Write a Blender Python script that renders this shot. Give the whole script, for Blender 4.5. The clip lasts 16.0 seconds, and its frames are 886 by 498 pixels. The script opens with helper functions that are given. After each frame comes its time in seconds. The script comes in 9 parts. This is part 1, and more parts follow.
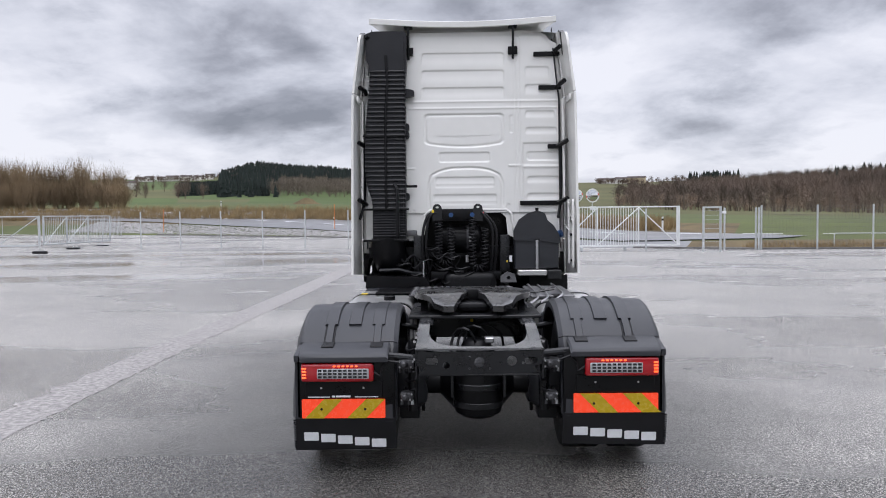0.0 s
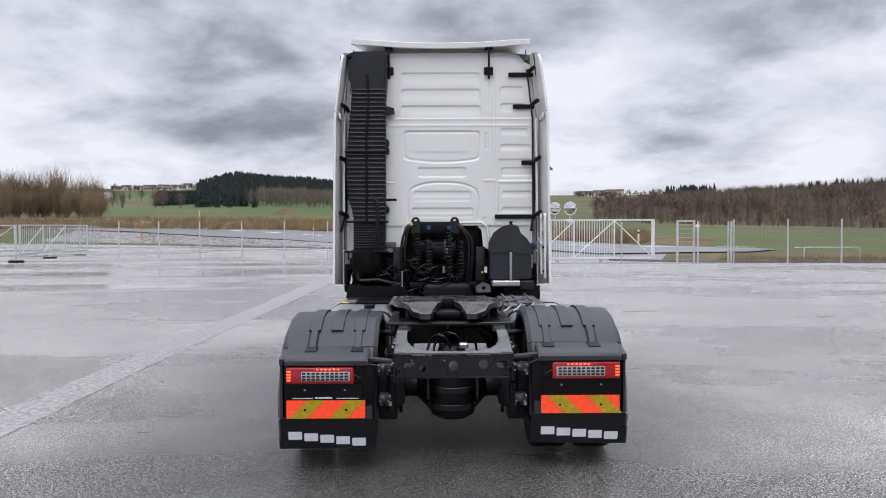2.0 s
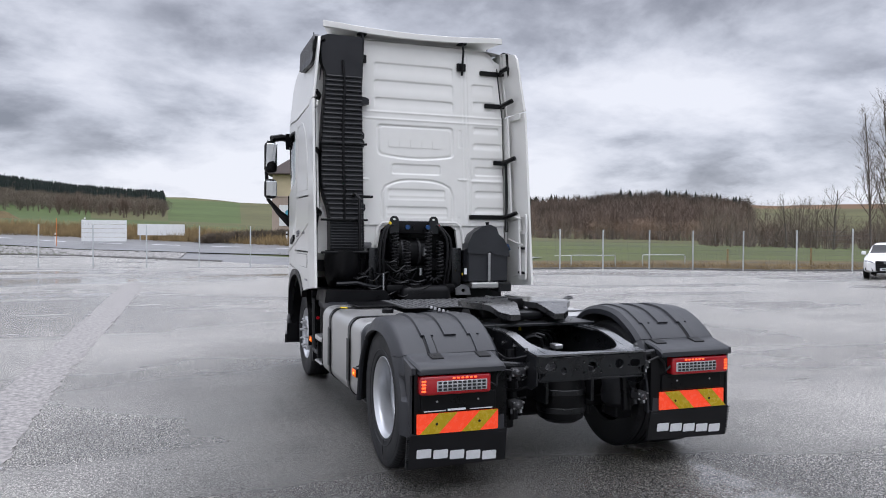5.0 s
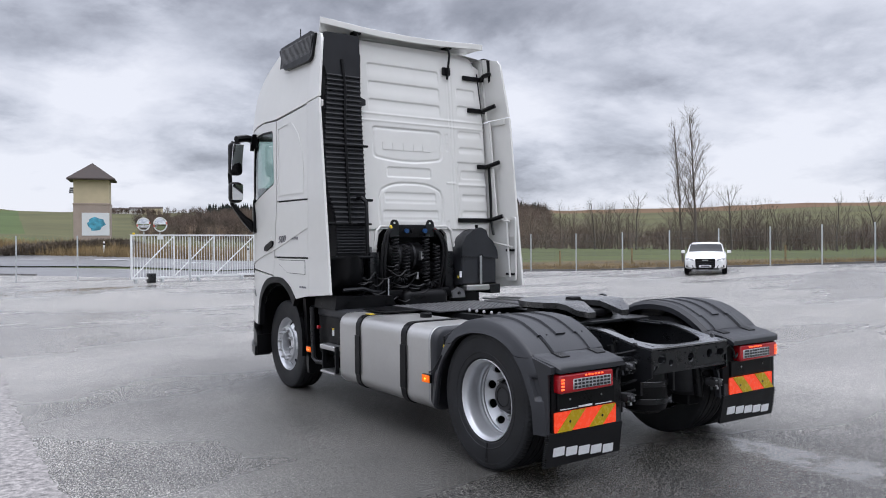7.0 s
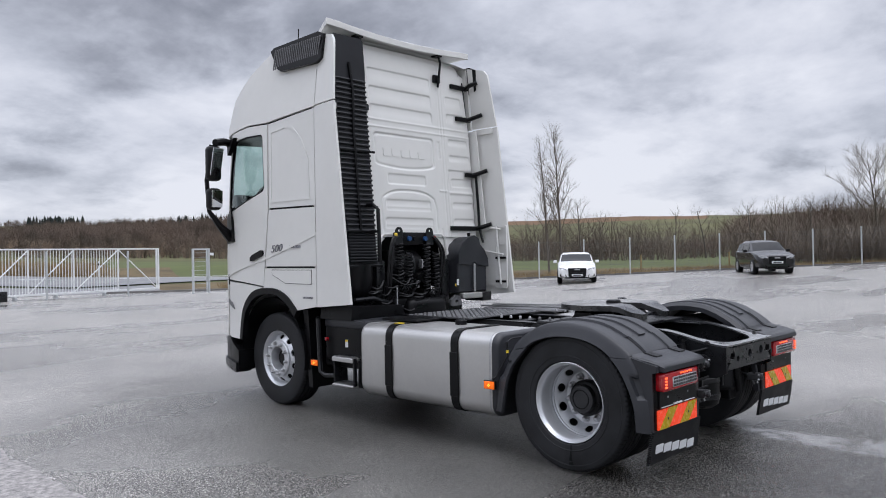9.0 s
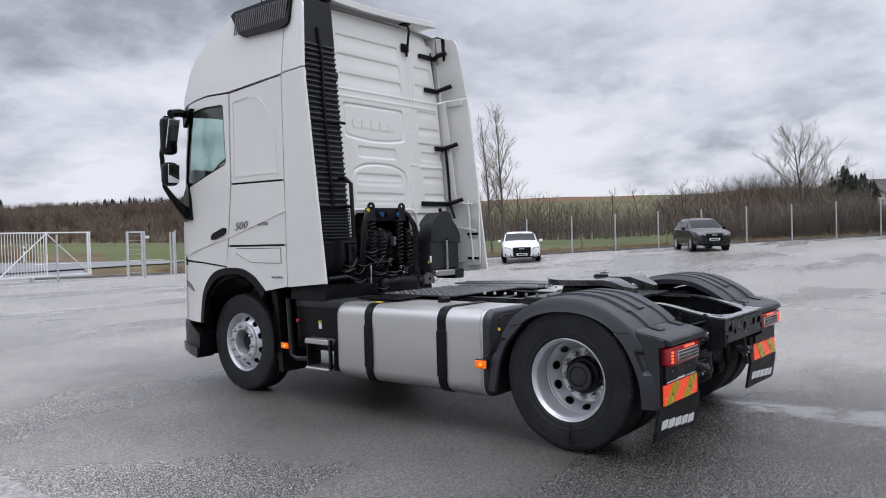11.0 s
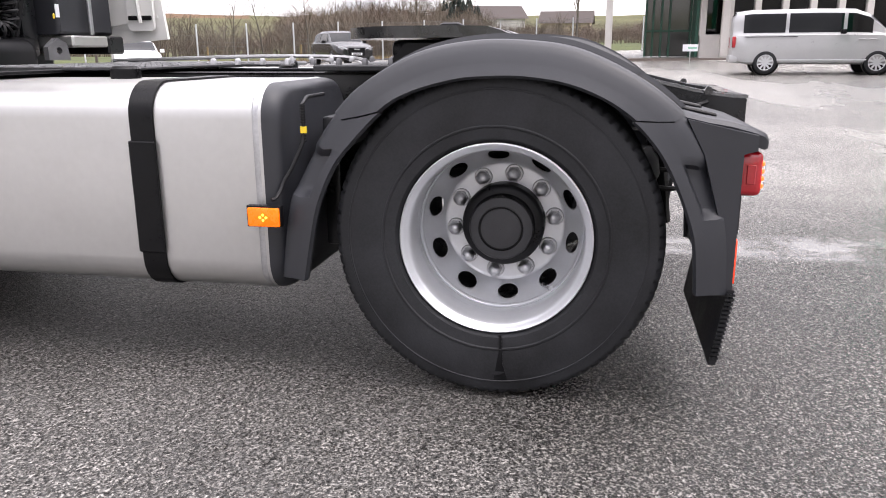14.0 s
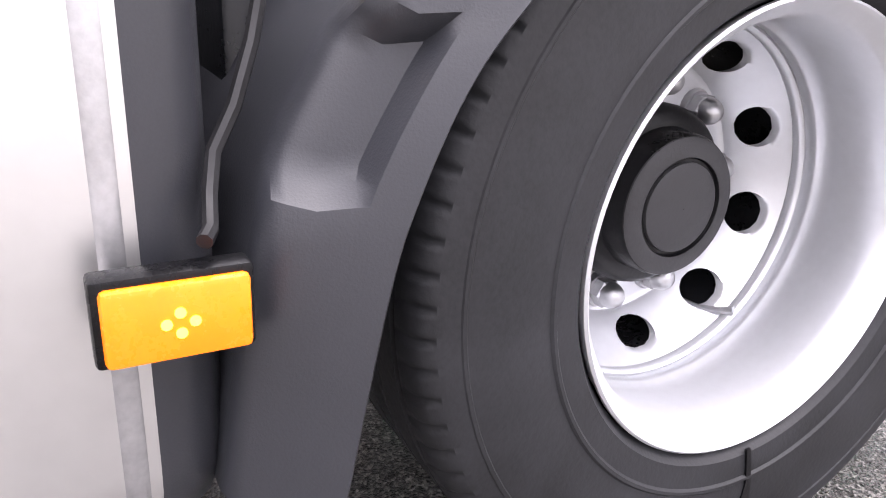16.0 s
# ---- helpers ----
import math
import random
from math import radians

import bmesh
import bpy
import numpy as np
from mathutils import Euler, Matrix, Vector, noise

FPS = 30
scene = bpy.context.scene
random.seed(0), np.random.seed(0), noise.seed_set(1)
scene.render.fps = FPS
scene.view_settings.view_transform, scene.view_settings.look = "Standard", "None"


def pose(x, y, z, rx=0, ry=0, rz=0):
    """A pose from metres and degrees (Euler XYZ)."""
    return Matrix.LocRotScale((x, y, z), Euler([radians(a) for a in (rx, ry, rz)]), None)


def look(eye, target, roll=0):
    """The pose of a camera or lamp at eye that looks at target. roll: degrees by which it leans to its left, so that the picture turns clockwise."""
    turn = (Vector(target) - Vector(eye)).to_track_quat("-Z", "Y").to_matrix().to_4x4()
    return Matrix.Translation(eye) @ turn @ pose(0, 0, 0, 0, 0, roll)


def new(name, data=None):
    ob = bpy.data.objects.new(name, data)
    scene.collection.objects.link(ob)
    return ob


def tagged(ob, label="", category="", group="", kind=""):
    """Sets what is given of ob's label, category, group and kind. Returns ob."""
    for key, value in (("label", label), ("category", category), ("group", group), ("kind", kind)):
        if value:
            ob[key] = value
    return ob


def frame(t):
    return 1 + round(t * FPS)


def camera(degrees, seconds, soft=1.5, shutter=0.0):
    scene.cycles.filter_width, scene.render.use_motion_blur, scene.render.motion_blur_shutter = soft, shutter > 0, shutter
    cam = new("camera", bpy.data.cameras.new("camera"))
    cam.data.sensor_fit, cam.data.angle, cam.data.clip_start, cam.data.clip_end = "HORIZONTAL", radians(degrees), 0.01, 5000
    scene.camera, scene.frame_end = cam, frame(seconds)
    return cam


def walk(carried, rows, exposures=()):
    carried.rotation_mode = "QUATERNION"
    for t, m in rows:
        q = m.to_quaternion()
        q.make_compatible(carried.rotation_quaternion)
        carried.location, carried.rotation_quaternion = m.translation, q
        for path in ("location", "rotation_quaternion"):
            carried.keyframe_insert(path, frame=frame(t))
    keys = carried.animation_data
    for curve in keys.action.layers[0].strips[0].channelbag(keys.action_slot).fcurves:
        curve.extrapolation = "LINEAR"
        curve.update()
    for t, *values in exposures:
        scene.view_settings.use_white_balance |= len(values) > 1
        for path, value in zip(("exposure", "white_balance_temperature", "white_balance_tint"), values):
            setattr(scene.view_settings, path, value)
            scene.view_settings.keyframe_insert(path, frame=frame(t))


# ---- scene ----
cam = camera(60.4, 16.0, 1.0)
PATH = [
    (0, (-0.136, -5.817, 1.789), (-0.175, -3.819, 1.7), -0.6),
    (0.5, (-0.065, -6.068, 1.796), (-0.108, -4.071, 1.712), -0.6),
    (1, (-0.087, -6.168, 1.805), (-0.126, -4.17, 1.731), -0.4),
    (1.5, (-0.106, -6.19, 1.801), (-0.127, -4.191, 1.737), -0.3),
    (2, (-0.115, -6.187, 1.801), (-0.099, -4.188, 1.742), -0.2),
    (2.5, (-0.34, -6.142, 1.767), (-0.257, -4.145, 1.711), -0.0),
    (3, (-0.729, -6.065, 1.749), (-0.553, -4.074, 1.694), 0.1),
    (3.5, (-1.172, -5.863, 1.715), (-0.879, -3.885, 1.664), 0.2),
    (4, (-1.698, -5.724, 1.702), (-1.273, -3.77, 1.657), 0.5),
    (4.2, (-1.922, -5.658, 1.712), (-1.442, -3.717, 1.669), 0.6),
    (6.5, (-4.123, -4.6, 1.637), (-3.105, -2.879, 1.617), -0.5),
    (7, (-4.6, -4.355, 1.658), (-3.473, -2.703, 1.641), -0.5),
    (7.5, (-5.034, -4.024, 1.662), (-3.799, -2.451, 1.65), -0.5),
    (8, (-5.448, -3.783, 1.662), (-4.13, -2.278, 1.655), -0.6),
    (8.5, (-5.766, -3.477, 1.631), (-4.377, -2.038, 1.636), -0.8),
    (8.7, (-5.86, -3.349, 1.625), (-4.449, -1.932, 1.634), -0.9),
    (11, (-5.925, -2.701, 1.571), (-4.378, -1.434, 1.531), -1.6),
    (11.5, (-5.595, -2.334, 1.543), (-4.005, -1.126, 1.443), -1.6),
    (12, (-5.267, -1.884, 1.521), (-3.621, -0.764, 1.339), -1.3),
    (12.5, (-4.843, -1.42, 1.396), (-3.13, -0.424, 1.121), -0.8),
    (13, (-4.414, -0.971, 1.27), (-2.629, -0.144, 0.908), -0.4),
    (13.5, (-3.945, -0.567, 1.164), (-2.093, 0.048, 0.727), -0.0),
    (14, (-3.469, -0.245, 1.072), (-1.571, 0.129, 0.567), -0.3),
    (14.5, (-3.06, 0.099, 1.05), (-1.144, 0.172, 0.478), -0.2),
    (15, (-2.606, 0.409, 0.98), (-0.727, 0.135, 0.352), 0.1),
    (15.5, (-2.211, 0.692, 0.921), (-0.422, 0.085, 0.264), 0.5),
    (16, (-1.82, 0.833, 0.818), (-0.185, -0.085, 0.123), 2.6),
]
# seconds, stops, kelvin, tint
EXPOSURE = [(0, 0.0, 6300, 12), (7, -0.03, 6200, 11), (8.5, -0.13, 6200, 11), (11.5, -0.1, 6280, 11), (12, 0.02, 6350, 12), (12.5, 0.1, 6550, 14), (13.5, 0.65, 6800, 15), (14.5, 1.1, 6800, 16), (15, 1.45, 6800, 16), (15.5, 1.78, 6800, 17), (16, 1.92, 6800, 20)]
walk(cam, [(t, look(eye, target, roll)) for t, eye, target, roll in PATH], EXPOSURE)

# ---- sky, sun ----
world = bpy.data.worlds.new("overcast_sky")
scene.world = world
world.use_nodes = True
wn, wl = world.node_tree.nodes, world.node_tree.links
wn.clear()


def wnode(kind, **props):
    n = wn.new(kind)
    for key, value in props.items():
        setattr(n, key, value)
    return n


SUN_EL, SUN_AZ = radians(68), radians(-162)
sky = wnode("ShaderNodeTexSky", sky_type="NISHITA", sun_disc=False, sun_elevation=SUN_EL, sun_rotation=SUN_AZ)
coord = wnode("ShaderNodeTexCoord")
sep = wnode("ShaderNodeSeparateXYZ")
wl.new(coord.outputs["Generated"], sep.inputs[0])
absz = wnode("ShaderNodeMath", operation="ABSOLUTE")
wl.new(sep.outputs["Z"], absz.inputs[0])
# the cloud deck, seen in perspective: a direction meets a flat sheet overhead
deck = wnode("ShaderNodeMath", operation="ADD")
wl.new(absz.outputs[0], deck.inputs[0])
deck.inputs[1].default_value = 0.30
far = wnode("ShaderNodeMath", operation="DIVIDE")
far.inputs[0].default_value = 1.0
wl.new(deck.outputs[0], far.inputs[1])
comb = wnode("ShaderNodeVectorMath", operation="SCALE")
flat = wnode("ShaderNodeCombineXYZ")
wl.new(sep.outputs["X"], flat.inputs[0])
wl.new(sep.outputs["Y"], flat.inputs[1])
wl.new(flat.outputs[0], comb.inputs[0])
wl.new(far.outputs[0], comb.inputs["Scale"])


def cloud_noise(scale, detail, distort, offset):
    mp = wnode("ShaderNodeMapping")
    mp.inputs["Location"].default_value = offset
    wl.new(comb.outputs[0], mp.inputs[0])
    n = wnode("ShaderNodeTexNoise")
    n.inputs["Scale"].default_value, n.inputs["Detail"].default_value = scale, detail
    n.inputs["Roughness"].default_value, n.inputs["Distortion"].default_value = 0.57, distort
    wl.new(mp.outputs[0], n.inputs["Vector"])
    return n


big = cloud_noise(1.35, 8, 0.15, (2.3, 0.4, 0))
fine = cloud_noise(5.0, 7, 0.25, (7.1, 3.3, 1))
mixn = wnode("ShaderNodeMath", operation="MULTIPLY_ADD")
wl.new(fine.outputs["Fac"], mixn.inputs[0])
mixn.inputs[1].default_value = 0.22
wl.new(big.outputs["Fac"], mixn.inputs[2])
# rounded lumps on the underside of the deck
warp = wnode("ShaderNodeMixRGB", blend_type="ADD")
warp.inputs[0].default_value = 0.35
wl.new(comb.outputs[0], warp.inputs[1])
wl.new(fine.outputs["Color"], warp.inputs[2])
lump = wnode("ShaderNodeTexVoronoi", feature="SMOOTH_F1")
lump.inputs["Scale"].default_value, lump.inputs["Smoothness"].default_value = 3.2, 0.6
wl.new(warp.outputs[0], lump.inputs["Vector"])
lumpy = wnode("ShaderNodeMath", operation="MULTIPLY_ADD")
wl.new(lump.outputs["Distance"], lumpy.inputs[0])
lumpy.inputs[1].default_value = 0.22
wl.new(mixn.outputs[0], lumpy.inputs[2])
ramp = wnode("ShaderNodeValToRGB")
ramp.color_ramp.elements[0].position, ramp.color_ramp.elements[0].color = 0.46, (0.27, 0.28, 0.32, 1)
ramp.color_ramp.elements[1].position, ramp.color_ramp.elements[1].color = 0.82, (0.92, 0.92, 0.965, 1)
for pos, col in ((0.55, (0.40, 0.41, 0.46, 1)), (0.63, (0.57, 0.585, 0.645, 1)), (0.71, (0.75, 0.76, 0.82, 1))):
    e = ramp.color_ramp.elements.new(pos)
    e.color = col
# the deck is thin and bright towards the horizon
thin = wnode("ShaderNodeMapRange", interpolation_type="SMOOTHSTEP")
for key, v in (("From Min", 0.03), ("From Max", 0.24), ("To Min", 0.04), ("To Max", -0.05)):
    thin.inputs[key].default_value = v
wl.new(absz.outputs[0], thin.inputs["Value"])
cover = wnode("ShaderNodeMath", operation="ADD")
wl.new(lumpy.outputs[0], cover.inputs[0])
wl.new(thin.outputs[0], cover.inputs[1])
wl.new(cover.outputs[0], ramp.inputs[0])
bg_sky, bg_cloud = wnode("ShaderNodeBackground"), wnode("ShaderNodeBackground")
bg_sky.inputs["Strength"].default_value, bg_cloud.inputs["Strength"].default_value = 0.12, 1.2
wl.new(sky.outputs[0], bg_sky.inputs["Color"])
wl.new(ramp.outputs[0], bg_cloud.inputs["Color"])
# an overcast sky is two to three times brighter overhead than at the horizon
lift = wnode("ShaderNodeMapRange", interpolation_type="SMOOTHSTEP")
for key, v in (("From Min", 0.25), ("From Max", 0.95), ("To Min", 0.99), ("To Max", 3.5)):
    lift.inputs[key].default_value = v
wl.new(absz.outputs[0], lift.inputs["Value"])
wl.new(lift.outputs[0], bg_cloud.inputs["Strength"])
mixb, outw = wnode("ShaderNodeMixShader"), wnode("ShaderNodeOutputWorld")
mixb.inputs[0].default_value = 0.93
wl.new(bg_sky.outputs[0], mixb.inputs[1])
wl.new(bg_cloud.outputs[0], mixb.inputs[2])
wl.new(mixb.outputs[0], outw.inputs[0])

sun = new("sun", bpy.data.lights.new("sun", "SUN"))
sun.data.energy, sun.data.angle, sun.data.color = 0.8, radians(40), (1.0, 0.97, 0.93)
sun.matrix_world = look((0, 0, 0), (-math.sin(SUN_AZ) * math.cos(SUN_EL), -math.cos(SUN_AZ) * math.cos(SUN_EL), -math.sin(SUN_EL)))

# ---- materials ----


def material(name, base, rough=0.5, metal=0.0, vary=0.15, scale=8.0, fine=90.0, bump=0.15, spec=0.5, rvary=0.12, coat=0.0, per_object=0.0):
    """A surface with blotches at one scale and grain at another, in base colour, gloss and relief."""
    m = bpy.data.materials.new(name)
    m.use_nodes = True
    nt = m.node_tree
    b = nt.nodes["Principled BSDF"]
    b.inputs["Roughness"].default_value, b.inputs["Metallic"].default_value = rough, metal
    b.inputs["Specular IOR Level"].default_value = spec
    b.inputs["Coat Weight"].default_value, b.inputs["Coat Roughness"].default_value = coat, 0.08
    tc = nt.nodes.new("ShaderNodeTexCoord")
    n1, n2 = nt.nodes.new("ShaderNodeTexNoise"), nt.nodes.new("ShaderNodeTexNoise")
    for n, s, d in ((n1, scale, 5), (n2, fine, 3)):
        n.inputs["Scale"].default_value, n.inputs["Detail"].default_value = s, d
        nt.links.new(tc.outputs["Object"], n.inputs["Vector"])
    add = nt.nodes.new("ShaderNodeMath")
    add.operation = "MULTIPLY_ADD"
    nt.links.new(n2.outputs["Fac"], add.inputs[0])
    add.inputs[1].default_value = 0.5
    nt.links.new(n1.outputs["Fac"], add.inputs[2])
    rng = nt.nodes.new("ShaderNodeMapRange")
    rng.inputs["From Min"].default_value, rng.inputs["From Max"].default_value = 0.5, 1.0
    rng.inputs["To Min"].default_value, rng.inputs["To Max"].default_value = 1 - vary, 1 + vary
    nt.links.new(add.outputs[0], rng.inputs["Value"])
    val = rng.outputs[0]
    if per_object:
        oi = nt.nodes.new("ShaderNodeObjectInfo")
        r2 = nt.nodes.new("ShaderNodeMapRange")
        r2.inputs["To Min"].default_value, r2.inputs["To Max"].default_value = 1 - per_object, 1 + per_object
        nt.links.new(oi.outputs["Random"], r2.inputs["Value"])
        mu = nt.nodes.new("ShaderNodeMath")
        mu.operation = "MULTIPLY"
        nt.links.new(val, mu.inputs[0])
        nt.links.new(r2.outputs[0], mu.inputs[1])
        val = mu.outputs[0]
    mul = nt.nodes.new("ShaderNodeVectorMath")
    mul.operation = "SCALE"
    mul.inputs[0].default_value = base[:3]
    nt.links.new(val, mul.inputs["Scale"])
    nt.links.new(mul.outputs[0], b.inputs["Base Color"])
    rr = nt.nodes.new("ShaderNodeMapRange")
    rr.inputs["From Min"].default_value, rr.inputs["From Max"].default_value = 0.5, 1.0
    rr.inputs["To Min"].default_value, rr.inputs["To Max"].default_value = max(0.02, rough - rvary), min(1, rough + rvary)
    nt.links.new(add.outputs[0], rr.inputs["Value"])
    nt.links.new(rr.outputs[0], b.inputs["Roughness"])
    if bump:
        bp = nt.nodes.new("ShaderNodeBump")
        bp.inputs["Strength"].default_value, bp.inputs["Distance"].default_value = bump, 0.003
        nt.links.new(n2.outputs["Fac"], bp.inputs["Height"])
        nt.links.new(bp.outputs[0], b.inputs["Normal"])
    return m


def glass_material(name, tint, rough=0.02, see=0.75):
    m = bpy.data.materials.new(name)
    m.use_nodes = True
    nt = m.node_tree
    nt.nodes.clear()
    out, mix = nt.nodes.new("ShaderNodeOutputMaterial"), nt.nodes.new("ShaderNodeMixShader")
    tr, gl, lw = nt.nodes.new("ShaderNodeBsdfTransparent"), nt.nodes.new("ShaderNodeBsdfGlossy"), nt.nodes.new("ShaderNodeLayerWeight")
    tr.inputs[0].default_value = (*[c * see for c in tint], 1)
    gl.inputs["Roughness"].default_value = rough
    p5 = nt.nodes.new("ShaderNodeMath")
    p5.operation = "POWER"
    nt.links.new(lw.outputs["Facing"], p5.inputs[0])
    p5.inputs[1].default_value = 4.5
    fr = nt.nodes.new("ShaderNodeMapRange")
    fr.inputs["To Min"].default_value, fr.inputs["To Max"].default_value = 0.04, 1.0
    nt.links.new(p5.outputs[0], fr.inputs["Value"])
    nt.links.new(fr.outputs[0], mix.inputs[0])
    nt.links.new(tr.outputs[0], mix.inputs[1])
    nt.links.new(gl.outputs[0], mix.inputs[2])
    nt.links.new(mix.outputs[0], out.inputs[0])
    return m


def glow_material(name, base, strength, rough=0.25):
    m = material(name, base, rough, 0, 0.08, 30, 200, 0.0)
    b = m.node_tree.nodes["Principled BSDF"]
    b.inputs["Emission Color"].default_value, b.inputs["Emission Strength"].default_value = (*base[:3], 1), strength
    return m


M_WHITE = material("white_truck_paint", (0.69, 0.685, 0.66), 0.30, 0, 0.03, 1.2, 9, 0.0, 0.5, 0.02, coat=0.3)
M_WHITE2 = material("white_car_paint", (0.80, 0.80, 0.80), 0.25, 0, 0.03, 2.5, 60, 0.0, 0.5, 0.05, coat=0.5)
M_BLACK = material("black_plastic", (0.0042, 0.0042, 0.0050), 0.36, 0, 0.3, 6, 160, 0.12, 0.20)
M_GREY = material("dark_grey_plastic", (0.0225, 0.0236, 0.0280), 0.42, 0, 0.16, 5, 420, 0.10, 0.45, 0.08)
M_DUCT = material("duct_plastic", (0.0125, 0.0130, 0.0155), 0.42, 0, 0.2, 6, 180, 0.12, 0.28)
M_CHASSIS = material("chassis_paint", (0.0075, 0.0080, 0.0095), 0.33, 0.0, 0.3, 9, 120, 0.10, 0.42, 0.12)
M_RAIL = material("wet_frame_paint", (0.12, 0.124, 0.132), 0.22, 0.65, 0.15, 6, 90, 0.02, 1.0, 0.06, coat=0.8)
M_GREASE = material("greased_steel", (0.026, 0.026, 0.027), 0.30, 0.2, 0.5, 7, 26, 0.5, 0.6, 0.15, coat=0.5)
M_DULL = material("dull_valve_metal", (0.055, 0.055, 0.058), 0.42, 0.5, 0.3, 20, 140, 0.2, 0.5, 0.12)
M_HUBFACE = material("worn_hub_plastic", (0.030, 0.030, 0.032), 0.6, 0, 0.25, 12, 160, 0.15, 0.4)
M_STEEL = material("bare_steel", (0.45, 0.45, 0.46), 0.38, 0.9, 0.2, 10, 120, 0.15)
M_CASTING = material("dull_casting", (0.16, 0.16, 0.165), 0.5, 0.5, 0.25, 12, 120, 0.2)
M_RUBBER = material("tyre_rubber", (0.0150, 0.0155, 0.0175), 0.56, 0, 0.55, 7, 150, 0.15, 0.32, 0.10)
M_FLAP = material("mudflap_rubber", (0.008, 0.008, 0.0095), 0.5, 0, 0.3, 6, 140, 0.15, 0.3)
M_RIM = material("silver_rim_paint", (0.60, 0.61, 0.63), 0.31, 0.55, 0.05, 5, 60, 0.015, 0.5, 0.03)
M_ALU = material("brushed_aluminium", (0.56, 0.555, 0.545), 0.40, 0.85, 0.05, 3, 40, 0.01, 0.5, 0.045)
M_HOSE = material("rubber_hose", (0.009, 0.009, 0.010), 0.45, 0, 0.2, 20, 200, 0.1, 0.3)
M_YELLOW = material("yellow_tape", (0.75, 0.55, 0.03), 0.5, 0, 0.15, 30, 200, 0.05)
M_BLUE = material("blue_plastic", (0.012, 0.055, 0.16), 0.4, 0, 0.15, 30, 200, 0.05)
# marker board is no lamp: emission is added for its reflective brightness
M_REDORANGE = glow_material("glowing_reflective_red", (0.80, 0.06, 0.02), 0.45)
M_OLIVE = glow_material("glowing_reflective_yellow", (0.42, 0.29, 0.01), 0.08)
M_REDLENS = material("red_lens", (0.36, 0.006, 0.012), 0.15, 0, 0.1, 30, 200, 0.0, coat=0.6)
M_CLEARLENS = material("clear_lens", (0.50, 0.50, 0.52), 0.2, 0.3, 0.3, 60, 240, 0.2)
M_AMBERGLOW = glow_material("amber_light", (1.0, 0.165, 0.003), 0.32)
M_AMBERHOT = glow_material("amber_led", (1.0, 0.62, 0.05), 1.6)
M_REDGLOW = glow_material("red_led", (1.0, 0.10, 0.02), 1.6)
M_LETTER = material("white_mark", (0.72, 0.73, 0.75), 0.45, 0, 0.06, 30, 200, 0.05)
M_MARKGREY = material("chrome_badge", (0.25, 0.25, 0.27), 0.3, 0.6, 0.1, 30, 200, 0.0)
M_GLASS = glass_material("cab_glass", (0.86, 0.96, 0.93), 0.02, 0.88)
M_CARGLASS = glass_material("car_glass", (0.10, 0.11, 0.12), 0.03, 0.6)
M_MIRROR = material("mirror_glass", (0.75, 0.77, 0.8), 0.04, 1.0, 0.02, 5, 50, 0.0, 0.5, 0.01)
M_SEAT = material("dark_upholstery", (0.03, 0.031, 0.034), 0.85, 0, 0.2, 10, 200, 0.2)
M_GALV = material("galvanised_steel", (0.52, 0.54, 0.55), 0.5, 0.45, 0.12, 10, 100, 0.08, per_object=0.08)
M_GATEWHITE = material("white_gate_paint", (0.72, 0.73, 0.73), 0.45, 0, 0.06, 5, 90, 0.05)

# ---- mesh tools ----


def finish(ob, bm, mat, smooth=35.0):
    bmesh.ops.recalc_face_normals(bm, faces=bm.faces[:])
    me = bpy.data.meshes.new(ob if isinstance(ob, str) else ob.name)
    bm.to_mesh(me)
    bm.free()
    me.materials.append(mat)
    if smooth:
        me.polygons.foreach_set("use_smooth", [True] * len(me.polygons))
        me.set_sharp_from_angle(angle=radians(smooth))
    return me


def part(name, bm, mat, parent=None, label="", smooth=35.0):
    """Links a bmesh as one mesh object under a thing or under a part."""
    ob = new(name, finish(name, bm, mat, smooth))
    if parent:
        ob.parent = parent
    return tagged(ob, label)


def thing(name, label, category, group="", kind="", at=None):
    ob = new(name)
    ob.empty_display_size = 0.2
    if at is not None:
        ob.matrix_basis = at
    return tagged(ob, label, category, group, kind)


def append(bm, other, m=None):
    if m is not None:
        other.transform(m)
    me = bpy.data.meshes.new("tmp")
    other.to_mesh(me)
    other.free()
    bm.from_mesh(me)
    bpy.data.meshes.remove(me)
    return bm


def box(x0, x1, y0, y1, z0, z1, bevel=0.0, segs=2, bm=None, m=None):
    b = bmesh.new()
    bmesh.ops.create_cube(b, size=1.0, matrix=Matrix.LocRotScale(((x0 + x1) / 2, (y0 + y1) / 2, (z0 + z1) / 2), None, (abs(x1 - x0), abs(y1 - y0), abs(z1 - z0))))
    if bevel:
        bmesh.ops.bevel(b, geom=b.edges[:], offset=bevel, segments=segs, affect="EDGES", profile=0.5)
    if bm is None:
        if m is not None:
            b.transform(m)
        return b
    return append(bm, b, m)


def ring(bm, pts):
    return [bm.verts.new(p) for p in pts]


def skin(bm, a, b, closed=True):
    n = len(a)
    for i in range(n if closed else n - 1):
        j = (i + 1) % n
        bm.faces.new((a[i], a[j], b[j], b[i]))


def frame_of(d):
    d = Vector(d).normalized()
    u = d.cross(Vector((0, 0, 1)))
    if u.length < 1e-4:
        u = d.cross(Vector((1, 0, 0)))
    u.normalize()
    return u, d.cross(u)


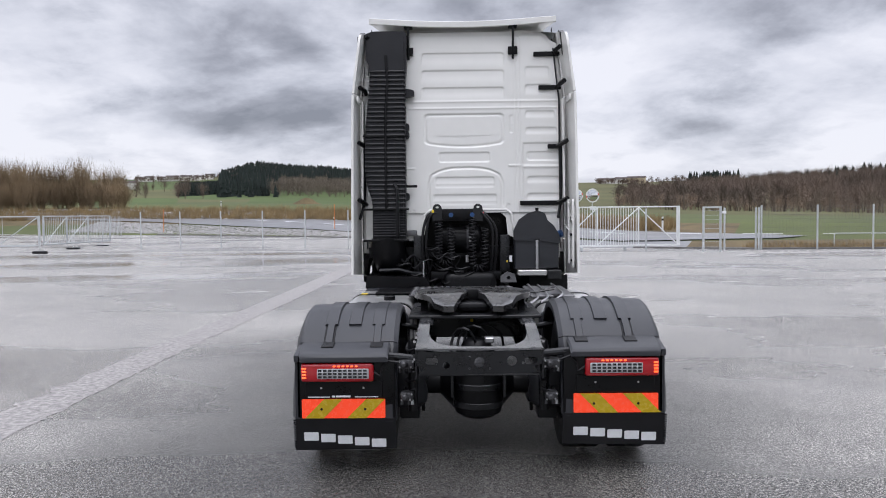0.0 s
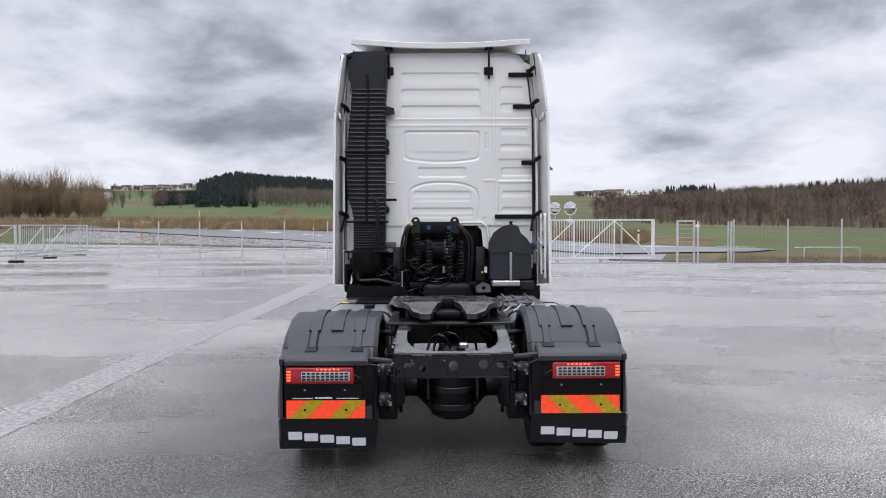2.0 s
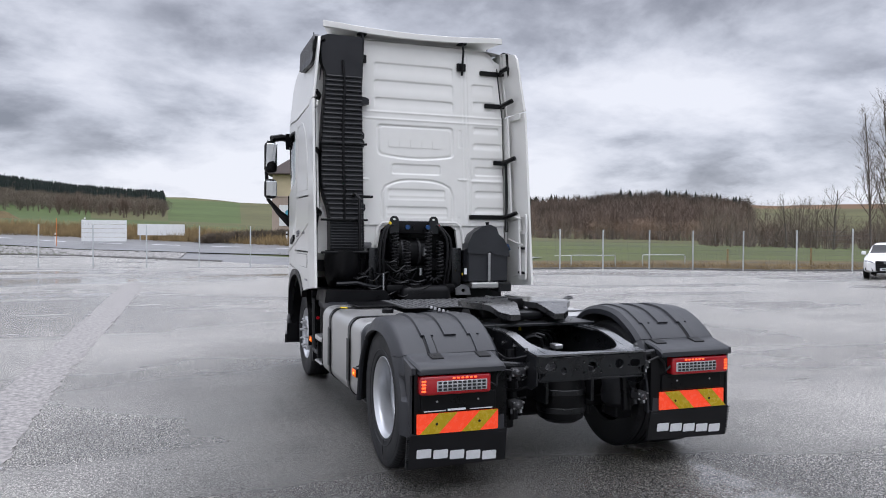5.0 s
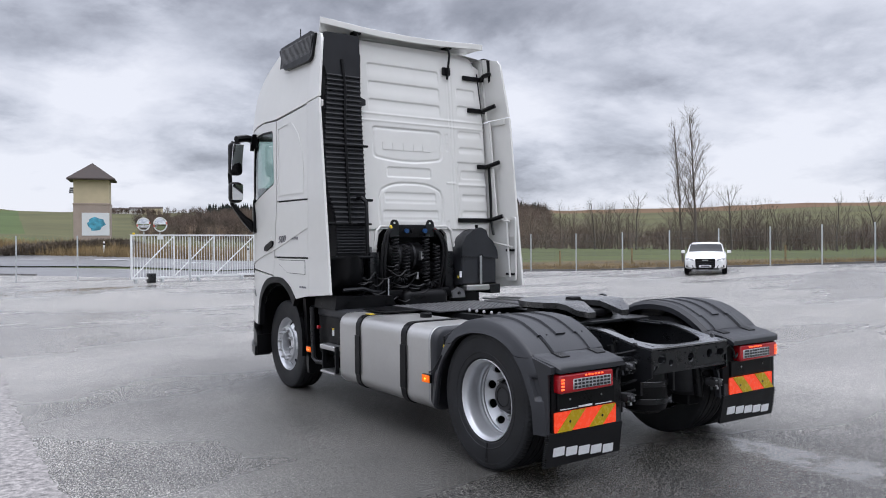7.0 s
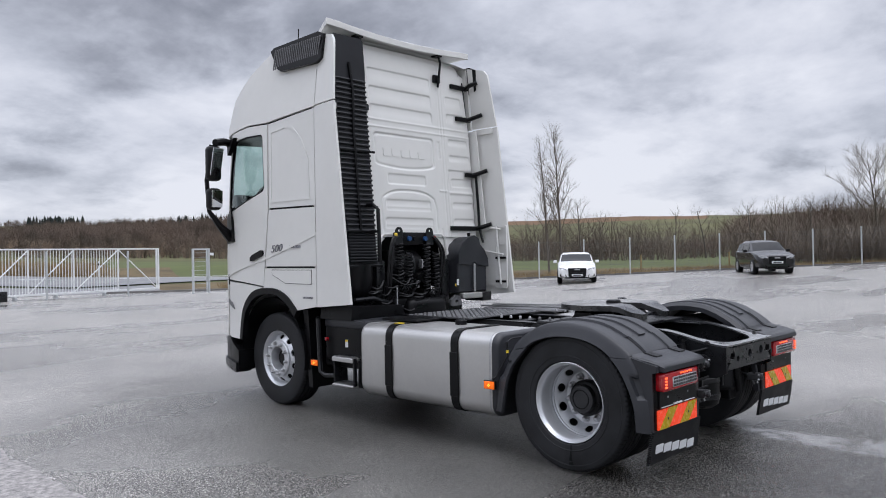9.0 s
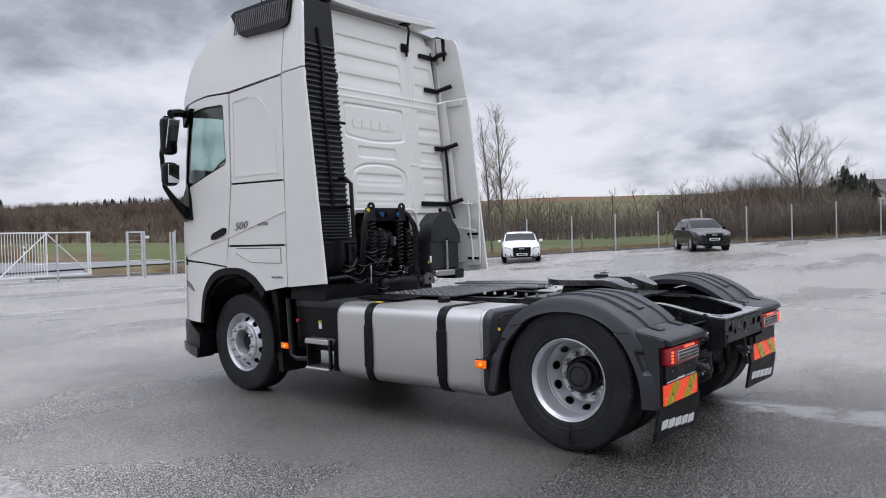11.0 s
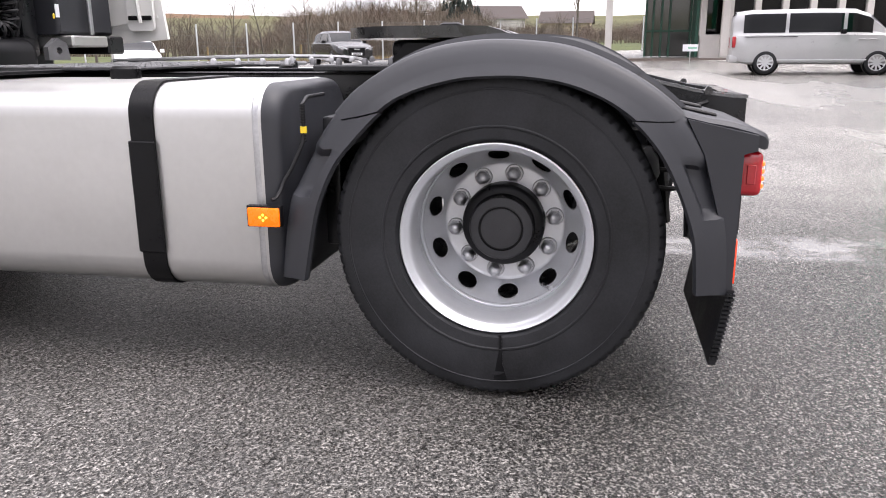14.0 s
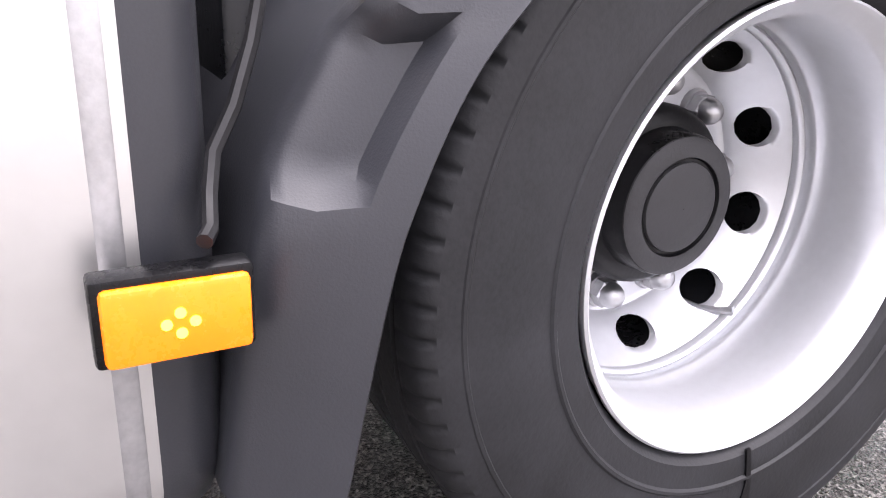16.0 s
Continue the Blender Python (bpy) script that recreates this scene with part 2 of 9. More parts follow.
def tube(pts, r, sides=8, bm=None, caps=True):
    """A round bar along a line of points; r a number or one for each point."""
    bm = bm if bm is not None else bmesh.new()
    pts = [Vector(p) for p in pts]
    rs = r if isinstance(r, (list, tuple)) else [r] * len(pts)
    prev, first, u = None, None, None
    for i, p in enumerate(pts):
        d = (pts[min(i + 1, len(pts) - 1)] - pts[max(i - 1, 0)])
        if d.length < 1e-9:
            continue
        d.normalize()
        if u is None:
            u, v = frame_of(d)
        else:
            u = (u - d * u.dot(d)).normalized()
            v = d.cross(u)
        cur = ring(bm, [p + (u * math.cos(a) + v * math.sin(a)) * rs[i] for a in (2 * math.pi * k / sides for k in range(sides))])
        if prev:
            skin(bm, prev, cur)
        else:
            first = cur
        prev = cur
    if caps and sides > 2:
        bm.faces.new(first[::-1])
        bm.faces.new(prev)
    return bm


def bar(p0, p1, r, sides=8, bm=None):
    return tube([p0, p1], r, sides, bm)


def lathe(profile, segs=48, bm=None):
    """Turns (radius, along) points round the x axis."""
    bm = bm if bm is not None else bmesh.new()
    rings = []
    for k in range(segs):
        a = 2 * math.pi * k / segs
        rings.append(ring(bm, [(x, r * math.cos(a), r * math.sin(a)) for r, x in profile]))
    for k in range(segs):
        skin(bm, rings[k], rings[(k + 1) % segs], False)
    return bm


def slab(outline, holes=(), place=None, bm=None):
    """A plate: a flat outline (2D) with holes, placed in space by place(u, v, w), w from 0 to 1 through the thickness."""
    b = bmesh.new()
    loops = []
    for loop in (outline, *holes):
        vs = [b.verts.new((u, v, 0)) for u, v in loop]
        loops.append(vs)
        for i in range(len(vs)):
            b.edges.new((vs[i], vs[(i + 1) % len(vs)]))
    bmesh.ops.triangle_fill(b, use_beauty=True, use_dissolve=False, edges=b.edges[:])
    front = b.faces[:]
    top = bmesh.ops.duplicate(b, geom=b.verts[:] + b.edges[:] + front)
    vmap = top["vert_map"]
    for f in front:
        f.normal_flip()
    for vs in loops:
        for i in range(len(vs)):
            a, c = vs[i], vs[(i + 1) % len(vs)]
            b.faces.new((a, c, vmap[c], vmap[a]))
    low = set(v for vs in loops for v in vs)
    for v in b.verts:
        w = 0.0 if v in low else 1.0
        v.co = place(v.co.x, v.co.y, w)
    return b if bm is None else append(bm, b)


def rounded(x0, x1, y0, y1, r, n=5):
    pts = []
    for cx, cy, a0 in ((x1 - r, y1 - r, 0), (x0 + r, y1 - r, 90), (x0 + r, y0 + r, 180), (x1 - r, y0 + r, 270)):
        pts += [(cx + r * math.cos(radians(a0 + 90 * k / n)), cy + r * math.sin(radians(a0 + 90 * k / n))) for k in range(n + 1)]
    return pts


def disc(c, r, depth, normal="y", n=20):
    """A short round plug at c along an axis."""
    d = {"x": Vector((1, 0, 0)), "y": Vector((0, 1, 0)), "z": Vector((0, 0, 1))}[normal]
    return tube([Vector(c), Vector(c) + d * depth], r, n)


def dense(pts, step=0.12):
    out = []
    for i, a in enumerate(pts):
        b = pts[(i + 1) % len(pts)]
        n = max(1, int(math.dist(a, b) / step))
        out += [(a[0] + (b[0] - a[0]) * k / n, a[1] + (b[1] - a[1]) * k / n) for k in range(n)]
    return out


def smoothstep(a, b, x):
    t = min(1.0, max(0.0, (x - a) / (b - a)))
    return t * t * (3 - 2 * t)


def curve_through(pts, n=3):
    """A smooth line through the points, n steps to each."""
    out = []
    for i in range(len(pts) - 1):
        p0, p1, p2, p3 = (Vector(pts[max(0, min(len(pts) - 1, i + k))]) for k in (-1, 0, 1, 2))
        for j in range(n):
            t = j / n
            q = 0.5 * (2 * p1 + (p2 - p0) * t + (2 * p0 - 5 * p1 + 4 * p2 - p3) * t * t + (3 * p1 - p0 - 3 * p2 + p3) * t ** 3)
            out.append((q.x, q.y))
    return out + [tuple(pts[-1])]


def smooth_line(pts, n=4):
    """The same for points in space."""
    out = []
    for i in range(len(pts) - 1):
        p0, p1, p2, p3 = (Vector(pts[max(0, min(len(pts) - 1, i + k))]) for k in (-1, 0, 1, 2))
        out += [0.5 * (2 * p1 + (p2 - p0) * t + (2 * p0 - 5 * p1 + 4 * p2 - p3) * t * t + (3 * p1 - p0 - 3 * p2 + p3) * t ** 3) for t in (j / n for j in range(n))]
    return out + [Vector(pts[-1])]


# ---- yard, road and country ----


def asphalt_material(name, base, wet=0.5, grit=0.75):
    m = bpy.data.materials.new(name)
    m.use_nodes = True
    nt = m.node_tree
    nodes, links = nt.nodes, nt.links
    b = nodes["Principled BSDF"]
    tc = nodes.new("ShaderNodeTexCoord")

    def noise_node(scale, detail, vec=None, rough=0.55):
        n = nodes.new("ShaderNodeTexNoise")
        n.inputs["Scale"].default_value, n.inputs["Detail"].default_value, n.inputs["Roughness"].default_value = scale, detail, rough
        links.new(vec or tc.outputs["Object"], n.inputs["Vector"])
        return n.outputs["Fac"]

    def remap(sock, a, c, lo, hi):
        r = nodes.new("ShaderNodeMapRange")
        r.interpolation_type = "SMOOTHSTEP"
        for key, v in (("From Min", a), ("From Max", c), ("To Min", lo), ("To Max", hi)):
            r.inputs[key].default_value = v
        links.new(sock, r.inputs["Value"])
        return r.outputs[0]

    def calc(op, a, c):
        n = nodes.new("ShaderNodeMath")
        n.operation = op
        for i, v in enumerate((a, c)):
            if isinstance(v, (int, float)):
                n.inputs[i].default_value = v
            else:
                links.new(v, n.inputs[i])
        return n.outputs[0]

    vor = nodes.new("ShaderNodeTexVoronoi")
    vor.inputs["Scale"].default_value = 190
    links.new(tc.outputs["Object"], vor.inputs["Vector"])
    sepc = nodes.new("ShaderNodeSeparateColor")
    links.new(vor.outputs["Color"], sepc.inputs[0])
    stone = remap(sepc.outputs[0], 0.1, 0.95, 1 - grit, 1 + 1.6 * grit)
    fine = remap(noise_node(330, 3), 0.3, 0.7, 0.75, 1.25)
    blot = calc("MULTIPLY", remap(noise_node(0.35, 6), 0.35, 0.65, 0.90, 1.10), remap(noise_node(2.2, 7, None, 0.65), 0.3, 0.7, 0.88, 1.10))
    blot = calc("MULTIPLY", blot, calc("MULTIPLY", remap(noise_node(85, 3, None, 0.65), 0.38, 0.62, 0.20, 1.85), remap(noise_node(36, 4, None, 0.65), 0.36, 0.64, 0.58, 1.46)))
    chip = remap(noise_node(420, 1), 0.58, 0.70, 0.0, 0.9)
    # stone heads stand in the light, the pits between them are dull
    heads = remap(noise_node(75, 4, None, 0.7), 0.42, 0.60, 0.0, 1.0)
    middle = remap(noise_node(42, 4, None, 0.65), 0.40, 0.60, 0.0, 1.0)
    clump = remap(noise_node(22, 5, None, 0.7), 0.40, 0.62, 0.0, 1.0)
    # wet film: long patches where the water stands
    mp = nodes.new("ShaderNodeMapping")
    mp.inputs["Scale"].default_value = (0.10, 0.26, 1)
    mp.inputs["Rotation"].default_value = (0, 0, radians(18))
    links.new(tc.outputs["Object"], mp.inputs[0])
    damp = remap(noise_node(1.0, 4, mp.outputs[0], 0.5), 0.38, 0.64, 0.0, 1.0)
    sepx = nodes.new("ShaderNodeSeparateXYZ")
    links.new(tc.outputs["Object"], sepx.inputs[0])

    def dist2(cx, cy, rx, ry):
        u, v = calc("MULTIPLY", calc("SUBTRACT", sepx.outputs[0], cx), 1 / rx), calc("MULTIPLY", calc("SUBTRACT", sepx.outputs[1], cy), 1 / ry)
        return calc("ADD", calc("MULTIPLY", u, u), calc("MULTIPLY", v, v))

    def pool(cx, cy, rx, ry, turn):
        c, s = math.cos(radians(turn)), math.sin(radians(turn))
        dx, dy = calc("SUBTRACT", sepx.outputs[0], cx), calc("SUBTRACT", sepx.outputs[1], cy)
        u = calc("ADD", calc("MULTIPLY", dx, c / rx), calc("MULTIPLY", dy, s / rx))
        v = calc("ADD", calc("MULTIPLY", dx, -s / ry), calc("MULTIPLY", dy, c / ry))
        d = calc("ADD", calc("MULTIPLY", u, u), calc("MULTIPLY", v, v))
        wob = calc("MULTIPLY", noise_node(0.6, 5), 1.5)
        return remap(calc("ADD", d, wob), 1.0, 1.9, 1.0, 0.0)

    pools = [pool(*p) for p in POOLS]
    water = pools[0]
    for p in pools[1:]:
        water = calc("MAXIMUM", water, p)
    streaks = [pool(*p) for p in STREAKS]
    streak = streaks[0]
    for p in streaks[1:]:
        streak = calc("MAXIMUM", streak, p)
    tone = calc("MULTIPLY", calc("MULTIPLY", stone, fine), blot)
    tone = calc("ADD", tone, chip)
    tone = calc("MULTIPLY", tone, remap(damp, 0, 1, 1.10, 0.84))
    # paler drying ground; the oval round the truck has its shade darkened into the colour
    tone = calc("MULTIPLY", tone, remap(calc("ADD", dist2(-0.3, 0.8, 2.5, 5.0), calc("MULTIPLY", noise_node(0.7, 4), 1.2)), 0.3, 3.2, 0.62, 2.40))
    patchy = remap(noise_node(2.6, 6, None, 0.7), 0.34, 0.58, 0.0, 1.0)
    # wet film in the wheel track; its sky reflection is partly added as pale colour
    wet_sheen = calc("MULTIPLY", streak, patchy)
    tone = calc("ADD", tone, calc("MULTIPLY", wet_sheen, 0.7))
    water = calc("MAXIMUM", water, wet_sheen)
    sc = nodes.new("ShaderNodeVectorMath")
    sc.operation = "SCALE"
    sc.inputs[0].default_value = base
    links.new(tone, sc.inputs["Scale"])
    links.new(sc.outputs[0], b.inputs["Base Color"])
    rough = remap(damp, 0, 1, 0.46 - 0.12 * wet, 0.30 - 0.2 * wet)
    rough = calc("MULTIPLY", rough, remap(water, 0, 1, 1.0, 0.4))
    links.new(rough, b.inputs["Roughness"])
    gleam = calc("ADD", calc("ADD", calc("MULTIPLY", heads, 0.45), calc("MULTIPLY", middle, 0.30)), calc("MULTIPLY", clump, 0.25))
    links.new(calc("MAXIMUM", remap(gleam, 0, 1, 0.15, 0.90), calc("MULTIPLY", water, 1.8)), b.inputs["Specular IOR Level"])
    bp = nodes.new("ShaderNodeBump")
    links.new(remap(water, 0, 1, 0.62, 0.02), bp.inputs["Strength"])
    bp.inputs["Distance"].default_value = 0.004
    links.new(calc("ADD", calc("ADD", vor.outputs["Distance"], calc("MULTIPLY", noise_node(85, 3, None, 0.65), 2.2)), calc("MULTIPLY", noise_node(34, 4, None, 0.7), 2.6)), bp.inputs["Height"])
    links.new(bp.outputs[0], b.inputs["Normal"])
    return m


POOLS = ((-11, 17, 9.0, 1.5, 8), (-9, 24, 11, 2.6, 4), (-14, 31, 12, 2.2, 3), (0.5, 27, 4.5, 1.1, 20), (16, 25.5, 5, 0.5, -12), (9.5, 19.5, 2.5, 0.3, 0))
STREAKS = ((0.92, -1.75, 0.34, 2.1, 3), (9.0, 0.0, 0.14, 2.8, -14), (12.0, -2.0, 0.10, 4.0, -8))
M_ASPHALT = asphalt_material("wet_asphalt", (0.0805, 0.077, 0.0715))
M_ROAD = material("road_asphalt", (0.15, 0.15, 0.155), 0.36, 0, 0.12, 0.5, 30, 0.1, 0.5, 0.1)
M_STRIP = material("pale_joint_strip", (0.25, 0.235, 0.225), 0.5, 0, 0.8, 18.0, 80, 0.7, 0.5, 0.12)
M_GRASS = material("winter_grass", (0.078, 0.092, 0.034), 0.9, 0, 0.35, 0.06, 1.2, 0.4, 0.2)
M_MEADOW = material("green_meadow", (0.078, 0.105, 0.042), 0.95, 0, 0.30, 0.012, 0.15, 0.0, 0.1)
M_GRASSFAR = material("far_meadow", (0.105, 0.103, 0.052), 0.95, 0, 0.30, 0.012, 0.15, 0.0, 0.1)
M_DRYGRASS = material("dry_bank_grass", (0.115, 0.088, 0.048), 0.95, 0, 0.40, 0.5, 5, 0.5, 0.2)
M_PLOUGH = material("ploughed_field", (0.145, 0.090, 0.055), 0.95, 0, 0.15, 0.02, 0.4, 0.0, 0.1)
M_WOODFLOOR = material("wood_floor", (0.075, 0.06, 0.045), 0.95, 0, 0.3, 0.05, 0.6, 0.0, 0.1)
M_GRAVEL = material("gravel_bed", (0.36, 0.35, 0.34), 0.8, 0, 0.45, 3, 18, 0.8, 0.3, per_object=0.3)
M_KERB = material("kerb_concrete", (0.16, 0.155, 0.15), 0.7, 0, 0.25, 3, 40, 0.3)

HUB = Vector((-2.0, -4.0))
KERB = [(-75, 78), (-26, 60), (-8, 50), (0, 42), (4, 36.5), (8.7, 33.4), (14.2, 30.6), (19.1, 30.2), (24, 28.8), (28.4, 24.2), (32.2, 19.4), (36.6, 14.9), (40, 10.2), (44.5, 4.6), (48, -1), (52, -9), (54, -16), (54, -70), (-70, -70), (-90, 0)]
FAR_AZ = (-40, -25, -10, 5, 15, 28, 36, 43, 60, 80, 110)
FAR = (
    (6, (-0.9, -0.74, -0.95, -1.6, -2.1, -1.9, -1.75, -1.6, -1.5, -1.0, -0.6)),
    (16, (-0.1, 0.0, -0.2, -0.8, -1.2, -1.3, -1.2, -1.2, -1.2, -0.6, -0.3)),
    (22, (0.5, 0.55, 0.45, -0.1, -0.7, -0.8, -0.85, -0.9, -1.05, -0.4, 0.0)),
    (80, (1.0, 1.0, 0.9, 0.2, -0.25, -0.45, -0.5, -0.55, -0.7, 0.2, 0.4)),
    (220, (1.2, 1.3, 1.25, 0.8, 0.25, -0.15, -0.3, -0.3, 0.1, 0.8, 0.9)),
    (520, (1.8, 1.9, 2.3, 1.7, 1.6, 2.1, 2.3, 1.5, 1.6, 1.6, 1.6)),
    (1000, (2.5, 2.6, 3.0, 2.4, 2.25, 2.6, 2.8, 2.25, 2.45, 2.3, 2.2)),
    (2200, (1.8, 1.8, 1.8, 1.8, 1.6, 1.5, 1.5, 1.5, 1.6, 1.6, 1.5)),
)


def yard_z(x, y):
    u = 0.94 * x - 0.34 * y
    return min(1.1, 0.6 * max(0.0, u - 16) / 18) + 0.012 * max(0.0, y - 35) * smoothstep(20, 0, x)


def kerb_reach(az):
    """How far the kerb lies from the hub in a direction (degrees from +y towards +x)."""
    d = Vector((math.sin(radians(az)), math.cos(radians(az))))
    best = 1e9
    for i, a in enumerate(KERB):
        a, b = Vector(a), Vector(KERB[(i + 1) % len(KERB)])
        e, w = b - a, a - HUB
        den = d.x * e.y - d.y * e.x
        if abs(den) < 1e-9:
            continue
        s, k = (w.x * e.y - w.y * e.x) / den, (w.x * d.y - w.y * d.x) / den
        if s > 0 and -1e-6 <= k <= 1 + 1e-6:
            best = min(best, s)
    return best


def land_z(x, y):
    p = Vector((x, y)) - HUB
    az, r = math.degrees(math.atan2(p.x, p.y)), p.length
    reach = kerb_reach(az)
    rho = r - reach
    if rho <= 0:
        return yard_z(x, y)
    e = HUB + p * (reach / r)
    knots = [(0.0, yard_z(e.x, e.y))]
    for dist, els in FAR:
        el = float(np.interp(az, FAR_AZ, els))
        if dist >= 520:
            el += (0.55 if dist < 2000 else 0.0) * (0.75 * math.exp(-((az + 14.8) / 2.0) ** 2) + 0.5 * math.exp(-((az + 11.5) / 4.0) ** 2)) * 1.35 * (0.55 if dist == 520 else 1.0)
        knots.append((dist, 1.75 + (reach + dist) * math.tan(radians(el))))
    return float(np.interp(rho, [k[0] for k in knots], [k[1] for k in knots]))


def polar(az, r):
    return HUB.x + r * math.sin(radians(az)), HUB.y + r * math.cos(radians(az))


def build_yard():
    azs = sorted(set([k * 3.0 for k in range(-60, 60)] + [math.degrees(math.atan2(x - HUB.x, y - HUB.y)) for x, y in KERB]))
    bm = bmesh.new()
    mid = bm.verts.new((HUB.x, HUB.y, 0))
    rows = []
    for az in azs:
        reach = kerb_reach(az)
        row = []
        for f in (0.1, 0.2, 0.3, 0.4, 0.5, 0.58, 0.66, 0.74, 0.82, 0.9, 0.96, 1.0):
            x, y = polar(az, reach * f)
            row.append(bm.verts.new((x, y, yard_z(x, y))))
        rows.append(row)
    for i, row in enumerate(rows):
        nxt = rows[(i + 1) % len(rows)]
        bm.faces.new((mid, nxt[0], row[0]))
        skin(bm, row, nxt, closed=False)
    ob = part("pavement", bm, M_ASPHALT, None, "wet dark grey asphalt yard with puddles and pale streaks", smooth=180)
    tagged(ob, "", "pavement", "", "structure")
    # country beyond the kerb, one sheet to the horizon
    me = bpy.data.meshes.new("ground")
    rhos = (-0.4, 0.1, 3, 6, 11, 16, 19, 22, 35, 55, 80, 120, 170, 220, 300, 400, 520, 640, 760, 880, 1000, 1400, 2200, 3000)
    verts, faces, mats = [], [], []
    azl = [k * 1.25 for k in range(-144, 144)]
    for az in azl:
        reach = kerb_reach(az)
        for rho in rhos:
            x, y = polar(az, reach + rho)
            z = land_z(x, y)
            if rho > 30:
                z += (noise.noise((x * 0.012, y * 0.012, 0)) + 0.4 * noise.noise((x * 0.05, y * 0.05, 3))) * min(3.0, rho * 0.006)
            if rho < 0:
                z -= 0.10
            elif rho < 1:
                z += 0.03
            verts.append((x, y, z))
    n, k = len(azl), len(rhos)
    for i in range(n):
        j = (i + 1) % n
        for q in range(k - 1):
            faces.append((i * k + q, j * k + q, j * k + q + 1, i * k + q + 1))
            rho, az = rhos[q], azl[i]
            if -3 < az < 19.5 and rho < 6:
                mats.append(5)
            elif az < 22 and 11 <= rho < 22 or (14 <= az < 75 and rho < 6):
                mats.append(1)
            elif 34 < az < 64 and rho >= 760:
                mats.append(2)
            elif az < 4 and 80 <= rho and int(az // 5.1 + rho // 210) % 4:
                mats.append(6)
            elif rho >= 120:
                mats.append(4 if (int(az // 6.3) * 7 + int(rho // 170) * 3) % 5 else 2 if az < -30 else 4)
            else:
                mats.append(0)
    me.from_pydata(verts, [], faces)
    for m in (M_GRASS, M_DRYGRASS, M_PLOUGH, M_WOODFLOOR, M_GRASSFAR, M_ROAD, M_MEADOW):
        me.materials.append(m)
    me.polygons.foreach_set("material_index", mats)
    me.polygons.foreach_set("use_smooth", [True] * len(faces))
    tagged(new("ground", me), "rolling winter meadows with dry banks and far fields", "ground", "", "structure")


def strip(name, left, right, mat, label, lift, n=14, kind="structure", category="road", wobble=0.0):
    """A ribbon between two lines on the land."""
    bm = bmesh.new()

    def along(line, t):
        acc = [0.0]
        for a, b in zip(line, line[1:]):
            acc.append(acc[-1] + math.dist(a, b))
        s = t * acc[-1]
        return float(np.interp(s, acc, [p[0] for p in line])), float(np.interp(s, acc, [p[1] for p in line]))

    prev = None
    for i in range(n * len(left)):
        t = i / (n * len(left) - 1)
        a, b = along(left, t), along(right, t)
        row = []
        for k in range(5):
            x, y = a[0] + (b[0] - a[0]) * k / 4, a[1] + (b[1] - a[1]) * k / 4
            if k in (0, 4) and wobble:
                x += wobble * (noise.noise((0, y * 3.1, k)) + 0.6 * noise.noise((5, y * 11.0, k)))
            row.append(bm.verts.new((x, y, land_z(x, y) + lift)))
        if prev:
            skin(bm, prev, row, closed=False)
        prev = row
    ob = part(name, bm, mat, None, label, smooth=180)
    return tagged(ob, "", category, "", kind)


build_yard()
strip("road", [(-140, 118), (-31, 72), (-10.8, 56.5), (0, 48), (10, 39.0), (17.5, 36.6)], [(-145, 136), (-36, 88), (-13, 68), (2, 57), (12, 47), (20, 38.4)], M_ROAD, "pale damp country road behind the kerb", 0.07)
for k in range(-9, 8):
    # broken centre line
    f0 = [(-60, 93.1), (-33.2, 79.1), (-11.8, 61.7), (0.8, 52.8), (11.5, 43.7), (20, 39.4)]
    fx, fy = [p[0] for p in f0], [p[1] for p in f0]
    xa, xb = -8 + 4.2 * k, -8 + 4.2 * k + 2.0
    strip("road_marking", [(xa, float(np.interp(xa, fx, fy))), (xb, float(np.interp(xb, fx, fy)))], [(xa + 0.1, float(np.interp(xa, fx, fy)) + 0.3), (xb + 0.1, float(np.interp(xb, fx, fy)) + 0.3)], M_LETTER, "white dash of the broken line on the road", 0.1, n=3)
strip("joint_strip", [(-4.4, -9), (-4.38, 4), (-4.24, 12), (-4.1, 23)], [(-3.85, -9), (-3.86, 4), (-3.63, 12), (-3.4, 23)], M_STRIP, "pale pebbly worn strip across the asphalt", 0.004, n=160, category="pavement", wobble=0.08)

# ---- the tractor truck: cab ----
CX = -0.07          # the cab's middle
FRONT_Y, REAR_Y = 3.94, 0.035   # axles
truck = thing("tractor_truck", "white two-axle tractor truck with black fenders on wet asphalt", "truck")


def cab_half(y, z):
    return 1.2 - 0.115 * max(0.0, z - 3.1) - 0.36 * max(0.0, y - 4.35) ** 2


def side_place(s, inset=0.0, thick=0.03):
    return lambda y, z, w: Vector((CX + s * (cab_half(y, z) - inset - thick * w), y, z))


def side_part(name, outline, s, mat, parent, label="", holes=(), inset=0.0, thick=0.03, step=0.14):
    bm = slab(dense(outline, step), [dense(h, step) for h in holes], side_place(s, inset, thick))
    return part(name, bm, mat, parent, label, smooth=30)


WINDOW = [(3.975, 2.93), (4.0, 2.96), (4.30, 2.97), (4.60, 2.945), (4.64, 2.91), (4.76, 2.52), (4.84, 2.12), (4.5, 2.19), (3.985, 2.335), (3.955, 2.37)]
ARCH = [(3.37, 1.06), (3.46, 1.14), (3.56, 1.21), (3.74, 1.275), (4.0, 1.28), (4.2, 1.24), (4.34, 1.14), (4.44, 0.98), (4.50, 0.69)]
ARCH = curve_through(ARCH)
TRIM = curve_through([(4.44, 0.69), (4.38, 0.96), (4.28, 1.09), (4.16, 1.17), (3.98, 1.215), (3.76, 1.21), (3.6, 1.145), (3.5, 1.07), (3.42, 0.98)])


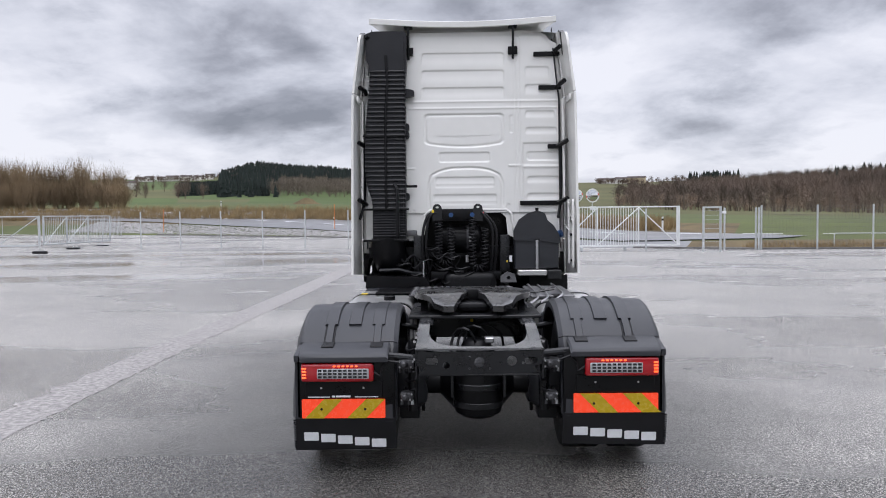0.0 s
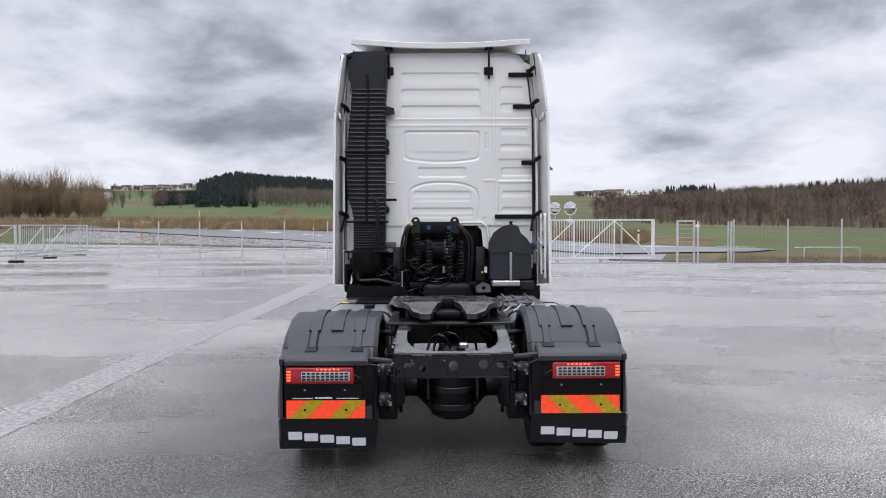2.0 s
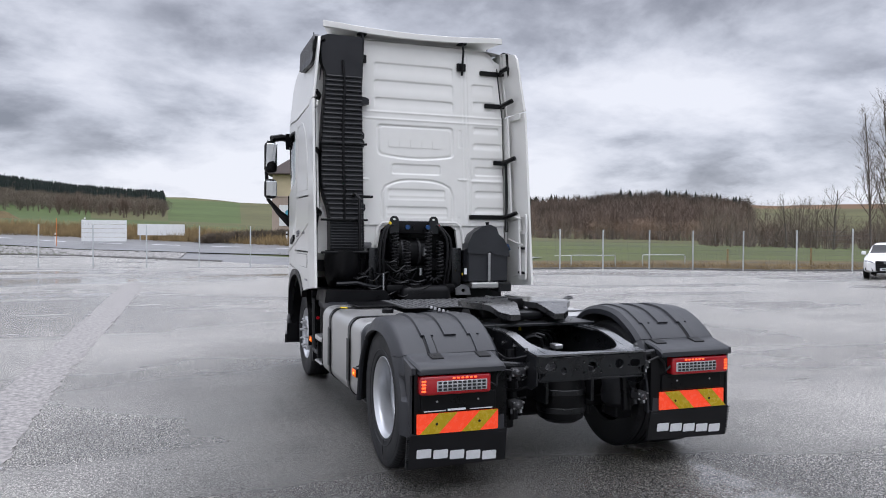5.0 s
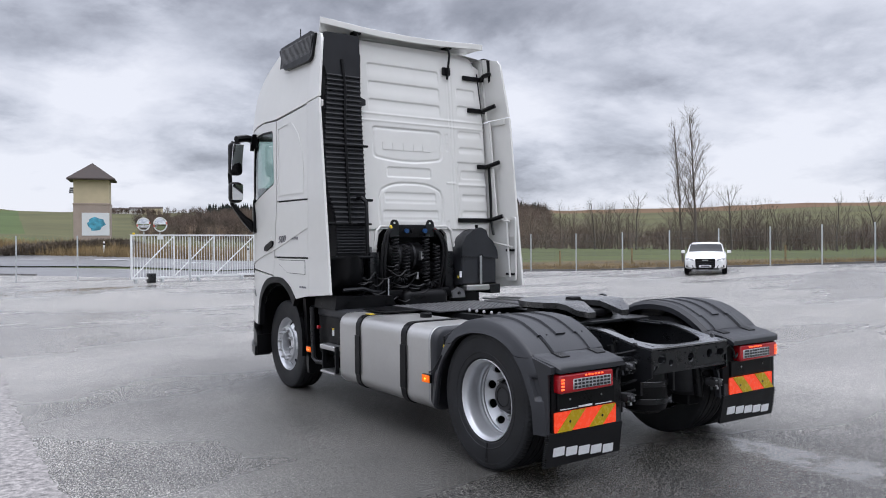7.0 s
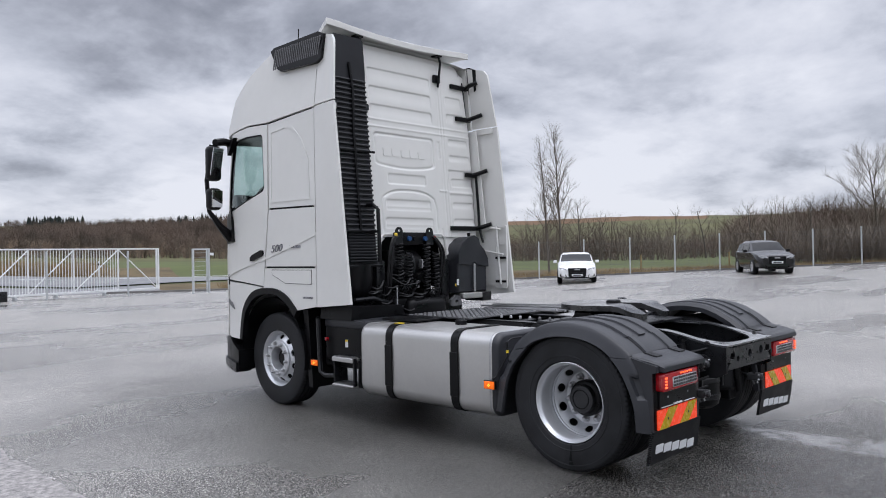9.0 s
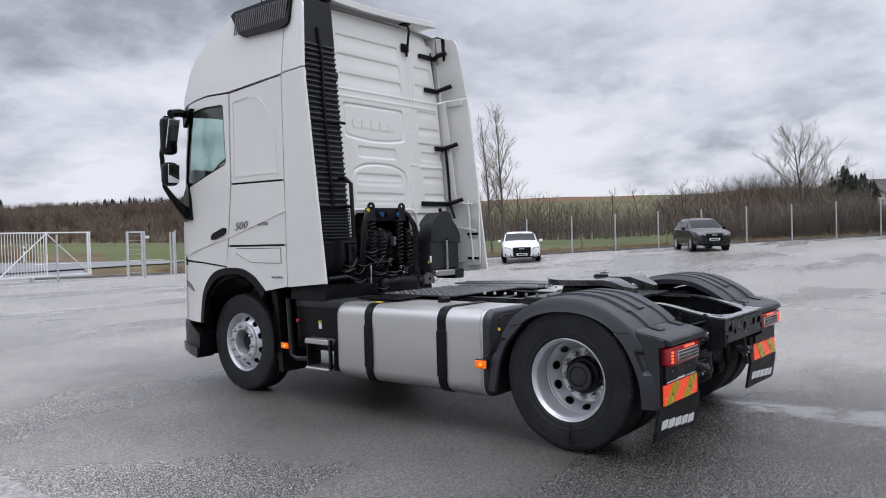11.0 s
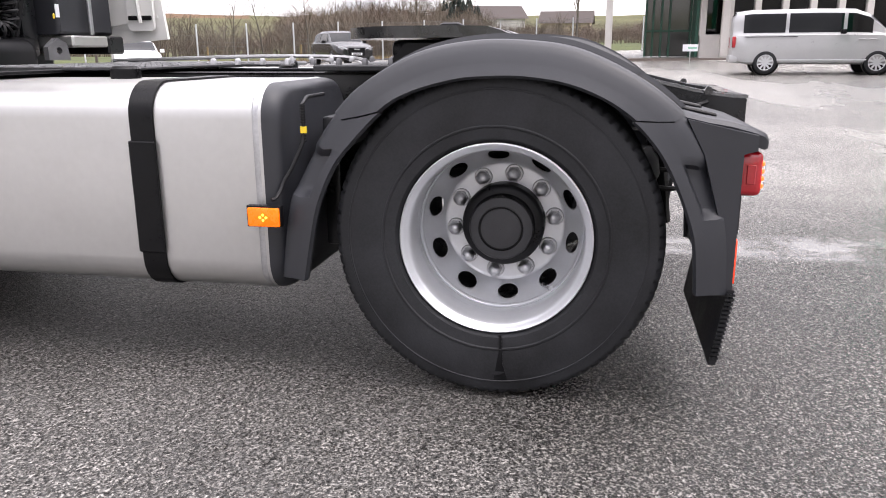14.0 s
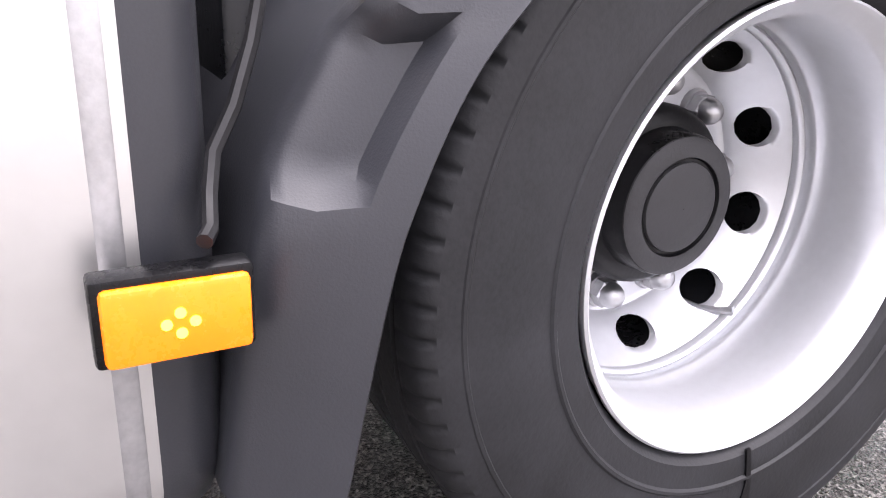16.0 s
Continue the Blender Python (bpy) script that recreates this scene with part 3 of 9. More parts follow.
def shrink(pts, f):
    cy, cz = sum(p[0] for p in pts) / len(pts), sum(p[1] for p in pts) / len(pts)
    return [(cy + (y - cy) * f, cz + (z - cz) * f) for y, z in pts]


def build_cab():
    cab = part("cab", roof_mesh(), M_WHITE, truck, "white painted high-roof sleeper cab", smooth=50)
    for s in (-1, 1):
        side_part("inner_side", [(3.12, 1.34), (4.93, 1.34), (4.9, 2.0), (4.66, 3.03), (4.3, 3.55), (3.85, 3.76), (3.12, 3.76)], s, M_BLACK, cab, "black door seal and trim", [shrink(WINDOW, 1.015)], 0.035, 0.02)
        door = side_part("door", [(4.0, 1.30), (3.975, 1.5), (3.895, 2.13), (3.88, 3.055), (4.25, 3.07), (4.64, 3.035), (4.80, 2.45), (4.89, 1.98), (4.94, 1.37), (4.45, 1.345)], s, M_WHITE, truck, "white cab door with side window", [WINDOW])
        side_part("window_frame", shrink(WINDOW, 1.0), s, M_BLACK, door, "black window seal", [shrink(WINDOW, 0.955)], 0.006, 0.02)
        side_part("window", shrink(WINDOW, 0.965), s, M_GLASS, door, "greenish side window glass", (), 0.018, 0.006)
        part("door_handle", slab([(4.235, 1.575), (4.235, 1.615), (4.20, 1.64), (4.02, 1.695), (3.99, 1.69), (3.985, 1.655), (4.01, 1.63), (4.19, 1.575)], (), side_place(s, -0.022, 0.04)), M_BLACK, door, "black door handle")
        part("handle_recess", slab(rounded(4.05, 4.24, 1.60, 1.76, 0.06), (), side_place(s, -0.003, 0.01)), M_WHITE, door)
        side_part("quarter_panel", [(3.04, 2.136), (3.04, 3.112), (3.856, 3.052), (3.870, 2.146)], s, M_WHITE, truck, "white sleeper side panel")
        side_part("quarter_bead", [(3.12, 2.20), (3.14, 2.62), (3.26, 2.84), (3.40, 2.965), (3.55, 3.0), (3.82, 2.975), (3.835, 2.20)], s, M_WHITE, truck, "raised edge of the side panel", [[(3.142, 2.222), (3.162, 2.612), (3.275, 2.82), (3.41, 2.94), (3.555, 2.975), (3.798, 2.952), (3.812, 2.222)]], -0.006, 0.012)
        side_part("quarter_panel", [(3.04, 1.516), (3.04, 2.116), (3.873, 2.126), (3.953, 1.516)], s, M_WHITE, truck, "white sleeper side panel")
        side_part("lower_panel", [(3.04, 1.11)] + ARCH[:13] + [(3.975, 1.42), (3.965, 1.495), (3.04, 1.495)], s, M_WHITE, truck, "white lower cab panel with hatch")
        side_part("hatch_gap", [(3.114, 1.330), (3.114, 1.481), (3.827, 1.481), (3.827, 1.425), (3.583, 1.335)], s, M_BLACK, truck, "dark gap round the hatch", (), -0.002, 0.01)
        side_part("hatch", [(3.12, 1.335), (3.12, 1.475), (3.82, 1.475), (3.82, 1.43), (3.58, 1.34)], s, M_WHITE, truck, "white locker hatch", (), -0.006, 0.02)
        side_part("front_panel", [(4.50, 0.69), (5.09, 0.69), (5.085, 1.0), (5.075, 1.345), (4.45, 1.325), (4.02, 1.285)] + ARCH[15:22], s, M_WHITE, truck, "white lower front panel with indicator")
        side_part("corner_panel", [(4.952, 1.365), (5.075, 1.365), (5.055, 1.60), (4.985, 1.84), (4.905, 1.98)], s, M_WHITE, truck, "white rounded cab corner panel")
        side_part("wheel_arch_trim", ARCH + TRIM, s, M_BLACK, truck, "black wheel arch trim", (), -0.012, 0.06)
        side_part("indicator", [(4.66, 1.02), (4.94, 1.09), (4.94, 1.13), (4.75, 1.10)], s, M_CASTING, truck, "clear side indicator", (), -0.006, 0.02)
        side_part("corner_bumper", [(4.52, 0.33), (5.02, 0.37), (5.03, 0.68), (4.86, 0.70), (4.52, 0.56)], s, M_BLACK, truck, "black corner bumper with step", (), -0.02, 0.30)
        side_part("bumper_step", [(4.54, 0.31), (5.03, 0.36), (5.03, 0.45), (4.54, 0.42)], s, M_CHASSIS, truck, "", (), -0.045, 0.2)
        side_part("roof_side", [(3.04, 3.135), (3.9, 3.075), (4.25, 3.09), (4.66, 3.05), (4.80, 3.02), (4.78, 3.12), (4.62, 3.42), (4.28, 3.67), (3.86, 3.86), (3.04, 3.87)], s, M_WHITE, truck, "white high roof side panel")
        # fairings reach back past the rear wall
        flare = 0.052 if s > 0 else 0.026

        def flared(y, z, w, s=s, flare=flare):
            return Vector((CX + s * (cab_half(y, z) + 0.008 + flare * smoothstep(3.03, 2.75, y) - 0.026 * w), y, z))
        part("side_fairing", slab(dense([(2.46, 1.15), (2.75, 1.127), (3.02, 1.105), (3.02, 3.122), (2.86, 3.128), (2.68, 3.134)], 0.12), (), flared), M_WHITE, truck, "white side fairing")
        upper = part("upper_fairing", slab(dense([(2.685, 3.150), (2.86, 3.144), (3.02, 3.139), (3.02, 3.87), (2.8, 3.82), (2.755, 3.76)], 0.10), (), flared), M_WHITE, truck, "white upper side fairing")
        # moulded ribs and flanges on the inner face
        xi = CX + s * (1.165 + flare)
        part("lower_flange", slab(rounded(2.72, 2.98, 3.06, 3.125, 0.012, 2), (), lambda y, z, w: Vector((xi - s * (0.012 + 0.02 * w), y, z))), M_WHITE, upper)
        # dark tube added to stand for the gap between wall and fairing
        part("seal_strip", tube([(CX + s * 1.115, 3.01, 1.4), (CX + s * 1.115, 3.045, 3.1), (CX + s * 1.05, 3.07, 3.7)], 0.009, 6), M_GREY, truck, "dark line along the gap beside the rear wall")
        if s > 0:
            hatch = part("fairing_hatch", slab(dense(rounded(2.52, 2.70, 1.20, 1.95, 0.03, 3), 0.1), [rounded(2.545, 2.675, 1.50, 1.72, 0.02, 2), rounded(2.545, 2.675, 1.76, 1.92, 0.02, 2)], lambda y, z, w: Vector((xi - s * (0.010 + 0.022 * w), y, z))), M_WHITE, truck, "white ribbed inner panel of the fairing")
            for z in (1.56, 1.28):
                part("hatch_latch", box(min(xi - s * 0.045, xi - s * 0.01), max(xi - s * 0.045, xi - s * 0.01), 2.53, 2.69, z - 0.014, z + 0.014, 0.004, 1), M_BLACK, hatch, "black latch")
        side_part("fairing_crease", [(2.50, 1.28), (2.50, 1.292), (3.02, 1.212), (3.02, 1.20)], s, M_WHITE, truck, "", (), -0.012, 0.01)
        side_part("waist_crease", [(2.75, 1.915), (3.02, 1.83), (3.9, 1.60), (4.92, 1.385), (4.92, 1.405), (3.9, 1.625), (3.02, 1.855), (2.75, 1.93)], s, M_WHITE, truck, "", (), -0.007, 0.012)
        vent = side_part("roof_vent", [(2.90, 3.84), (2.92, 3.60), (2.99, 3.565), (3.62, 3.585), (3.68, 3.62), (3.84, 3.84), (3.78, 3.87), (3.0, 3.885)], s, M_BLACK, truck, "black louvred roof vent", (), -0.05, 0.055)
        bm = bmesh.new()
        for k in range(24):
            y = 2.96 + 0.034 * k
            b = box(-0.006, 0.006, -0.008, 0.008, -0.105, 0.105, 0.003, 1)
            append(bm, b, pose(CX + s * (cab_half(y, 3.72) + 0.053), y, 3.725, 14, 0, 0))
        part("louvre", bm, M_CASTING, vent)
        part("clearance_rod", bar((CX + s * 1.08, 3.45, 3.85), (CX + s * 1.08, 3.44, 4.02), 0.006), M_BLACK, truck)
        part("front_inner_arch", lathe_arch(s), M_BLACK, truck, "black inner wheel arch")
        build_mirror(s)
    # badge in readable figures, then a bar for the small lettering
    for s in (-1,):
        cu = bpy.data.curves.new("badge", "FONT")
        cu.body, cu.size, cu.extrude, cu.shear = "500", 0.11, 0.003, 0.30
        tmp = new("badge_tmp", cu)
        dg = bpy.context.evaluated_depsgraph_get()
        me = bpy.data.meshes.new_from_object(tmp.evaluated_get(dg))
        bpy.data.objects.remove(tmp)
        me.transform(Matrix(((0, 0, -1, CX - 1.207), (-1.3, 0, 0, 3.84), (0, 1, 0, 1.665), (0, 0, 0, 1))))
        me.transform(Matrix.Translation((0, 3.83, 1.665)) @ Matrix.Rotation(radians(4), 4, "X").inverted() @ Matrix.Translation((0, -3.83, -1.665)))
        me.materials.clear()
        me.materials.append(M_MARKGREY)
        badge = new("badge", me)
        badge.parent = truck
        tagged(badge, "chrome figures 500 on the cab side")
        part("badge_bar", slab(rounded(3.30, 3.50, 1.705, 1.735, 0.01), (), side_place(s, -0.006, 0.01)), M_MARKGREY, truck)
        part("sticker", slab(rounded(3.10, 3.27, 1.185, 1.205, 0.005), (), side_place(s, -0.003, 0.004)), M_MARKGREY, truck, "small dark dealer sticker")
    # front, floor, interior
    bm = bmesh.new()
    rows = []
    for z, y in ((0.35, 5.02), (0.7, 5.05), (1.4, 5.03), (1.98, 4.97)):
        rows.append(ring(bm, [(CX + u * (cab_half(4.9, z) - 0.01), y - 0.10 * abs(u) ** 4, z) for u in np.linspace(-1, 1, 13)]))
    for a, b in zip(rows, rows[1:]):
        skin(bm, a, b, closed=False)
    part("cab_front", bm, M_WHITE, truck, "white cab front")
    bm = bmesh.new()
    rows = []
    for z, y in ((1.98, 4.97), (2.95, 4.80)):
        rows.append(ring(bm, [(CX + u * (cab_half(4.8, z) - 0.03), y - 0.10 * abs(u) ** 4, z) for u in np.linspace(-1, 1, 13)]))
    skin(bm, rows[0], rows[1], closed=False)
    part("windscreen", bm, M_GLASS, truck, "greenish windscreen glass")
    part("cab_floor", box(CX - 1.1, CX + 1.1, 3.02, 4.9, 1.30, 1.42), M_BLACK, truck)
    part("dashboard", box(CX - 1.08, CX + 1.08, 4.74, 4.92, 1.5, 2.36, 0.06), M_SEAT, truck, "dark dashboard")
    for s in (-1, 1):
        seat = part("seat", box(CX + s * 0.55 - 0.26, CX + s * 0.55 + 0.26, 3.75, 4.2, 1.55, 1.95, 0.06), M_SEAT, truck, "dark driver seat")
        part("backrest", box(CX + s * 0.55 - 0.25, CX + s * 0.55 + 0.25, 3.62, 3.78, 1.9, 2.5, 0.06), M_SEAT, seat)
    bm = bmesh.new()
    c, tilt = Vector((CX - 0.60, 4.72, 2.33)), radians(35)
    pts = [c + Vector((0.22 * math.cos(a), -0.22 * math.sin(a) * math.sin(tilt), 0.22 * math.sin(a) * math.cos(tilt))) for a in (2 * math.pi * k / 28 for k in range(29))]
    tube(pts, 0.016, 8, bm, caps=False)
    bar(pts[7], c, 0.012, 6, bm)
    bar(pts[0], pts[14], 0.014, 6, bm)
    part("steering_wheel", bm, M_BLACK, truck, "black steering wheel")


def roof_mesh():
    prof = [(3.03, 3.86), (3.3, 3.89), (3.6, 3.89), (3.86, 3.855), (4.1, 3.75), (4.28, 3.665), (4.48, 3.54), (4.62, 3.42), (4.72, 3.24), (4.80, 3.04), (4.82, 2.93)]
    bm = bmesh.new()
    rows = []
    for y, z in prof:
        hw = cab_half(y, z) - 0.012
        rows.append(ring(bm, [(CX + hw * u, y + 0.12 * (1 - u * u) * (y - 3.03) / 1.8, z + 0.05 * (1 - abs(u) ** 3)) for u in np.linspace(-1, 1, 13)]))
    for a, b in zip(rows, rows[1:]):
        skin(bm, a, b, closed=False)
    return bm


def lathe_arch(s):
    bm = bmesh.new()
    a, b = [], []
    for k in range(17):
        t = radians(-12 + 204 * k / 16)
        y, z = FRONT_Y + 0.60 * math.cos(t), 0.56 + 0.62 * math.sin(t)
        a.append(bm.verts.new((CX + s * 1.14, y, z)))
        b.append(bm.verts.new((CX + s * 0.62, y, z)))
    skin(bm, a, b, closed=False)
    return bm


def build_mirror(s):
    """Two-part mirror on a bow arm ahead of the door."""
    x = CX + s * 1.405
    arm = bmesh.new()
    tube([(CX + s * 1.12, 4.70, 2.93), (CX + s * 1.27, 4.66, 2.95), (x, 4.62, 2.92)], 0.045, 8, arm)
    tube([(x + s * 0.02, 4.66, 2.9), (x + s * 0.045, 4.74, 2.5), (x + s * 0.02, 4.74, 2.15), (CX + s * 1.28, 4.76, 1.98), (CX + s * 1.13, 4.78, 1.85)], [0.03, 0.025, 0.025, 0.04, 0.065], 8, arm)
    mirror = part("mirror", arm, M_BLACK, truck, "black double wing mirror on bow arm")
    part("mirror_foot", slab([(4.66, 1.80), (4.90, 1.78), (4.89, 2.08), (4.70, 2.2)], (), side_place(s, -0.02, 0.05)), M_BLACK, mirror)
    part("mirror_mount", slab([(4.50, 2.98), (4.72, 2.95), (4.70, 2.8), (4.62, 2.86)], (), side_place(s, -0.05, 0.07)), M_BLACK, mirror)
    for z0, z1, nm in ((2.49, 2.89, "mirror_housing"), (2.16, 2.41, "mirror_housing")):
        part(nm, box(x - 0.08, x + 0.08, 4.60, 4.74, z0, z1, 0.05, 3), M_BLACK, mirror)
        part("mirror_glass", box(-0.066, 0.066, -0.006, 0.006, -(z1 - z0) / 2 + 0.03, (z1 - z0) / 2 - 0.03, 0.003, 1, m=pose(x, 4.592, (z0 + z1) / 2, 14 if z0 > 2.4 else 3, 0, s * -3)), M_MIRROR, mirror, "mirror glass facing back")


# ---- rear wall of the cab ----
def wall_y(z):
    return 2.954 + 0.082 * (z - 2.185)


def wall_place(lift, thick):
    return lambda x, z, w: Vector((x, wall_y(z) - lift + thick * w, z))


def wx(px):
    return (px - 828) * 0.00645


def wz(py):
    return 3.61 - (py - 100) * 0.00646


def pressed_sheet(x0, x1):
    """The wall's upper sheet as one relief: panels sunk with a sharp upper edge, framed fields and long ridges."""
    zs = np.arange(1.815, 3.852, 0.0085)
    us = np.linspace(0, 1, 250)
    top = np.interp(zs, [1.8, 3.1, 3.6, 3.74, 3.83, 3.86], [x1, x1, x1 - 0.05, x1 - 0.09, x1 - 0.17, x1 - 0.27])
    Z = np.repeat(zs[:, None], len(us), 1)
    X = x0 + (top[:, None] - x0) * us[None, :]
    H = np.zeros_like(Z)

    def step(a, b, v):
        t = np.clip((v - a) / (b - a), 0, 1)
        return t * t * (3 - 2 * t)

    def sunk(px0, px1, py0, py1, depth, fade=False, r=0.03, e=0.013):
        """A rounded field; with fade it runs out towards its lower edge."""
        ax, bx, az, bz = wx(px0), wx(px1), wz(py1), wz(py0)
        qx, qz = np.abs(X - (ax + bx) / 2) - (bx - ax) / 2 + r, np.abs(Z - (az + bz) / 2) - (bz - az) / 2 + r
        d = np.hypot(np.maximum(qx, 0), np.maximum(qz, 0)) + np.minimum(np.maximum(qx, qz), 0) - r
        k = depth * step(e / 2, -e / 2, d)
        return k * step(az, bz - 0.03, Z) if fade else k

    for y0, y1 in ((93, 119), (124, 150), (155, 178)):
        H += sunk(745, 892, y0, y1, 0.010, True)
    for a, b, y0, y1, fade in ((775, 865, 271, 288, False), (768, 873, 315, 332, True), (768, 873, 328, 333, False), (764, 877, 346, 363, True), (764, 877, 359, 364, False), (930, 972, 119, 142, True), (930, 975, 151, 172, True), (930, 981, 198, 212, True), (930, 985, 228, 241, True), (932, 989, 271, 286, False), (932, 989, 315, 328, True), (932, 989, 345, 357, True)):
        H += sunk(a, b, y0, y1, 0.009 if y1 - y0 > 6 else 0.004, fade, 0.025 if y1 - y0 > 9 else 0.012)
    # the framed field of the emblem, its lower edge bowed
    bow = 7.0 * (1 - np.clip(np.abs(X - wx(820)) / 0.46, 0, 1) ** 2)
    for grow, depth in ((0, 0.012), (-4, -0.006)):
        ax, bx, bz = wx(749 - grow), wx(891 + grow), wz(202 - grow)
        az = wz(255 + grow) - bow * 0.00646
        r = 0.045
        qx, qz = np.abs(X - (ax + bx) / 2) - (bx - ax) / 2 + r, np.abs(Z - (az + bz) / 2) - (bz - az) / 2 + r
        d = np.hypot(np.maximum(qx, 0), np.maximum(qz, 0)) + np.minimum(np.maximum(qx, qz), 0) - r
        H += depth * step(0.007, -0.007, d)
    # the arch over the tunnel, a groove
    crown = wz(297) - 0.085 * np.clip(np.abs(X - wx(822)) / wx(889), 0, 1) ** 3
    half = wx(889) - wx(822) - 0.05 * step(wz(330), wz(300), Z)
    inside = np.minimum(crown - Z, half - np.abs(X - wx(822)))
    H += 0.011 * step(-0.008, 0.004, inside) * step(0.030, 0.016, inside) * step(wz(372), wz(362), Z)
    # two long ridges, the step of the hatch field, upright seams
    for py in (180, 192):
        H -= 0.006 * np.exp(-((Z - wz(py)) / 0.010) ** 2) * step(wx(716), wx(724), X)
    H += 0.010 * step(wx(923), wx(926), X) * step(wz(254), wz(257), Z) * step(wz(367), wz(352), Z)
    H -= 0.010 * np.exp(-((Z - wz(297)) / 0.016) ** 2) * step(wx(922), wx(926), X) * step(wx(996), wx(990), X)
    for px in (912, 919):
        H += 0.004 * np.exp(-((X - wx(px)) / 0.010) ** 2)
    for px, py in ((729, 380), (904, 229), (904, 213), (898, 371)):
        H += sunk(px - 3, px + 3, py - 8, py + 8, 0.006, False, 0.018)
    for px, py in ((722, 299), (909, 295)):
        H -= 0.007 * np.exp(-((Z - wz(py)) / 0.010) ** 2) * step(0.075, 0.06, np.abs(X - wx(px)))
    Y = 2.954 + 0.082 * (Z - 2.185) - 0.004 + H
    n, m = Z.shape
    bm = bmesh.new()
    vs = [[bm.verts.new((X[i, j], Y[i, j], Z[i, j])) for j in range(m)] for i in range(n)]
    for p, q in zip(vs, vs[1:]):
        skin(bm, p, q, closed=False)
    return bm


def build_rear_wall():
    x0, x1 = CX - 1.12, CX + 1.10
    out = [(x0, 1.50), (x0, 3.80), (x0 + 0.04, 3.855), (x0 + 0.15, 3.87), (x1 - 0.30, 3.865), (x1 - 0.17, 3.83), (x1 - 0.09, 3.74), (x1 - 0.05, 3.60), (x1, 3.1), (x1, 1.30), (0.50, 1.30), (0.50, 1.53), (0.44, 1.55), (0.42, 1.76), (0.36, 1.81), (-0.42, 1.81), (-0.48, 1.76), (-0.52, 1.56), (-0.62, 1.53), (-0.62, 1.50)]
    wall = part("rear_wall", slab(dense(out, 0.3), (), wall_place(-0.016, 0.05)), M_WHITE, truck, "white pressed steel cab rear wall")
    part("pressed_sheet", pressed_sheet(x0, x1), M_WHITE, wall, "white steel sheet with pressed panels", smooth=70)
    cut = [(wx(px), wz(py)) for px, py in ((744, 412), (748, 382), (757, 374), (893, 373), (902, 380), (907, 410))]
    part("tunnel_frame", tube([(x, wall_y(z) + 0.004, z) for x, z in cut], 0.018, 8), M_WHITE, wall)
    # five raised plain shapes where the embossed mark stands
    for k, px in enumerate((778, 798, 819, 840, 860)):
        x, z = wx(px), wz(234)
        pts = rounded(x - 0.058, x + 0.058, z - 0.045, z + 0.045, 0.015, 2)
        part("raised_mark", slab(pts, (), wall_place(0.003, 0.008)), M_WHITE, wall)
    part("roof_back", slab(dense([(x0 + 0.02, 3.72), (x0 + 0.02, 3.86), (x0 + 0.10, 3.895), (x1 - 0.26, 3.905), (x1 - 0.14, 3.87), (x1 - 0.06, 3.77), (x1 - 0.03, 3.60), (x1 - 0.03, 3.5), (x1 - 0.5, 3.5), (x1 - 0.5, 3.72)], 0.1), (), lambda x, z, w: Vector((x, 3.10 + 0.02 * w, z))), M_WHITE, truck, "white upper edge of the cab back")
    # roof spoiler on two hinged struts
    bm = bmesh.new()
    rows = []
    for y, dz, th in ((2.985, 0.0, 0.060), (2.993, 0.0, 0.070), (3.06, -0.005, 0.055), (3.3, -0.045, 0.05), (3.55, -0.13, 0.04)):
        up, dn = [], []
        for u in np.linspace(-1, 1, 15):
            hw = 1.07 - 0.42 * (y - 2.985)
            z = 3.965 + 0.055 * min(abs(u), 0.92) ** 2.0 + dz
            up.append(bm.verts.new((CX + 0.01 + hw * u, y, z + th / 2)))
            dn.append(bm.verts.new((CX + 0.01 + hw * u, y, z - th / 2)))
        rows.append(up + dn[::-1])
    for a, b in zip(rows, rows[1:]):
        skin(bm, a, b)
    bm.faces.new(rows[0][::-1])
    bm.faces.new(rows[-1])
    part("roof_spoiler", bm, M_WHITE, truck, "white curved roof spoiler")
    for px in (722, 908):
        x = wx(px)
        st = part("spoiler_strut", tube([(x, 3.02, 3.97), (x, 2.98, 3.85), (x, wall_y(3.58) - 0.04, 3.575)], 0.014, 8), M_BLACK, truck, "black steel spoiler strut")
        part("strut_plate", box(x - 0.055, x + 0.055, -0.02, 0.012, wz(97), wz(83), 0.006, 1, m=Matrix.Translation((0, wall_y(3.65) - 0.02, 0))), M_BLACK, st)
        part("strut_head", box(x - 0.05, x + 0.05, 2.99, 3.09, 3.93, 3.96, 0.008, 1), M_BLACK, st)
    # ribbed air intake duct
    dx0, dx1 = wx(652), wx(715)
    left = [(-0.03, 3.83), (-0.025, 3.62), (0.005, 3.54), (0.020, 3.45), (0.005, 3.2), (-0.022, 2.9), (-0.040, 2.6), (-0.038, 2.3), (-0.015, 2.12), (0.030, 1.98), (0.045, 1.85), (0.045, 1.52)]
    side = curve_through([(dx0 + u, z) for u, z in left], 4)
    out = [(dx1 + 0.012, 1.52), (dx1 + 0.012, 3.3), (dx1 + 0.026, 3.5), (dx1 + 0.026, 3.86), (dx1 + 0.0, 3.885), (dx0 + 0.05, 3.885), (dx0 - 0.02, 3.86)] + side
    duct = part("intake_duct", slab(dense(out, 0.1), (), wall_place(0.16, 0.16)), M_DUCT, truck, "black ribbed plastic air intake duct")
    part("duct_face", slab(dense(shrink(out, 0.93), 0.1), (), wall_place(0.178, 0.03)), M_DUCT, duct)
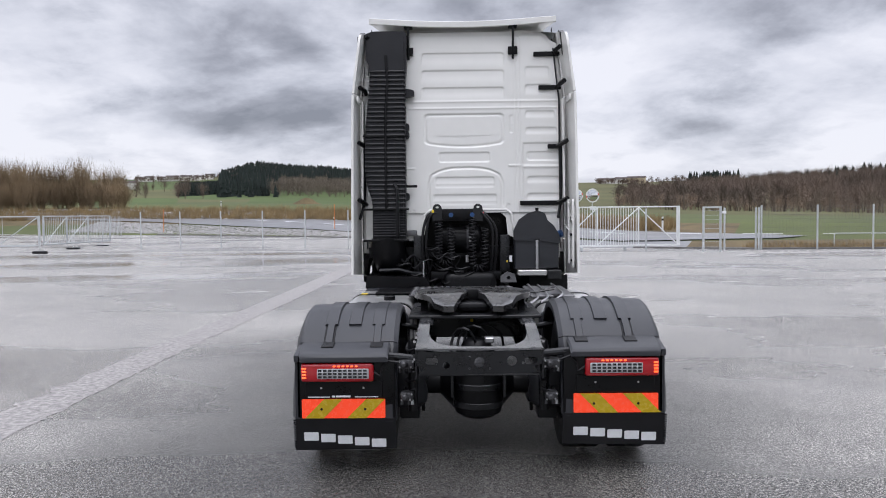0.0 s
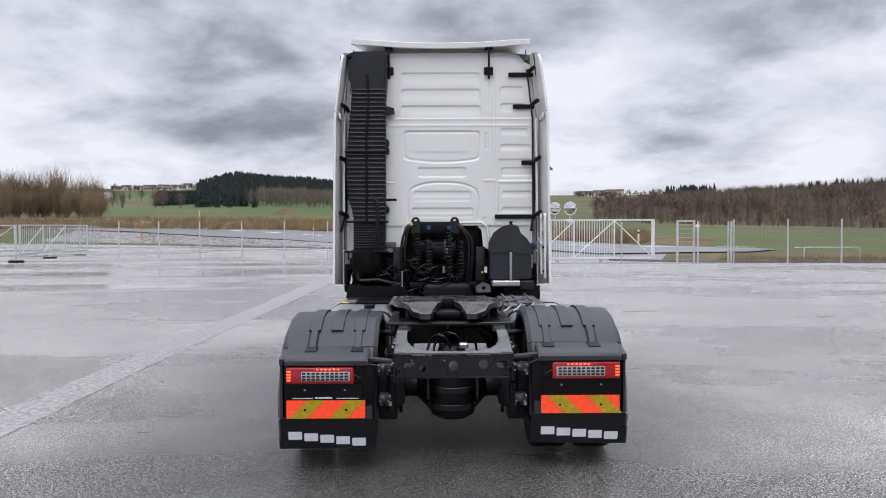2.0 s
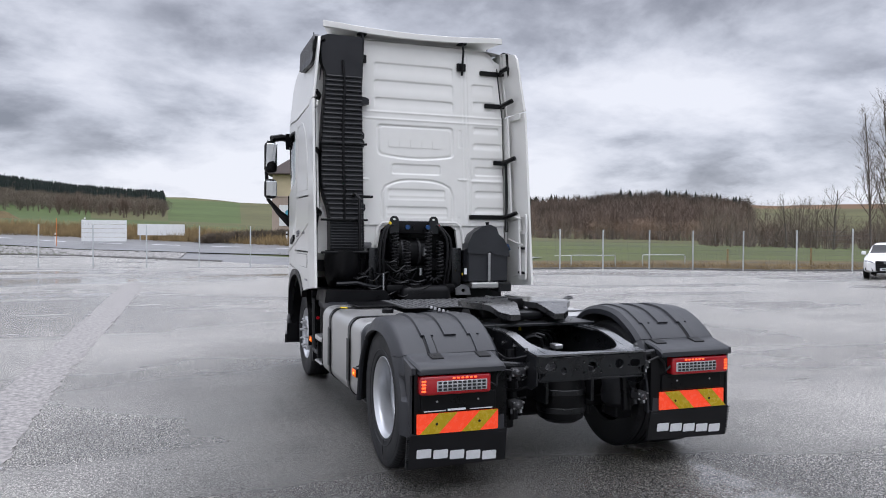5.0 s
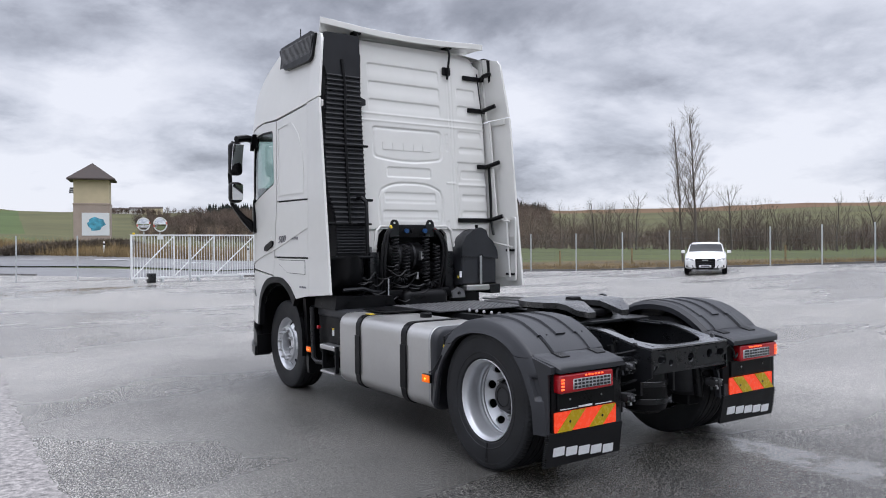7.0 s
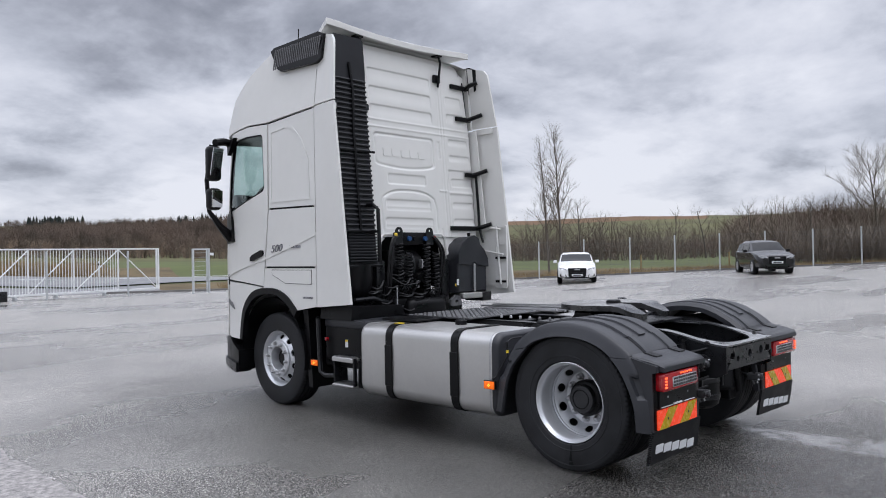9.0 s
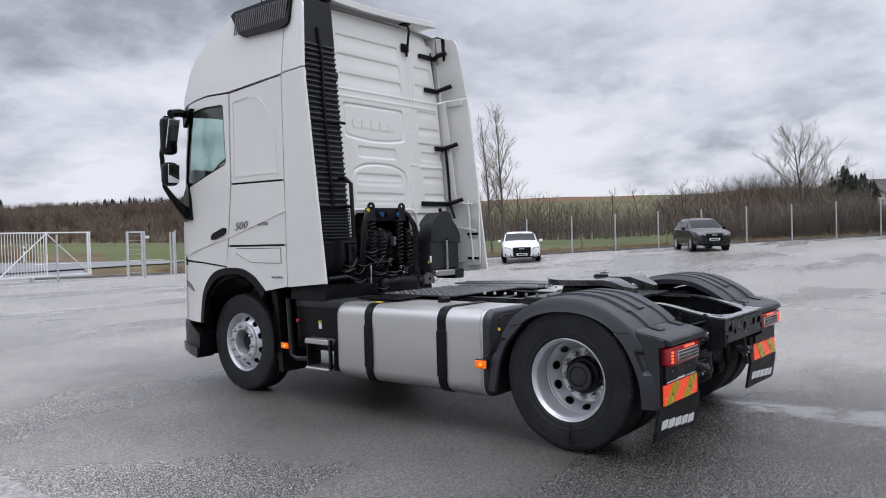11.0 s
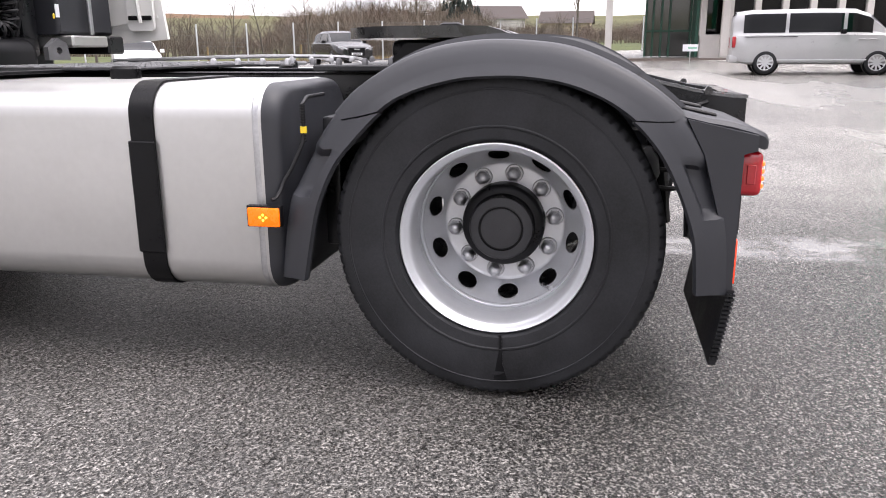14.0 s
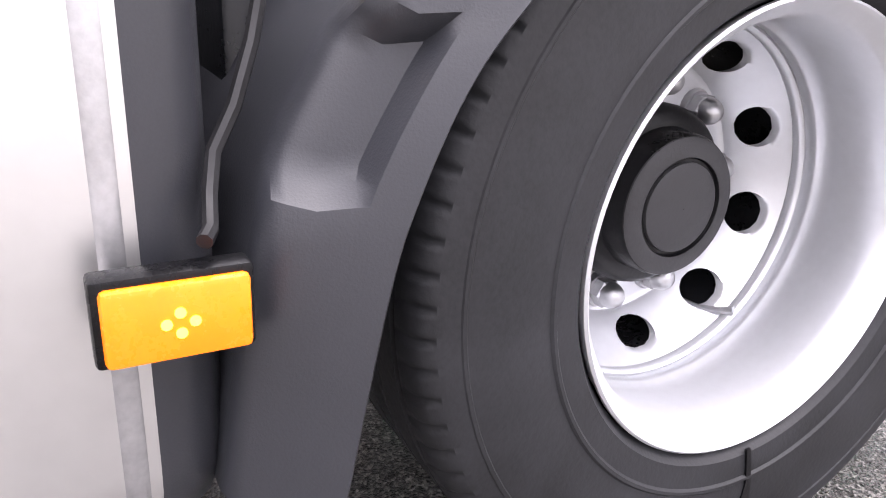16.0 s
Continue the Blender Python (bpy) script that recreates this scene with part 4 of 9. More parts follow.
    for k in range(31):
        z = 3.42 - 0.0515 * k
        u = float(np.interp(-z, [-q[1] for q in side], [q[0] for q in side]))
        bm = bmesh.new()
        tube([(u + 0.006, wall_y(z) - 0.150, z), (u + 0.014, wall_y(z) - 0.180, z), (u + 0.04, wall_y(z) - 0.186, z), (dx1 - 0.03, wall_y(z) - 0.186, z), (dx1 - 0.004, wall_y(z) - 0.180, z), (dx1 + 0.004, wall_y(z) - 0.150, z)], 0.0135, 6, bm)
        part("duct_rib", bm, M_DUCT, duct)
    for k in range(10):
        z = 1.83 - 0.03 * k
        part("bellows_rib", box(dx0 + 0.045, dx1 + 0.01, 0, 0.06, -0.009, 0.009, 0.005, 1, m=pose(0, wall_y(z) - 0.195, z)), M_DUCT, duct)
    part("duct_rod", tube([(wx(688) - 0.03, wall_y(3.6) - 0.19, 3.6), (wx(686), wall_y(3.3) - 0.2, 3.3), (wx(682), wall_y(2.9) - 0.2, 2.9), (wx(683), wall_y(1.87) - 0.2, 1.87)], 0.016, 8), M_BLACK, duct)
    for z in (wz(243), wz(371), wz(425)):
        part("duct_clamp", box(dx0 - 0.06, dx1 + 0.05, 0, 0.03, -0.012, 0.012, 0.005, 1, m=pose(0, wall_y(z) - 0.21, z)), M_BLACK, duct)
    for z in (wz(166), wz(226), wz(240), wz(349)):
        part("duct_lug", slab([(dx1 - 0.02, z + 0.06), (dx1 + 0.07, z + 0.045), (dx1 + 0.11, z + 0.03), (dx1 + 0.11, z - 0.03), (dx1 - 0.02, z - 0.06)] if z > 3 else rounded(dx1 - 0.02, dx1 + 0.05, z - 0.045, z + 0.045, 0.03), (), wall_place(0.09, 0.07)), M_DUCT, duct)
    part("duct_tab", box(dx1, dx1 + 0.14, wall_y(2.12) - 0.10, wall_y(2.12) - 0.07, 2.105, 2.135, 0.006, 1), M_BLACK, duct)
    # grab rail by the duct
    bm = bmesh.new()
    gx = -0.80
    tube([(gx - 0.03, 2.9, 2.13), (gx - 0.03, 2.66, 2.13), (gx, 2.62, 2.08), (gx, 2.6, 1.55)], 0.02, 8, bm)
    bar((gx - 0.03, 2.9, 1.86), (gx, 2.62, 1.86), 0.014, 8, bm)
    part("grab_rail", bm, M_BLACK, truck, "black steel grab rail")
    # fairing stays: black bars from the wall out to the fairings
    for s, rows_ in ((1, ((945, 998, 97), (953, 1004, 157), (968, 1008, 262), (918, 1012, 362))), (-1, ((640, 640, 75), (640, 634, 165), (640, 634, 262), (640, 634, 362)))):
        for a, b, py in rows_:
            z = wz(py)
            xa, xb = wx(a), (CX + s * (cab_half(2.8, z) - 0.03))
            st = bmesh.new()
            ln = 1.065 - xa if s > 0 else 0.015
            box(min(xa, xa + s * ln), max(xa, xa + s * ln), wall_y(z) - 0.035, wall_y(z) - 0.003, z - 0.026, z + 0.026, 0.006, 1, st)
            tube([(xa + s * (ln - 0.05), wall_y(z) - 0.03, z), (xb - s * 0.05, wall_y(z) - 0.12, z + 0.02), (xb, wall_y(z) - 0.2, z + 0.05)], 0.026, 6, st)
            part("fairing_stay", st, M_BLACK, truck, "black fairing stay")
        xr = 1.045 if s > 0 else CX - 1.12
        part("fairing_rod", tube([(xr, wall_y(wz(262)) - 0.06, wz(262)), (xr, wall_y(2.2) - 0.06, 2.2), (xr - 0.01, wall_y(wz(362)) - 0.06, wz(362)), (xr - 0.05, 2.78, 1.75)], 0.016, 8), M_BLACK, truck)
    # inside ribs of the fairings
    for s in (-1, 1):
        fx = CX + s * 1.165
        for p, q in () if s < 0 else (((fx, 2.60, 1.9), (fx, 2.95, 1.95)), ((fx, 2.56, 1.6), (fx, 2.95, 1.66)), ((fx, 2.60, 1.25), (fx, 2.66, 1.95))):
            part("fairing_rib", bar(p, q, 0.012, 6), M_WHITE, truck)
        part("closing_panel", slab(dense([(CX + s * 1.0, 1.35), (CX + s * 1.165, 1.35), (CX + s * 1.165, 3.12), (CX + s * 1.09, 3.76), (CX + s * 1.0, 3.80)], 0.2), (), lambda x, z, w: Vector((x, 3.09 + 0.02 * w, z))), M_WHITE, truck)
        part("inner_fairing", slab([(2.80, 1.95), (3.0, 1.95), (3.05, 3.1), (2.93, 3.1)], (), lambda y, z, w, s=s: Vector((CX + s * (1.15 - 0.02 * w), y, z))), M_WHITE, truck)


build_cab()
build_rear_wall()

# ---- the tractor truck: wheels, chassis, fenders, tank ----


def tyre_mesh(x_out, x_in, r=0.505):
    """A truck tyre with notched shoulders; the outer side at x_out."""
    w = x_in - x_out
    prof = [(0.297, 0.10), (0.31, 0.035), (0.36, 0.008), (0.42, 0.0), (0.465, 0.012), (0.474, 0.018), (0.482, 0.022), (0.495, 0.05), (0.503, 0.10), (0.505, 0.18),
            (0.493, 0.185), (0.493, 0.215), (0.505, 0.22), (0.505, 0.40), (0.493, 0.405), (0.493, 0.435), (0.505, 0.44), (0.505, 0.56), (0.493, 0.565), (0.493, 0.595), (0.505, 0.60),
            (0.505, 0.78), (0.493, 0.785), (0.493, 0.815), (0.505, 0.82), (0.503, 0.90), (0.482, 0.978), (0.465, 0.988), (0.42, 1.0), (0.36, 0.992), (0.31, 0.965), (0.297, 0.90)]
    bm = bmesh.new()
    segs, rings = 720, []
    for k in range(segs):
        a = 2 * math.pi * k / segs
        notch = (k % 8) < 2
        row = []
        for i, (rr, f) in enumerate(prof):
            rad = rr * r / 0.505
            if notch and (i == 7 or i == 8 or i == 26):
                rad -= 0.007 if i != 8 else 0.004
            row.append(bm.verts.new((x_out + f * w, rad * math.cos(a), rad * math.sin(a))))
        rings.append(row)
    for k in range(segs):
        skin(bm, rings[k], rings[(k + 1) % segs], False)
    # flattened where it stands on the ground
    for v in bm.verts:
        if v.co.z < -0.496:
            v.co.z = -0.496 + (v.co.z + 0.496) * 0.6
    return bm


def holed_disc(r0, r1, x0, x1, n=10, hole=(0.036, 0.027), turn=0.0, depth=0.014):
    """A cone-shaped ring with n oval holes, between radii r0 (at x0) and r1 (at x1)."""
    bm = bmesh.new()
    rm = (r0 + r1) / 2

    def spot(a, r, dx=0.0):
        f = (r - r0) / (r1 - r0)
        return (x0 + (x1 - x0) * f + dx, r * math.sin(a), r * math.cos(a))

    for k in range(n):
        c = turn + 2 * math.pi * k / n
        h = math.pi / n
        outer = []
        for i in range(9):
            outer.append((c - h + 2 * h * i / 9, r1))
        for i in range(9):
            outer.append((c + h, r1 + (r0 - r1) * i / 9))
        for i in range(9):
            outer.append((c + h - 2 * h * i / 9, r0))
        for i in range(9):
            outer.append((c - h, r0 + (r1 - r0) * i / 9))
        inner = []
        for a, r in outer:
            t = math.atan2((r - rm), (a - c) * rm)
            inner.append((c + hole[0] * math.cos(t) / rm, rm + hole[1] * math.sin(t)))
        loops = [ring(bm, [spot(a + (b - a) * f, r + (q - r) * f) for (a, r), (b, q) in zip(outer, inner)]) for f in (0, 0.25, 0.5, 0.75, 1)]
        loops.append(ring(bm, [spot(a, r, depth) for a, r in inner]))
        for p, q in zip(loops, loops[1:]):
            skin(bm, p, q)
    bmesh.ops.remove_doubles(bm, verts=bm.verts[:], dist=1e-4)
    return bm


def nut_mesh(d=-1):
    bm = bmesh.new()
    tube([(0, 0, 0), (d * 0.004, 0, 0), (d * 0.007, 0, 0)], [0.0225, 0.0225, 0.0205], 18, bm)
    tube([(d * 0.007, 0, 0), (d * 0.020, 0, 0), (d * 0.022, 0, 0)], [0.0185, 0.0185, 0.0165], 6, bm)
    tube([(d * 0.020, 0, 0), (d * 0.026, 0, 0), (d * 0.032, 0, 0), (d * 0.037, 0, 0), (d * 0.040, 0, 0)], [0.0160, 0.0155, 0.0135, 0.0095, 0.003], 14, bm)
    return bm


NUT = finish("wheel_nut", nut_mesh(), M_STEEL)


def rear_wheel(s):
    w = part("wheel", tyre_mesh(-1.258, -0.965), M_RUBBER, truck, "twin rear wheel with black tyre and silver dished rim")
    w.matrix_basis = pose(0, REAR_Y, 0.512) @ (Matrix.Identity(4) if s < 0 else Matrix.Rotation(math.pi, 4, "Z"))
    for ridge in ([(0.341, -1.2525), (0.344, -1.2565), (0.348, -1.2570), (0.351, -1.2545)], [(0.449, -1.2545), (0.452, -1.2572), (0.456, -1.2568), (0.459, -1.2535)]):
        part("sidewall_ring", lathe(ridge, 96), M_RUBBER, w)
    part("inner_tyre", tyre_mesh(-0.915, -0.622), M_RUBBER, w, "black inner tyre")
    rim = lathe([(0.284, -1.20), (0.291, -1.222), (0.2965, -1.234), (0.2965, -1.240), (0.293, -1.2425), (0.288, -1.238), (0.283, -1.228), (0.277, -1.222), (0.271, -1.214), (0.267, -1.195), (0.266, -1.165), (0.270, -1.12), (0.2715, -1.098), (0.267, -1.092), (0.2662, -1.084), (0.2712, -1.077), (0.2700, -1.068), (0.264, -1.072), (0.2595, -1.068), (0.2585, -1.060), (0.262, -1.052)], 96)
    part("rim", rim, M_RIM, w, "silver painted steel rim", smooth=50)
    part("rim_disc", holed_disc(0.203, 0.264, -0.966, -1.050, 10, (0.035, 0.020), radians(4.7)), M_RIM, w, "silver rim disc with oval holes", smooth=50)
    part("rim_face", lathe([(0.205, -0.968), (0.199, -0.963), (0.192, -0.962), (0.14, -0.962), (0.118, -0.962)], 64), M_RIM, w)
    hub = part("hub_cover", lathe([(0.137, -0.955), (0.137, -1.012), (0.134, -1.022), (0.126, -1.029), (0.108, -1.032), (0.1055, -1.036), (0.105, -1.068), (0.102, -1.075), (0.095, -1.079), (0.073, -1.080), (0.071, -1.076), (0.067, -1.076), (0.001, -1.076)], 48), M_BLACK, w, "black hub cover")
    part("hub_plug", lathe([(0.0665, -1.074), (0.0655, -1.081), (0.060, -1.084), (0.03, -1.085), (0.001, -1.086)], 40), M_HUBFACE, hub, "worn grey hub plug")
    part("hub_front", lathe([(0.101, -1.0765), (0.095, -1.0805), (0.0735, -1.0815)], 40), M_HUBFACE, hub)
    for k in range(10):
        a = radians(26 - 36 * k)
        nut = new("wheel_nut", NUT)
        nut.parent = w
        nut.matrix_basis = pose(-0.962, 0.1675 * math.sin(a), 0.1675 * math.cos(a)) @ Matrix.Scale(1.35, 4)
    part("drum", lathe([(0.001, -0.90), (0.21, -0.90), (0.215, -0.64), (0.001, -0.64)], 40), M_BLACK, w, "dark brake drum")
    part("rim_barrel", lathe([(0.268, -1.038), (0.272, -0.9), (0.28, -0.64)], 48), M_CHASSIS, w)
    if s < 0:
        drip = [(-0.026, -0.302), (-0.018, -0.302), (-0.020, -0.35), (-0.012, -0.40), (-0.004, -0.455), (-0.05, -0.455), (-0.034, -0.40), (-0.030, -0.35)]
        part("drip_mark", slab(drip, (), lambda y, z, k: Vector((-1.2592 + 0.009 * smoothstep(0.37, 0.30, -z) + 0.004 * smoothstep(0.43, 0.46, -z) + 0.004 * k, y, z))), M_BLACK, w, "dark wet drip mark on the tyre")
    part("valve", tube([(-0.985, -0.135, -0.205), (-1.02, -0.14, -0.205), (-1.05, -0.155, -0.20), (-1.07, -0.165, -0.195)], [0.005, 0.005, 0.005, 0.008], 6), M_STEEL, w, "steel tyre valve")


def front_wheel(s):
    w = part("wheel", tyre_mesh(-1.145, -0.86), M_RUBBER, truck, "front wheel with black tyre and silver domed rim")
    w.matrix_basis = pose(0, FRONT_Y, 0.502) @ (Matrix.Identity(4) if s < 0 else Matrix.Rotation(math.pi, 4, "Z"))
    part("rim", lathe([(0.288, -1.09), (0.300, -1.108), (0.307, -1.122), (0.302, -1.130), (0.294, -1.122), (0.284, -1.108), (0.276, -1.095), (0.268, -1.06), (0.262, -1.055)], 64), M_RIM, w, "silver painted steel rim", smooth=50)
    part("rim_disc", holed_disc(0.200, 0.264, -1.115, -1.058, 10, (0.035, 0.024), 0.0), M_RIM, w, "silver rim disc with oval holes", smooth=50)
    part("rim_face", lathe([(0.202, -1.114), (0.205, -1.135), (0.20, -1.142), (0.135, -1.146), (0.128, -1.14), (0.122, -1.10), (0.12, -1.02)], 64), M_RIM, w)
    part("hub_cover", lathe([(0.12, -1.03), (0.09, -1.04), (0.085, -1.07), (0.075, -1.078), (0.001, -1.08)], 40), M_BLACK, w, "dark grease hub")
    for k in range(10):
        a = radians(10 + 36 * k)
        nut = new("wheel_nut", NUT)
        nut.parent = w
        nut.matrix_basis = pose(-1.144, 0.1675 * math.sin(a), 0.1675 * math.cos(a))
    part("drum", lathe([(0.001, -0.98), (0.25, -0.98), (0.255, -0.7), (0.001, -0.7)], 40), M_BLACK, w)


# outer and inner outline of the rear fender's side, (y, z)
F_OUT = [(0.722, 0.365), (0.70, 0.53), (0.675, 0.64), (0.635, 0.72), (0.588, 0.80), (0.521, 0.892), (0.43, 0.975), (0.27, 1.06), (0.10, 1.094), (-0.06, 1.092), (-0.20, 1.067), (-0.36, 0.993), (-0.49, 0.897), (-0.553, 0.803), (-0.59, 0.71), (-0.625, 0.63), (-0.645, 0.52), (-0.653, 0.381)]
F_IN = [(0.622, 0.372), (0.585, 0.56), (0.56, 0.64), (0.52, 0.725), (0.47, 0.79), (0.367, 0.893), (0.28, 0.945), (0.15, 0.981), (0.05, 0.990), (-0.05, 0.989), (-0.16, 0.972), (-0.262, 0.934), (-0.350, 0.876), (-0.420, 0.800), (-0.470, 0.715), (-0.51, 0.62), (-0.535, 0.53), (-0.547, 0.39)]
F_OUT, F_IN = curve_through(F_OUT, 6), curve_through(F_IN, 6)


def fender_piece(i0, i1, x_out, x_in, s, dz, proud=0.0, pocket=None):
    """A length of the fender: the side web, the rolled edge and the top sheet; a pocket (z from, z to) sinks the web's outer half."""
    bm = bmesh.new()
    rows = []
    xw = x_out - 0.034
    for (yo, zo), (yi, zi) in zip(F_OUT[6 * i0:6 * i1 + 1], F_IN[6 * i0:6 * i1 + 1]):
        d = Vector((yo - REAR_Y, zo - 0.5)).normalized()
        e = 0.035
        sunk = 0.030 * smoothstep(pocket[0], pocket[0] + 0.03, zo) * smoothstep(pocket[1], pocket[1] - 0.03, zo) if pocket else 0.0

        def pt(x, y, z):
            return (s * -x, y + d.x * proud, z + dz + d.y * proud)

        def web(f, dx):
            return pt(xw + (x_out - 0.006 - xw) * f + dx, yi + (yo - d.x * e - yi) * f, zi + (zo - d.y * e - zi) * f)
        rows.append(ring(bm, [pt(xw + 0.035, yi, zi), pt(xw + 0.012, yi - d.x * 0.002, zi - d.y * 0.002), pt(xw, yi + d.x * 0.006, zi + d.y * 0.006), web(0.52, 0), web(0.62, sunk), web(1.0, sunk), pt(x_out + 0.006 + sunk, yo - d.x * 0.014, zo - d.y * 0.014), pt(x_out + 0.016 + sunk, yo - d.x * 0.004, zo - d.y * 0.004), pt(x_out + 0.036 + sunk, yo, zo), pt(x_in - 0.03, yo + d.x * 0.008, zo + d.y * 0.008), pt(x_in, yo - d.x * 0.02, zo - d.y * 0.02), pt(x_in, yo - d.x * 0.06, zo - d.y * 0.06), pt(x_in - 0.012, yo - d.x * 0.06, zo - d.y * 0.06), pt(x_in - 0.02, yo - d.x * 0.022, zo - d.y * 0.022), pt(x_out + 0.06, yo - d.x * 0.03, zo - d.y * 0.03)]))
    for a, b in zip(rows, rows[1:]):
        skin(bm, a, b)
    bm.faces.new(rows[0][::-1])
    bm.faces.new(rows[-1])
    return bm


def sweep_on_fender(i0, i1, x0, x1, s, dz, h=0.012):
    bm = bmesh.new()
    rows = []
    pts = F_OUT[6 * i0:6 * i1 + 1]
    fine_pts = []
    for a, b in zip(pts, pts[1:]):
        fine_pts += [(a[0] + (b[0] - a[0]) * k / 3, a[1] + (b[1] - a[1]) * k / 3) for k in range(3)]
    fine_pts.append(pts[-1])
    for y, z in fine_pts:
        d = Vector((y - REAR_Y, z - 0.5)).normalized()
        q = [(x0, -0.004), (x0 + 0.008, h), (x1 - 0.008, h), (x1, -0.004)]
        rows.append(ring(bm, [(s * -x, y + d.x * (k + 0.008), z + dz + d.y * (k + 0.008)) for x, k in q]))
    for a, b in zip(rows, rows[1:]):
        skin(bm, a, b)
    bm.faces.new(rows[0][::-1])
    bm.faces.new(rows[-1])
    return bm


def build_fender(s):
    dz = 0.0 if s < 0 else 0.03
    X = lambda x: -s * x            # x given for the left-hand side (negative)
    xo, xi = -1.268, -0.565
    fen = part("fender", fender_piece(5, 12, xo, xi, s, dz, 0.006), M_GREY, truck, "dark grey plastic rear fender")
    part("fender_front", fender_piece(0, 5, xo, xi, s, dz, 0.0, (0.635, 0.80)), M_GREY, fen, "dark grey front fender piece")
    part("fender_rear", fender_piece(12, 17, xo, xi, s, dz, 0.0, (0.615, 0.78)), M_GREY, fen, "dark grey rear fender piece")
    for x0 in (-1.10, -0.93, -0.76):
        part("fender_rib", sweep_on_fender(6, 11, x0, x0 + 0.10, s, dz, 0.016), M_GREY, fen)
    for x0 in (-1.093, -0.753):
        clip = part("fender_clip", sweep_on_fender(11, 13, x0, x0 + 0.086, s, dz, 0.004), M_BLACK, fen, "black rubber fender clip")
        part("clip_strap", sweep_on_fender(11, 13, x0 + 0.012, x0 + 0.074, s, dz, 0.016), M_GREY, clip)
        part("clip_foot", box(min(X(x0), X(x0 + 0.088)), max(X(x0), X(x0 + 0.088)), -0.05, 0.05, -0.004, 0.008, 0.004, 1, m=pose(0, -0.55, 0.890 + dz, 12)), M_BLACK, clip)
    cheek = [(-0.50, 0.885), (-0.69, 0.842), (-0.69, 0.80), (-0.655, 0.79), (-0.655, 0.40), (-0.61, 0.40), (-0.60, 0.62), (-0.55, 0.79)]
    part("fender_cheek", slab(cheek, (), lambda y, z, w: Vector((X(-1.262 + 0.03 * w), y, z + dz))), M_GREY, fen, "dark grey fender cheek beside the lamp")
    # shelf over the lamp, panel behind it
    bm = bmesh.new()
    rows = []
    for y, z, th, x0 in ((-0.45, 0.928, 0.02, -1.235), (-0.50, 0.900, 0.022, -1.240), (-0.56, 0.886, 0.030, -1.240), (-0.62, 0.876, 0.045, -1.236), (-0.69, 0.857, 0.050, -1.225), (-0.716, 0.845, 0.046, -1.215), (-0.726, 0.834, 0.032, -1.205)):
        rows.append(ring(bm, [(X(x), y, zz + dz) for x, zz in ((x0, z - th), (x0 - 0.004, z - 0.012), (x0 + 0.012, z), (-0.63, z), (-0.616, z - 0.012), (-0.62, z - th))]))
    for p, q in zip(rows, rows[1:]):
        skin(bm, p, q)
    bm.faces.new(rows[0][::-1])
    bm.faces.new(rows[-1])
    part("lamp_shelf", bm, M_GREY, fen, "dark grey shelf above the lamp")
    part("lamp_panel", box(min(X(-1.255), X(-0.575)), max(X(-1.255), X(-0.575)), -0.655, -0.60, 0.40 + dz, 0.84 + dz, 0.01, 2), M_BLACK, fen, "black rear panel")
    part("plate_holder", box(min(X(-1.19), X(-0.66)), max(X(-1.19), X(-0.66)), -0.672, -0.65, 0.545 + dz, 0.665 + dz, 0.004, 1), M_BLACK, fen, "empty black number plate holder")
    if s < 0:
        for a, b in ((-1.17, -1.02), (-1.005, -0.985), (-0.98, -0.88), (-0.85, -0.69)):
            part("caption_bar", box(a, b, -0.677, -0.671, 0.551, 0.556 if b - a > 0.11 else 0.563), M_LETTER, fen, "white caption bar")
    for x in (-1.08, -0.79):
        part("screw", disc((X(x), -0.675, 0.615 + dz), 0.007, 0.006, "y", 10), M_STEEL, fen)
    # tail lamp
    lx0, lx1 = -1.210, -0.715
    bm = bmesh.new()
    box(min(X(lx0), X(lx1)), max(X(lx0), X(lx1)), -0.7201, -0.63, 0.664 + dz, 0.792 + dz, 0.018, 3, bm)
    lamp = part("tail_lamp", bm, M_REDLENS, fen, "red combination tail lamp, lit")
    part("lamp_window", box(min(X(-1.10), X(-0.745)), max(X(-1.10), X(-0.745)), -0.725, -0.705, 0.686 + dz, 0.758 + dz, 0.008, 2), M_CLEARLENS, lamp, "clear reversing lens")
    for i in range(10):
        for j in range(3):
            part("lamp_cell", box(min(X(-1.09 + 0.034 * i), X(-1.066 + 0.034 * i)), max(X(-1.09 + 0.034 * i), X(-1.066 + 0.034 * i)), -0.7275, -0.724, 0.694 + 0.022 * j + dz, 0.708 + 0.022 * j + dz), M_CHASSIS, lamp)
    for i in range(6):
        part("lamp_led", box(min(X(-0.99 + 0.03 * i), X(-0.972 + 0.03 * i)), max(X(-0.99 + 0.03 * i), X(-0.972 + 0.03 * i)), -0.7255, -0.715, 0.768 + dz, 0.778 + dz, 0.002, 1), M_REDGLOW, lamp, "lit red light")
    for j in range(4):
        part("lamp_led", box(min(X(-1.202), X(-1.172)), max(X(-1.202), X(-1.172)), -0.7245, -0.715, 0.688 + 0.021 * j + dz, 0.701 + 0.021 * j + dz, 0.003, 1), M_REDGLOW, lamp, "lit red light")
    part("side_lens", box(min(X(-1.2135), X(-1.209)), max(X(-1.2135), X(-1.209)), -0.70, -0.675, 0.70 + dz, 0.755 + dz, 0.002, 1), M_REDLENS, lamp, "red side lens")
    # marker board with slanting stripes
    bx0, bx1, bz0, bz1 = -1.216, -0.643, 0.405 + dz, 0.537 + dz
